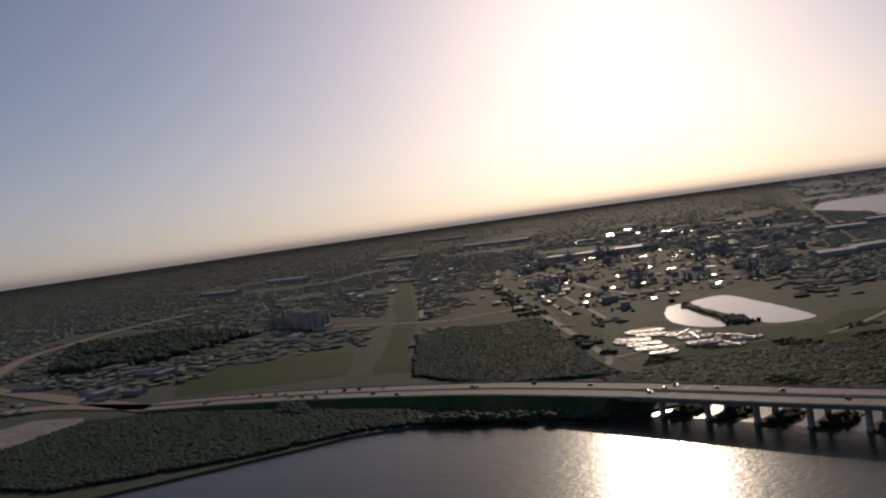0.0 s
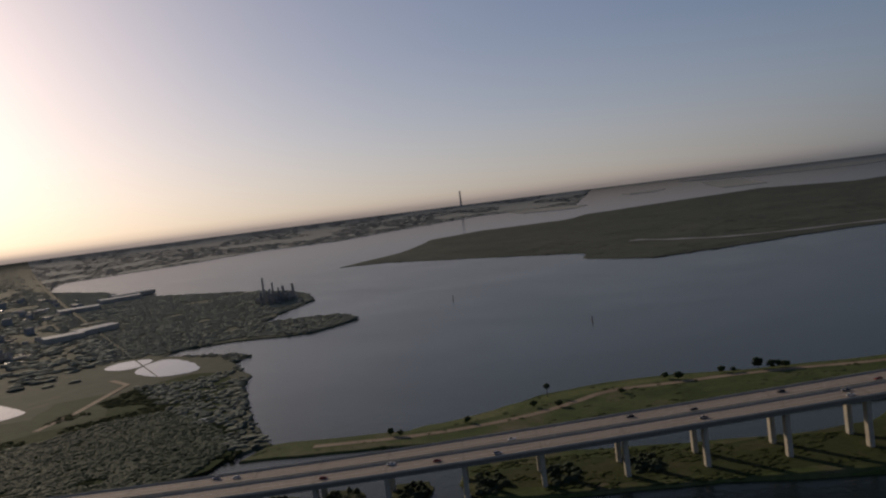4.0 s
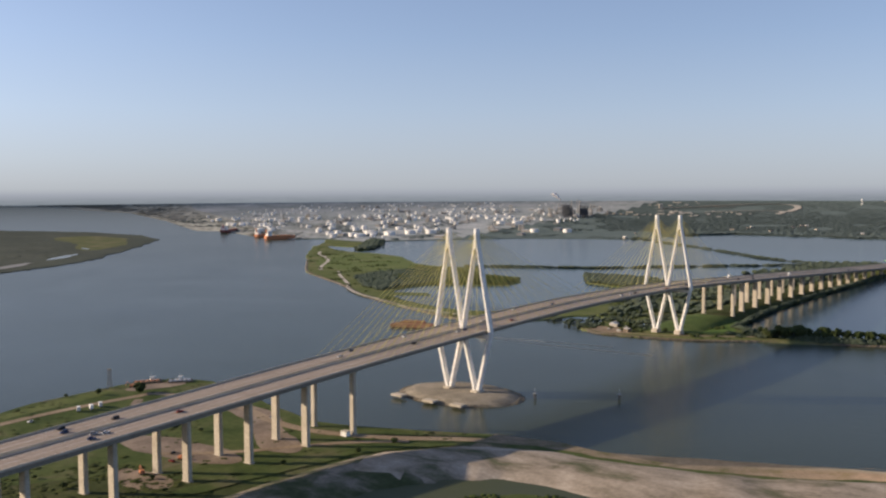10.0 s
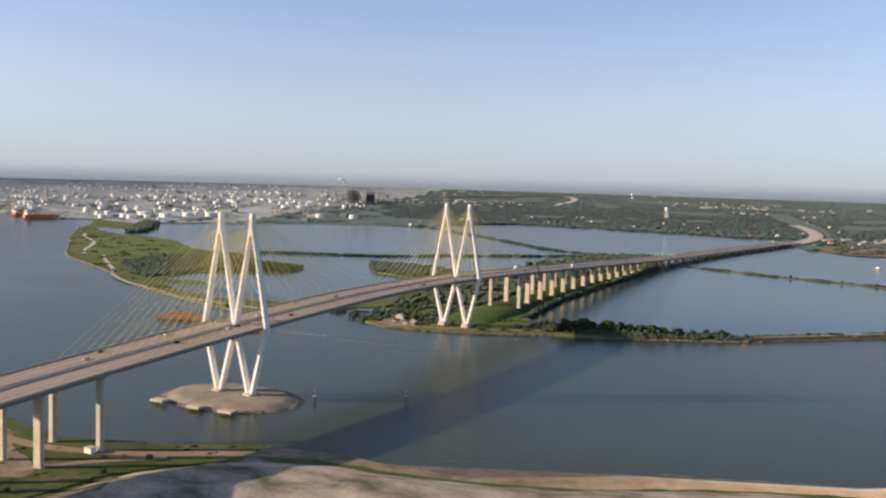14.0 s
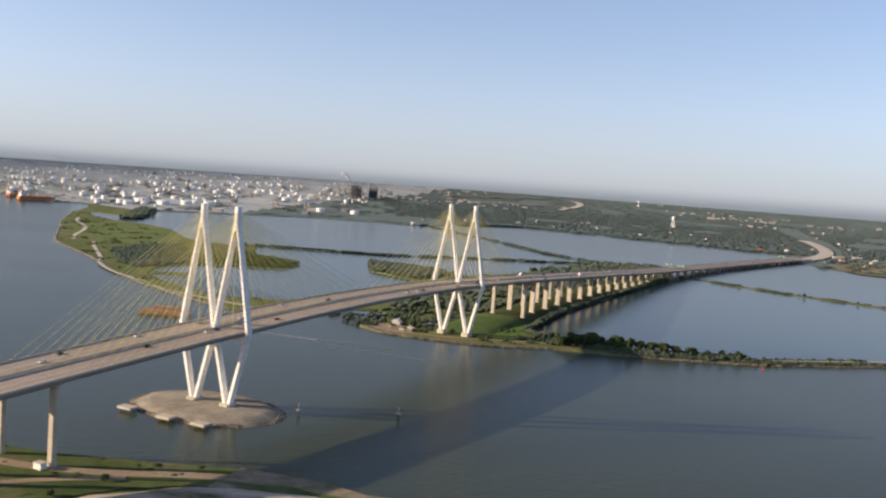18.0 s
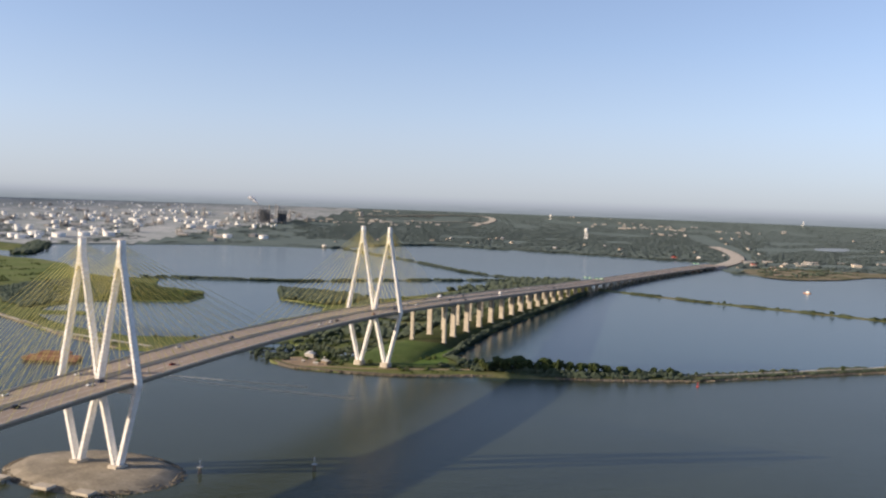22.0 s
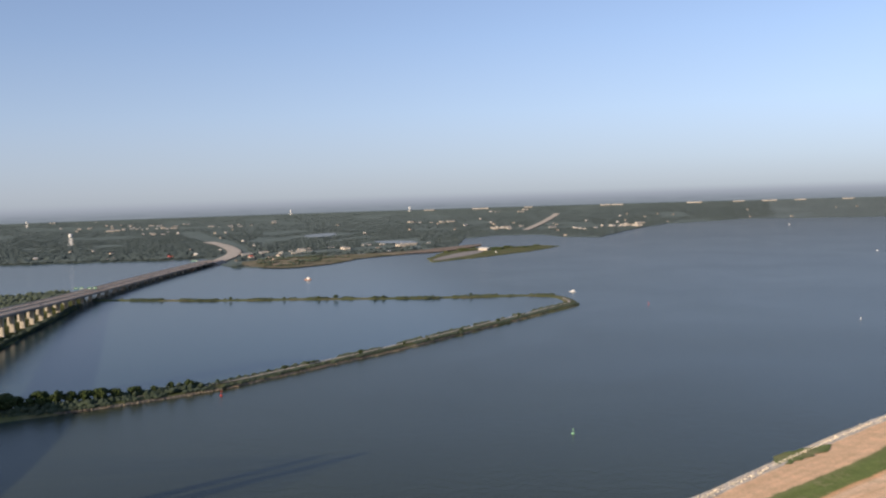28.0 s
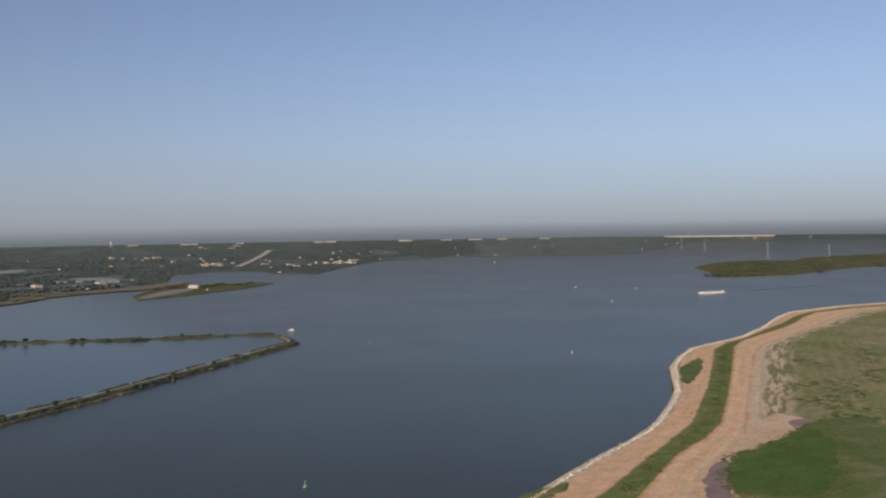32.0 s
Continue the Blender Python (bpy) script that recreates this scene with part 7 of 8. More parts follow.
for x, y, h in ((-557, -540, 7), (-414, -240, 6), (-321, -275, 6), (-956, -699, 7)):
    piling(x, y, h, 3, "dark timber channel marker standing in the water")
for x, y in ((-33, -41), (0, -43), (26, -42)):
    root = empty("mooring_dolphin", pose(x, y, 0))
    bm = bmesh.new()
    box_into(bm, -5.5, -3.6, 1.6, 5.5, 3.6, 3.2, 0, 0.15)
    part("platform", bm, M["concrete"], root)
    for a in (-3.5, 3.5):
        for b in (-2.2, 2.2):
            bm = bmesh.new()
            tube_into(bm, (a, b, -1.5), (a, b, 1.6), 0.4, n=8)
            part("pile", bm, M["timber"], root)
    tagged(root, "pale concrete mooring dolphin on timber piles beside the islet", "dolphin")
for x, y in ((55, 20), (110, 55)):
    root = empty("beacon", pose(x, y, 0))
    bm = bmesh.new()
    for a in range(3):
        tube_into(bm, (1.2 * math.cos(a * 2.1), 1.2 * math.sin(a * 2.1), -1.5), (0.5 * math.cos(a * 2.1), 0.5 * math.sin(a * 2.1), 4.0), 0.25, n=6)
    part("pile", bm, M["timber"], root)
    bm = bmesh.new()
    box_into(bm, -1.4, -1.4, 4.0, 1.4, 1.4, 4.3)
    part("platform", bm, M["steel"], root)
    bm = bmesh.new()
    tube_into(bm, (0, 0, 4.3), (0, 0, 7.5), 0.12, n=5)
    tube_into(bm, (0, 0, 7.2), (0, 0, 8.2), 0.35, 0.2, 6)
    part("light_mast", bm, M["white"], root)
    tagged(root, "small beacon on piles in the channel", "beacon")
root = empty("lattice_mast", pose(-248, -158, 1.2))
bm = bmesh.new()
for k in range(4):
    a = math.pi / 4 + k * math.pi / 2
    tube_into(bm, (2.2 * math.cos(a), 2.2 * math.sin(a), 0), (1.1 * math.cos(a), 1.1 * math.sin(a), 15), 0.14, n=5)
    for z in range(5):
        f0, f1 = 2.2 - 0.073 * z * 3, 2.2 - 0.073 * (z + 1) * 3
        b = a + math.pi / 2
        tube_into(bm, (f0 * math.cos(a), f0 * math.sin(a), z * 3), (f1 * math.cos(b), f1 * math.sin(b), z * 3 + 3), 0.08, n=4)
part("lattice", bm, M["timber"], root)
bm = bmesh.new()
box_into(bm, -1.4, -1.4, 15, 1.4, 1.4, 15.3)
part("platform", bm, M["timber"], root)
tagged(root, "dark lattice range mast on the shore", "mast")
root = empty("equipment_hut", pose(17, -154.5, 1.2))
bm = bmesh.new()
box_into(bm, -2.6, -2.0, 0, 2.6, 2.0, 3.2, 0, 0.06)
part("wall", bm, M["white"], root)
bm = bmesh.new()
box_into(bm, -2.9, -2.3, 3.2, 2.9, 2.3, 3.5, 0, 0.05)
part("roof", bm, M["concrete"], root)
tagged(root, "small pale equipment hut beside the last pier", "hut")
for x, y, rz in ((-25, -255, 20), (-18, -288, 70), (-234, -146, 120)):
    root = empty("excavator", pose(x, y, 1.3, 0, 0, rz))
    for a in (-1.1, 1.1):
        bm = bmesh.new()
        box_into(bm, a - 0.35, -2.0, 0, a + 0.35, 2.0, 0.9, 0, 0.2)
        part("track", bm, M["tyre"], root)
    bm = bmesh.new()
    box_into(bm, -1.4, -1.8, 0.9, 1.4, 1.4, 2.6, 0.1, 0.15)
    part("body", bm, M["orange"], root)
    bm = bmesh.new()
    tube_into(bm, (0.4, 1.2, 1.8), (0.4, 4.2, 4.4), 0.3, 0.25, 6)
    tube_into(bm, (0.4, 4.2, 4.4), (0.4, 6.4, 1.0), 0.25, 0.18, 6)
    part("arm", bm, M["orange"], root)
    tagged(root, "orange excavator parked on bare ground beside the bridge", "excavator")

# ------------------------------------------------------------------ buildings, tanks and plants
M["tank_white"] = plain("tank_white", (0.78, 0.77, 0.73), 0.5)
M["tank_grey"] = plain("tank_grey", (0.3, 0.3, 0.29), 0.8, spec=0.03)
M["plant_dark"] = plain("plant_dark", (0.11, 0.118, 0.128), 0.8, spec=0.02)
M["roof_metal"] = plain("roof_metal", (0.32, 0.32, 0.31), 0.7, spec=0.04)
M["roof_white"] = plain("roof_white", (0.62, 0.61, 0.58), 0.6)
M["roof_tile"] = surface("roof_tile", [(0.3, (0.16, 0.12, 0.10)), (0.7, (0.28, 0.22, 0.18))], 0.05, 0.6, random_ob=0.8)
M["wall_pale"] = surface("wall_pale", [(0.3, (0.34, 0.31, 0.27)), (0.7, (0.50, 0.46, 0.41))], 0.05, 0.6, random_ob=0.6)
M["plant_steel"] = surface("plant_steel", [(0.3, (0.24, 0.24, 0.24)), (0.7, (0.42, 0.41, 0.40))], 0.1, 0.8, rough=0.8, random_ob=0.6, spec=0.03)
M["red_roof"] = plain("red_roof", (0.48, 0.08, 0.05), 0.5)


def seat(x, y, rz=0.0, s=1.0, z=1.6):
    far = math.hypot(x - HUB[0], y - HUB[1])
    if far > 4770:
        x, y = HUB[0] + (x - HUB[0]) * 4770 / far, HUB[1] + (y - HUB[1]) * 4770 / far
    k = s * shrink(x, y)
    return Matrix.LocRotScale((x, y, z + rise(x, y)), Euler((0, 0, radians(rz))), (k, k, k))


def tank_meshes(d, h, mat):
    r = d / 2
    sh = bmesh.new()
    tube_into(sh, (0, 0, -0.5), (0, 0, h), r, r, 24)
    a = bpy.data.meshes.new("shell")
    sh.to_mesh(a)
    rf = bmesh.new()
    tube_into(rf, (0, 0, h), (0, 0, h + 0.35), r * 1.02, r * 1.02, 24)
    tube_into(rf, (0, 0, h + 0.35), (0, 0, h + d * 0.06), r * 0.98, r * 0.05, 24)
    b = bpy.data.meshes.new("roof")
    rf.to_mesh(b)
    st = bmesh.new()
    cols = []
    for k in range(13):
        u, z = 0.14 * k, h * k / 12
        cols.append([st.verts.new((q * math.cos(u), q * math.sin(u), z + dz)) for q, dz in ((r + 0.05, 0.0), (r + 1.1, 0.0), (r + 1.1, 0.5), (r + 0.05, 0.5))])
    for p, q in zip(cols, cols[1:]):
        for k in range(4):
            st.faces.new((p[k], p[(k + 1) % 4], q[(k + 1) % 4], q[k]))
    st.faces.new(cols[0][::-1])
    st.faces.new(cols[-1])
    c = bpy.data.meshes.new("stair")
    st.to_mesh(c)
    for m, q in ((a, mat), (b, mat), (c, M["steel"])):
        m.materials.append(q)
    for q in (sh, rf, st):
        q.free()
    return a, b, c


TANKS = [tank_meshes(22, 12, M["tank_white"]), tank_meshes(30, 11, M["tank_white"]), tank_meshes(16, 13, M["tank_white"]), tank_meshes(36, 12, M["tank_white"]), tank_meshes(18, 12, M["tank_grey"]), tank_meshes(9, 16, M["tank_white"])]


def tank(kind, x, y, label="white cylindrical storage tank in the refinery", s=1.0):
    root = empty("storage_tank", seat(x, y, rr.uniform(0, 360), s))
    for n, m in zip(("shell", "roof", "stair"), TANKS[kind]):
        share(n, m, root, Matrix())
    return tagged(root, label, "tank", "refinery tanks")


FRONT = [(-2451, 1807), (-2423, 1846), (-2278, 1834), (-2224, 2119), (-2121, 2027), (-2046, 2235), (-2024, 2273), (-1796, 1679), (-1693, 1591), (-1800, 1725), (-1683, 1672), (-1875, 1891), (-1923, 1757), (-1999, 2324), (-1953, 2449), (-1914, 2653), (-1862, 2685), (-1804, 2767)]
ROW = [(-1707, 1779), (-1628, 1786), (-1606, 1869), (-1563, 1925), (-1644, 2459), (-1593, 2489)]
MID = [(-2688, 1946), (-2688, 2027), (-2545, 2051), (-2493, 2053), (-2470, 2140), (-2469, 2198), (-2436, 2221), (-2470, 2305), (-2449, 2417), (-2299, 2316), (-2338, 2459), (-2288, 2493), (-2127, 2421), (-2058, 2440), (-2024, 2497), (-1946, 2547), (-2200, 3048), (-2169, 3069), (-2119, 3036), (-2103, 3079), (-2051, 3092), (-2013, 3116)]
for x, y in FRONT:
    tank(rr.choice((0, 0, 1)), x, y, s=1.0)
for x, y in ROW:
    tank(3, x, y)
for x, y in MID:
    tank(rr.choice((0, 1)), x, y, s=1.0)
tank(1, -1306, 2166, "white storage tank alone on open ground")
tank(1, -1209, 2220, "white storage tank alone on open ground")
refinery_sheds, far_tanks = [], []
done = 0
while done < 280:
    x, y = rr.uniform(-2950, -1250), rr.uniform(1650, 3700)
    a = math.degrees(math.atan2(y - HUB[1], x - HUB[0])) % 360
    r = math.hypot(x - HUB[0], y - HUB[1])
    if not (120 < a < 142) or r < shore_at(a) + 90 or r > 4740 or noise.noise(Vector((x / 160, y / 160, 4.4))) < -0.1:
        continue
    if (a < 127.5 and r < 3650) or (a < 131 and r < 3250):
        continue
    if r > 4000:
        far_tanks.append((rr.choice((0, 2, 5, 1)), x, y, rr.uniform(0.5, 0.95)))
    else:
        tank(rr.choice((0, 0, 2, 2, 0, 5, 1)), x, y, s=rr.uniform(0.5, 0.95))
    done += 1

# the tanks furthest back, joined
bm = bmesh.new()
for kd, x, y, sc in far_tanks:
    d, h = ((22, 12), (30, 11), (16, 13), 0, 0, (9, 16))[kd]
    k = shrink(x, y) * sc
    z = 1.6 + rise(x, y)
    tube_into(bm, (x, y, z - 0.5), (x, y, z + h * k), d / 2 * k, d / 2 * k, 12)
    tube_into(bm, (x, y, z + h * k + 0.02), (x, y, z + (h + d * 0.06) * k), d / 2 * k, 0.3, 12)
me = bpy.data.meshes.new("far_tanks")
bm.to_mesh(me)
bm.free()
me.materials.append(M["tank_white"])
tagged(new("far_tanks", me), "white storage tanks at the back of the refinery", "tanks", kind="stuff")

for k in range(45):
    x, y = rr.uniform(-2950, -1250), rr.uniform(1650, 3500)
    a = math.degrees(math.atan2(y - HUB[1], x - HUB[0])) % 360
    r = math.hypot(x - HUB[0], y - HUB[1])
    if 118 < a < 143 and shore_at(a) + 60 < r < 4700:
        refinery_sheds.append((x, y))

# process units: columns, frames and stacks
def column_mesh(r, h, seed):
    q = random.Random(seed)
    bm = bmesh.new()
    tube_into(bm, (0, 0, -0.5), (0, 0, h), r, r * 0.9, 10)
    for k in range(1, 5):
        z = h * k / 5
        tube_into(bm, (0, 0, z), (0, 0, z + 0.4), r * 1.7, r * 1.7, 8)
    tube_into(bm, (r * 1.3, 0, 0), (r * 1.3, 0, h * 0.95), r * 0.15, n=5)
    m = bpy.data.meshes.new("column")
    bm.to_mesh(m)
    bm.free()
    m.materials.append(M["plant_steel"])
    return m


def rack_mesh(L, W, H, seed):
    q = random.Random(seed)
    bm = bmesh.new()
    n = int(L / 6)
    for i in range(n + 1):
        for x in (-W / 2, W / 2):
            box_into(bm, x - 0.3, -L / 2 + 6 * i - 0.3, -0.5, x + 0.3, -L / 2 + 6 * i + 0.3, H)
    for z in (H * 0.45, H * 0.75, H):
        for k in range(4):
            x = -W / 2 + W * (k + 0.5) / 4
            tube_into(bm, (x, -L / 2, z), (x, L / 2, z), q.uniform(0.25, 0.6), n=6)
        for x in (-W / 2, W / 2):
            box_into(bm, x - 0.3, -L / 2, z - 0.6, x + 0.3, L / 2, z - 0.2)
    for k in range(5):
        y = q.uniform(-L / 2, L / 2)
        tube_into(bm, (q.uniform(-W, W), y, -0.5), (q.uniform(-W, W) * 0.2, y, H * q.uniform(1.0, 1.6)), q.uniform(0.6, 1.4), n=8)
    m = bpy.data.meshes.new("pipe_rack")
    bm.to_mesh(m)
    bm.free()
    m.materials.append(M["plant_steel"])
    return m


COLS = [column_mesh(1.6, 38, 1), column_mesh(2.4, 52, 2), column_mesh(1.2, 28, 3), column_mesh(3.2, 34, 4)]
RACKS = [rack_mesh(42, 12, 12, 1), rack_mesh(30, 16, 18, 2), rack_mesh(60, 10, 10, 3)]


def unit(x, y, label, rz=None, tall=1.0, n=4):
    rz = rr.uniform(0, 90) if rz is None else rz
    root = empty("process_unit", seat(x, y, rz))
    share("pipe_rack", RACKS[rr.randrange(3)], root, Matrix())
    for k in range(n):
        share("column", COLS[rr.randrange(4)], root, Matrix.LocRotScale((rr.uniform(-16, 16), rr.uniform(-22, 22), 0), None, (1, 1, tall * rr.uniform(0.6, 1.1))))
    return tagged(root, label, "process plant", "process units")


for x, y, tl, n in ((-1643, 3002, 1.5, 6), (-1712, 3171, 1.6, 6), (-1694, 2903, 1.0, 5), (-1654, 3270, 1.0, 4), (-1600, 3080, 1.2, 5), (-1560, 2950, 1.0, 4), (-1750, 3050, 1.1, 5)):
    unit(x, y, "dark refinery process unit of tall columns and pipe racks", tall=tl, n=n)
for k in range(34):
    x, y = rr.uniform(-2700, -1350), rr.uniform(2000, 3650)
    a = math.degrees(math.atan2(y - HUB[1], x - HUB[0])) % 360
    r = math.hypot(x - HUB[0], y - HUB[1])
    if r < shore_at(a) + 150 or r > 4740 or a < 116:
        continue
    unit(x, y, "refinery process unit of columns and pipe racks", tall=rr.uniform(0.45, 0.8))


def drum_block(x, y, rz):
    """Tall dark frame with drums inside, as a coker stands in a refinery."""
    root = empty("coker_block", seat(x, y, rz))
    bm = bmesh.new()
    for i in range(4):
        for j in range(3):
            box_into(bm, -18 + 12 * i - 1.2, -12 + 12 * j - 1.2, -0.5, -18 + 12 * i + 1.2, -12 + 12 * j + 1.2, 62)
    part("frame", bm, M["plant_dark"], root)
    for z in (14, 26, 38, 50, 61):
        bm = bmesh.new()
        box_into(bm, -20, -14, z, 20, 14, z + 1.2)
        part("platform", bm, M["plant_dark"], root)
    for i in range(3):
        bm = bmesh.new()
        tube_into(bm, (-12 + 12 * i, 0, 15), (-12 + 12 * i, 0, 48), 4.2, n=12)
        part("drum", bm, M["plant_dark"], root)
    bm = bmesh.new()
    tube_into(bm, (-14, 0, 62), (-14, 0, 82), 1.2, 0.6, 6)
    tube_into(bm, (8, 4, 62), (8, 4, 76), 1.0, 0.6, 6)
    part("derrick", bm, M["plant_dark"], root)
    return tagged(root, "tall dark coker frame with drums in the refinery", "process plant", "process units")


drum_block(-1600, 2890, 20)
drum_block(-1545, 2925, 20)
drum_block(-1655, 2960, 60)


def stack(x, y, h, r, label, mat):
    root = empty("chimney_stack", seat(x, y))
    bm = bmesh.new()
    tube_into(bm, (0, 0, -0.5), (0, 0, h), r, r * 0.7, 12)
    part("shaft", bm, mat, root)
    bm = bmesh.new()
    tube_into(bm, (0, 0, h * 0.97), (0, 0, h), r * 0.85, r * 0.85, 12)
    part("rim", bm, M["steel"], root)
    return tagged(root, label, "chimney")


M["stack"] = plain("stack_grey", (0.30, 0.28, 0.27), 0.8)
stack(-1297, -1060, 46, 2.6, "grey power-station chimney on the point", M["stack"])
stack(-1310, -1045, 34, 2.2, "grey power-station chimney on the point", M["stack"])
stack(-4390, -640, 150, 9, "tall far chimney on the hazy horizon", M["stack"])
stack(-1999, 3497, 34, 2.5, "refinery chimney with white steam", M["stack"])
for k, (x, y) in enumerate(((-1265, -1040), (-1245, -1020), (-1275, -1015), (-1300, -1020), (-1230, -1035))):
    unit(x, y, "power-station boiler house frame of dark steel", 20 * k, 0.5, 3)


def plume(x, y, z, dx, dz, n, w, label):
    rows = []
    s = shrink(x, y)
    for k in range(n):
        u = k / n
        for j in range(5):
            rows.append((x + dx * u * s + rng.normal() * w * (0.3 + u) * s, y + rng.normal() * w * 0.4 * s, rise(x, y) + (z + dz * u + rng.normal() * w * 0.4 * (0.3 + u)) * s, w * (0.35 + 0.7 * u) * s, w * (0.3 + 0.5 * u) * s))
    ob = new("steam_plume", clump_mesh("steam_plume", rows, M["steam"], BALL2, 0.25))
    tagged(ob, label, "steam", kind="stuff")


m, t, b = nodes_of("steam")
b.inputs["Base Color"].default_value = (0.85, 0.85, 0.85, 1)
b.inputs["Roughness"].default_value = 1.0
b.inputs["Subsurface Weight"].default_value = 0.0
b.inputs["Alpha"].default_value = 0.5
M["steam"] = m
plume(-1999, 3497, 36, -75, 50, 26, 9.5, "white steam drifting from a refinery chimney")


# sheds, houses and larger buildings
def shed_meshes(L, W, H, pitch, roof_mat, wall_mat):
    bm = bmesh.new()
    box_into(bm, -W / 2, -L / 2, -0.6, W / 2, L / 2, H)
    for k in range(max(1, int(L / 14))):
        y = -L / 2 + 7 + 14 * k
        box_into(bm, W / 2 - 0.1, y - 2, -0.6, W / 2 + 0.12, y + 2, H * 0.7)
    a = bpy.data.meshes.new("wall")
    bm.to_mesh(a)
    bm.free()
    e = 0.5
    vs = [(-W / 2 - e, -L / 2 - e, H), (W / 2 + e, -L / 2 - e, H), (W / 2 + e, L / 2 + e, H), (-W / 2 - e, L / 2 + e, H), (0, -L / 2 - e, H + pitch), (0, L / 2 + e, H + pitch)]
    b = bpy.data.meshes.new("roof")
    b.from_pydata(vs, [], [(0, 4, 5, 3), (1, 2, 5, 4), (0, 1, 4), (3, 5, 2), (0, 3, 2, 1)])
    b.update()
    a.materials.append(wall_mat)
    b.materials.append(roof_mat)
    return a, b


M["roof_dark"] = plain("roof_dark", (0.17, 0.17, 0.165), 0.7, spec=0.05)
SHEDS = [shed_meshes(60, 26, 8, 1.6, M["roof_metal"], M["wall_pale"]), shed_meshes(36, 18, 7, 1.4, M["roof_metal"], M["plant_steel"]), shed_meshes(110, 40, 9, 2.0, M["roof_white"], M["wall_pale"]), shed_meshes(24, 14, 6, 1.2, M["roof_white"], M["wall_pale"]), shed_meshes(46, 20, 6, 0.9, M["roof_dark"], M["plant_steel"]), shed_meshes(28, 13, 5, 0.8, M["roof_dark"], M["plant_steel"])]
M["roof_bare"] = plain("roof_bare", (0.42, 0.43, 0.44), 0.3, 0.85, 0.15, 0.5)
SHEDS.append(shed_meshes(30, 12, 5, 0.6, M["roof_bare"], M["plant_steel"]))
HOUSES = [shed_meshes(15, 10, 4.2, 2.6, M["roof_tile"], M["wall_pale"]), shed_meshes(18, 9, 3.6, 2.4, M["roof_tile"], M["wall_pale"]), shed_meshes(13, 11, 5.5, 2.8, M["roof_white"], M["wall_pale"])]


def building(name, kit, x, y, rz, label, cat, group="", s=1.0, sx=1.0):
    root = empty(name, seat(x, y, rz, s) @ Matrix.Diagonal((1, sx, 1, 1)))
    share("wall", kit[0], root, Matrix())
    share("roof", kit[1], root, Matrix())
    return tagged(root, label, cat, group)


for x, y, rz, sx in ((-1480, -2140, 33, 2.2), (-1916, -1523, 40, 1.0), (-1803, -1516, 35, 0.9), (-1617, -1545, 30, 0.8), (-1116, -1323, 60, 0.7), (-1048, -1352, 40, 0.6), (-2200, -3070, 20, 2.6), (-2506, -3608, 25, 2.0), (-1860, -3260, 20, 1.6), (-1365, -3284, 10, 1.6), (-1098, -3286, 10, 1.4)):
    building("warehouse", SHEDS[2], x, y, rz, "long low warehouse with a pale metal roof", "warehouse", "warehouses", 1.0, sx)
for x, y in refinery_sheds:
    building("plant_shed", SHEDS[rr.choice((1, 3, 3))], x, y, rr.choice((20, 110)), "pale metal shed in the refinery", "shed", "plant sheds", rr.uniform(0.7, 1.3))
yard = [(-595, -1640), (-470, -1340), (-650, -1390), (-760, -1270), (-1100, -1400), (-1500, -1800), (-1450, -2300), (-1000, -2050)]
for x, y in scatter(yard, 150, -0.4, 90, 2.0):
    building("plant_shed", SHEDS[rr.choice((4, 5, 5, 1, -1, -1))], x, y, rr.choice((42, 132)), "metal-roofed shed in the chemical plant", "shed", "plant sheds", rr.uniform(0.3, 0.62))
for x, y in scatter(yard, 45, -0.6, 90, 5.0):
    tank(4, x, y, "grey storage tank in the chemical plant", rr.uniform(0.4, 0.8))
for x, y in scatter(yard, 26, -0.6, 90, 7.0):
    unit(x, y, "chemical plant unit of columns and pipe racks", tall=rr.uniform(0.12, 0.34))
for x, y in scatter([(-480, -1760), (-535, -1640), (-687, -1784), (-1250, -2330), (-1180, -2440), (-646, -1915)], 20, -0.9, 90, 9.0):
    building("plant_shed", SHEDS[rr.choice((4, 5, 5, 1))], x, y, rr.choice((42, 132)), "metal-roofed shed in the gravel yard", "shed", "plant sheds", rr.uniform(0.4, 0.7))
for x, y, tl, n in ((-442, -2117, 0.9, 4), (-438, -2062, 0.8, 3), (-444, -2011, 0.7, 4), (-474, -2172, 0.8, 3)):
    unit(x, y, "tall grey process tower block of a small plant", 40, tl, n)
for x, y in ((-430, -2040), (-455, -2090), (-420, -2000)):
    root = empty("silo_block", seat(x, y, 35))
    for k in range(3):
        bm = bmesh.new()
        tube_into(bm, (0, -11 + 11 * k, -0.5), (0, -11 + 11 * k, 26), 5, 5, 14)
        part("silo", bm, M["concrete"], root)
    bm = bmesh.new()
    box_into(bm, -4, -15, 26, 4, 15, 30, 0, 0.2)
    part("headhouse", bm, M["concrete"], root)
    tagged(root, "concrete silo block with a headhouse", "silo")
for x, y in scatter([(-160, -1950), (-260, -1770), (-430, -1900), (-540, -2240), (-400, -2280)], 16, -0.9, 90, 3.0):
    building("plant_shed", SHEDS[rr.choice((4, 5, 5, 1))], x, y, rr.choice((35, 125)), "metal-roofed shed in a works yard", "shed", "plant sheds", rr.uniform(0.6, 1.0))
for x, y in scatter([(60, -2060), (-60, -2110), (-166, -1985), (-10, -1770), (90, -1800)], 14, -0.9, 90, 3.0):
    building("plant_shed", SHEDS[rr.choice((4, 5, 5, 1))], x, y, rr.choice((20, 110)), "metal-roofed shed beside the highway", "shed", "plant sheds", rr.uniform(0.6, 1.0))

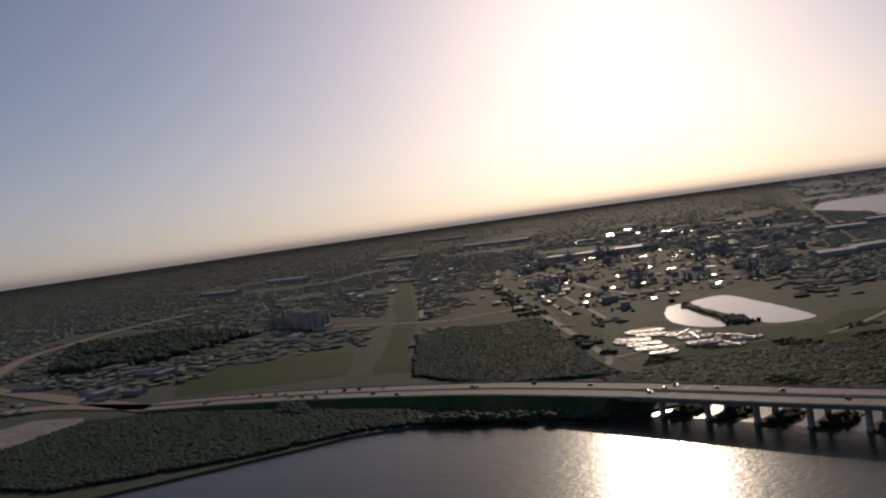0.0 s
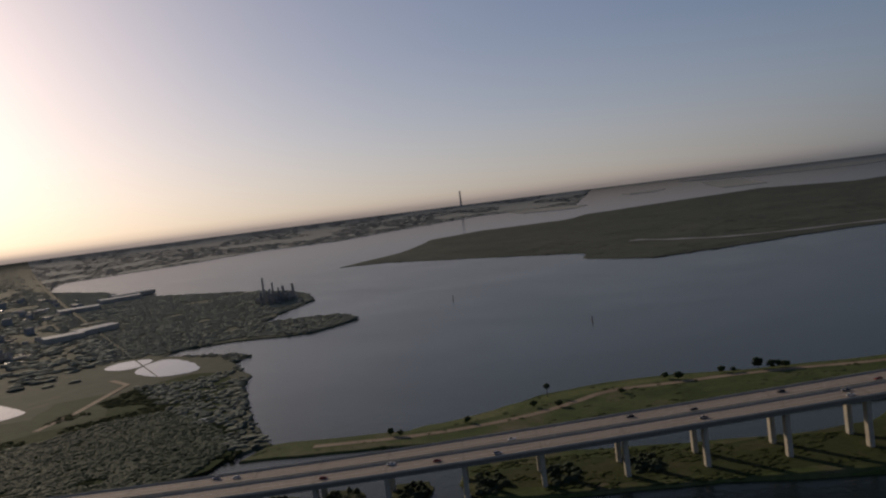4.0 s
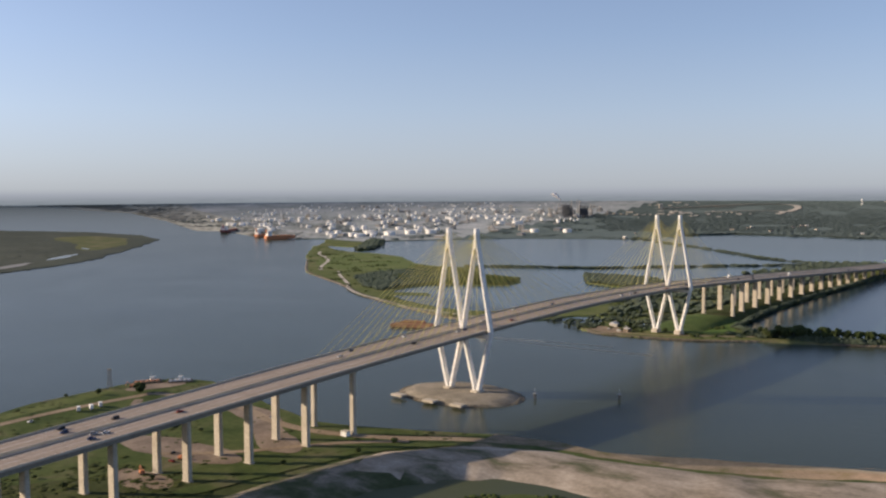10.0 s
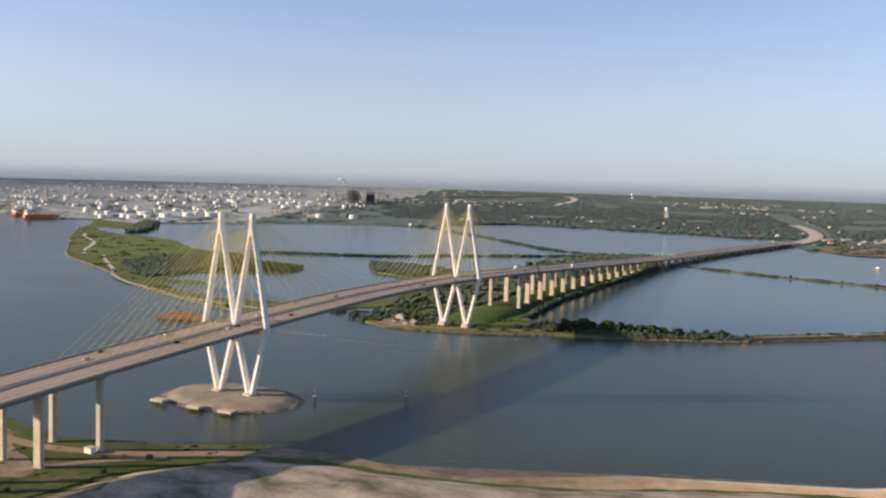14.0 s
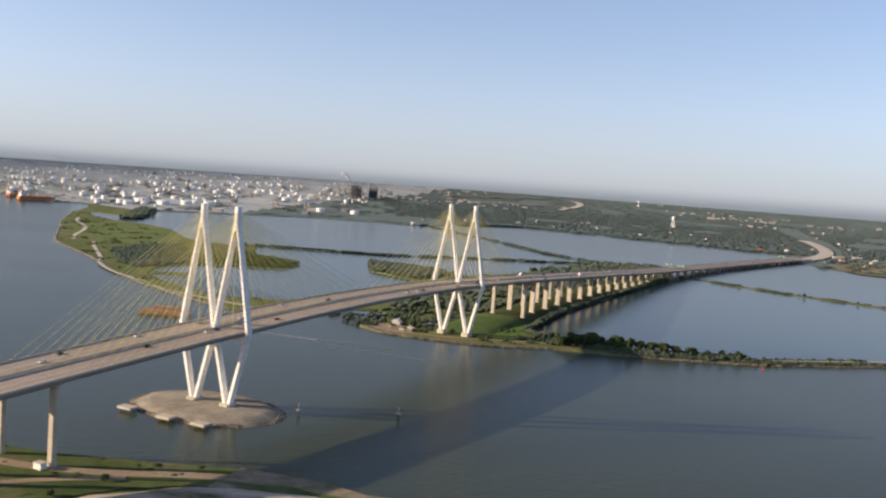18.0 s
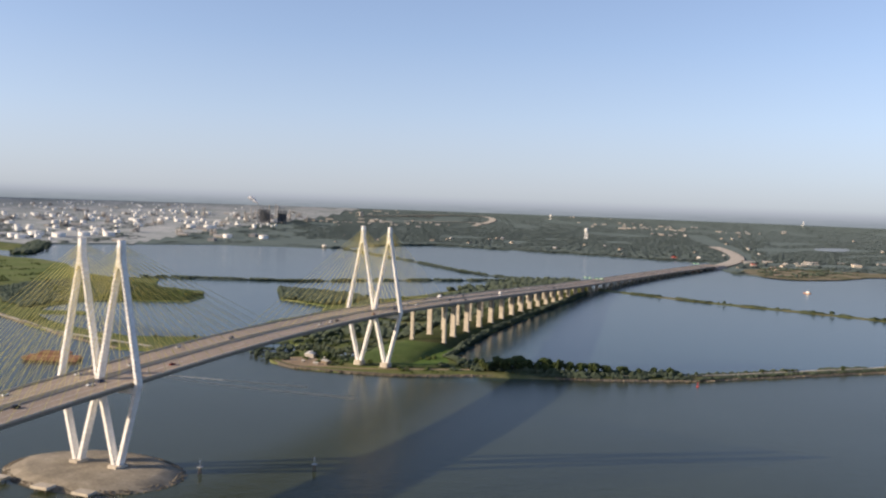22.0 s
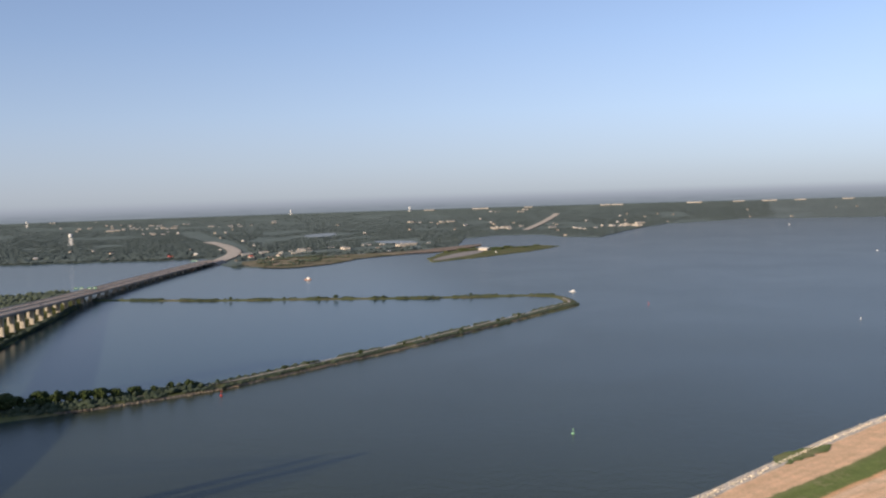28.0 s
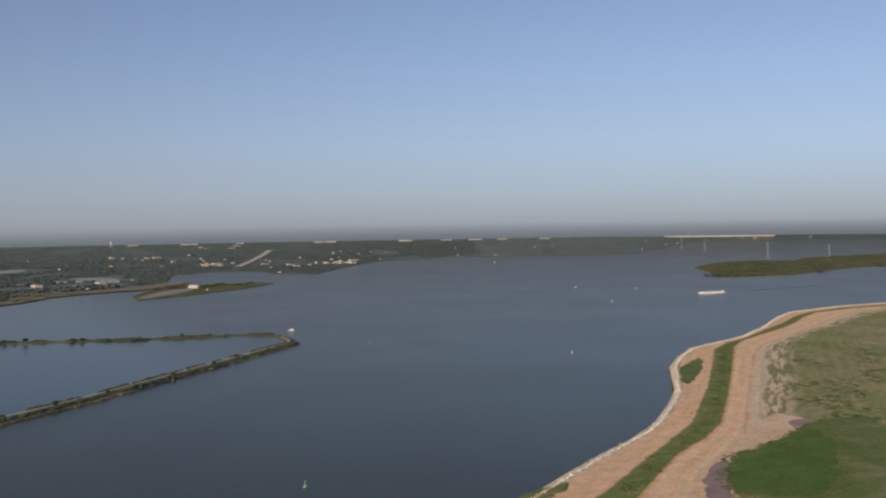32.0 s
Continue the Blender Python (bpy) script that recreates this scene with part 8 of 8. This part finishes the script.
works = [(-1000, -1420), (-1500, -1560), (-1900, -1620), (-2350, -2050), (-2500, -2700), (-1800, -2500), (-1500, -1900)]
for x, y in scatter(works, 60, -0.3, 120, 12.0):
    building("plant_shed", SHEDS[rr.choice((4, 5, -1, 1))], x, y, rr.choice((42, 132)), "metal-roofed shed in the far works", "shed", "plant sheds", rr.uniform(0.6, 1.2))
for x, y in scatter(works, 30, -0.3, 120, 14.0):
    tank(4, x, y, "grey storage tank in the far works", rr.uniform(0.7, 1.2))
for x, y in scatter([(-1300, -2900), (-700, -2300), (-900, -2100), (-2200, -3200), (-2300, -3500)], 24, -0.3, 160, 15.0):
    building("plant_shed", SHEDS[rr.choice((4, -1, 0))], x, y, rr.choice((30, 120)), "pale industrial shed on the plain", "shed", "plant sheds", rr.uniform(0.6, 1.2))

# round clarifiers of the treatment works
for x, y, d in ((-332, -1296, 44), (-310, -1274, 36), (-275, -1277, 42), (-256, -1250, 38), (-236, -1230, 36), (-214, -1203, 30), (-318, -1240, 42), (-298, -1214, 38), (-268, -1188, 38), (-291, -1152, 32), (-255, -1150, 28), (-303, -1180, 26)):
    root = empty("clarifier", seat(x, y, rr.uniform(0, 180), z=1.9))
    vs, fs = [], []
    for r, z in ((d / 2, -0.4), (d / 2, 1.4), (d / 2 - 0.6, 1.4), (d / 2 - 0.6, 0.3)):
        vs += [(r * math.cos(6.2832 * k / 28), r * math.sin(6.2832 * k / 28), z) for k in range(28)]
    for q in range(3):
        for k in range(28):
            fs.append((q * 28 + k, q * 28 + (k + 1) % 28, q * 28 + 28 + (k + 1) % 28, q * 28 + 28 + k))
    link_mesh("basin_wall", vs, fs, M["concrete"], root)
    link_mesh("basin_water", [((d / 2 - 0.55) * math.cos(6.2832 * k / 28), (d / 2 - 0.55) * math.sin(6.2832 * k / 28), 0.9) for k in range(28)], [tuple(range(28))], M["pond"], root)
    bm = bmesh.new()
    box_into(bm, -d / 2, -0.6, 1.4, d / 2, 0.6, 1.8)
    part("walkway", bm, M["steel"], root)
    for q, w in ((0.28, 1.1), (0.66, 0.8)):
        vs, fs = [], []
        for r, z in ((q * d / 2, 0.8), (q * d / 2, 1.3), (q * d / 2 + w, 1.3), (q * d / 2 + w, 0.8)):
            vs += [(r * math.cos(6.2832 * k / 28), r * math.sin(6.2832 * k / 28), z) for k in range(28)]
        for p in range(3):
            for k in range(28):
                fs.append((p * 28 + k, p * 28 + (k + 1) % 28, p * 28 + 28 + (k + 1) % 28, p * 28 + 28 + k))
        link_mesh("weir_trough", vs, fs, M["mud"], root)
    tagged(root, "round concrete clarifier basin full of water", "clarifier", "treatment basins")

# towns across the water
def town(count, a0, a1, r_lo, r_hi, seed, thr=0.0):
    done = tries = 0
    while done < count and tries < count * 30:
        tries += 1
        a = rr.uniform(a0, a1)
        r = rr.uniform(max(r_lo, shore_at(a) + 12), r_hi)
        x, y = HUB[0] + r * math.cos(radians(a)), HUB[1] + r * math.sin(radians(a))
        if noise.noise(Vector((x / 180, y / 180, seed))) < thr:
            continue
        k = rr.randrange(3)
        building("house", HOUSES[k], x, y, rr.uniform(0, 180), "pale-walled suburban house with a " + ("white" if k == 2 else "brown") + " roof among trees", "house", "suburban houses", rr.uniform(0.55, 0.9))
        done += 1


town(20, 96, 118, 2900, 3600, 1.0, -0.1)
town(20, 84, 97, 2700, 4300, 2.0, -0.05)
town(28, 68, 84, 2900, 4400, 3.0, -0.05)
town(16, 43, 66, 3900, 4700, 4.0, 0.0)
TOWN_CLUSTERS = [(-340, 3790, 7, 40), (-260, 3850, 7, 40), (-151, 3824, 6, 40), (-140, 3590, 6, 50), (130, 3850, 6, 60), (-1442, 3183, 6, 40), (-1318, 3381, 9, 60), (-1519, 3638, 6, 60), (-1500, 3780, 8, 70), (-429, 3871, 7, 60), (-138, 3909, 9, 90), (107, 3819, 5, 60), (-323, 3980, 6, 60), (245, 3935, 5, 70)]
TOWN_CLUSTERS += [(-605, 4134, 5, 60), (1126, 3204, 6, 60), (998, 3689, 5, 70), (1353, 4019, 6, 80), (1430, 3010, 8, 60), (1190, 3250, 6, 50), (1609, 3068, 6, 70), (-1250, 3420, 8, 80), (-1350, 3250, 9, 90), (-1180, 3300, 6, 70), (330, 2420, 6, 60), (480, 2480, 7, 70), (700, 2560, 6, 80)]
for cx, cy, n, spread in TOWN_CLUSTERS:
    for k in range(n):
        building("store", SHEDS[rr.choice((1, 3, 0))], cx + rr.gauss(0, spread), cy + rr.gauss(0, spread * 0.6), rr.choice((10, 100)), "flat pale commercial building in the town", "store", "town stores", rr.uniform(0.4, 0.85))
for x, y, sx in ((1879, 4092, 1.4), (2277, 3969, 2.0), (2448, 3860, 1.6), (2575, 3811, 2.0), (2692, 3745, 1.5), (2873, 3654, 1.5), (1054, 4289, 1.5), (1299, 4246, 2.4), (1527, 4202, 1.2), (1930, 4066, 1.6)):
    building("warehouse", SHEDS[2], x, y, math.degrees(math.atan2(y - HUB[1], x - HUB[0])) + rr.uniform(-6, 6), "long white warehouse roof near the horizon", "warehouse", "warehouses", 0.7, sx * 0.8)
building("warehouse", SHEDS[2], 3550, 3195, 48, "very long white shed roof near the horizon", "warehouse", "warehouses", 0.9, 9.5)
building("pavilion", shed_meshes(30, 16, 5, 2.4, M["roof_white"], M["wall_pale"]), 891, 2222, 40, "pale building on the grassy spit", "building")
building("pavilion", shed_meshes(22, 14, 5, 2.4, M["red_roof"], M["wall_pale"]), 38, 2415, 20, "red-roofed building at the shore", "building")
building("pavilion", shed_meshes(20, 12, 5, 2.4, M["red_roof"], M["wall_pale"]), 262, 2290, 20, "red-roofed building by the highway", "building")
building("boathouse", shed_meshes(14, 9, 3.6, 1.6, M["roof_white"], M["wall_pale"]), -73, 396, 10, "pale boathouse on the sandy yard by the tower", "building", s=1.0)
building("boathouse", shed_meshes(9, 6, 3.0, 1.2, M["roof_metal"], M["timber"]), -42, 368, 60, "small shed on the sandy yard by the tower", "building", s=1.0)
for x, y, rz, q in ((-55, 392, 30, 0.55), (-50, 362, 100, 0.5), (-66, 367, 20, 0.45)):
    building("boathouse", shed_meshes(9, 6, 3.0, 1.0, M["roof_white"], M["wall_pale"]), x, y, rz, "small white-roofed shed in the sandy yard", "building", s=q)
building("office_block", shed_meshes(46, 20, 30, 0.4, M["roof_white"], M["wall_pale"]), -1479, 3519, 30, "pale office block beyond the refinery", "building")


def water_tower(x, y, h, label):
    root = empty("water_tower", seat(x, y))
    for k in range(6):
        bm = bmesh.new()
        a = k * math.pi / 3
        tube_into(bm, (8 * math.cos(a), 8 * math.sin(a), -0.5), (6.5 * math.cos(a), 6.5 * math.sin(a), h * 0.75), 0.5, n=6)
        b = a + math.pi / 3
        tube_into(bm, (8 * math.cos(a), 8 * math.sin(a), 0), (7.2 * math.cos(b), 7.2 * math.sin(b), h * 0.38), 0.2, n=4)
        part("leg", bm, M["tank_white"], root)
    rings = []
    for r, z in ((0.5, 0.66), (5.0, 0.70), (7.0, 0.76), (7.2, 0.9), (5.5, 0.97), (0.5, 1.0)):
        rings.append([(r * math.cos(6.2832 * k / 20), r * math.sin(6.2832 * k / 20), z * h) for k in range(20)])
    loft("bowl", rings, M["tank_white"], root)
    bm = bmesh.new()
    tube_into(bm, (0, 0, -0.5), (0, 0, h * 0.7), 1.2, n=8)
    part("riser", bm, M["tank_white"], root)
    return tagged(root, label, "water tower")


water_tower(-372, 3135, 46, "white water tower standing above the woods")
for x, y in ((-718, 3973), (391, 4324), (944, 4164)):
    water_tower(x, y, 42, "white water tower far over the town")


def pylon(x, y, h):
    root = empty("power_pylon", seat(x, y, 40))
    bm = bmesh.new()
    for k in range(4):
        a = math.pi / 4 + k * math.pi / 2
        tube_into(bm, (5 * math.cos(a), 5 * math.sin(a), -2), (0.8 * math.cos(a), 0.8 * math.sin(a), h), 0.11, 0.08, 4)
        for z in range(6):
            f0, f1 = 5 - 4.2 * z / 6, 5 - 4.2 * (z + 1) / 6
            b = a + math.pi / 2
            tube_into(bm, (f0 * math.cos(a), f0 * math.sin(a), h * z / 6), (f1 * math.cos(b), f1 * math.sin(b), h * (z + 1) / 6), 0.05, n=4)
    part("lattice", bm, M["steel"], root)
    for z in (0.7, 0.82, 0.94):
        bm = bmesh.new()
        tube_into(bm, (-9, 0, h * z), (9, 0, h * z), 0.14, n=4)
        part("crossarm", bm, M["steel"], root)
    return tagged(root, "pale steel power pylon standing in the bay", "pylon", "power pylons")


for x, y in ((3029, 2700), (2956, 2287), (2987, 2039), (3029, 2840)):
    pylon(x, y, 62)
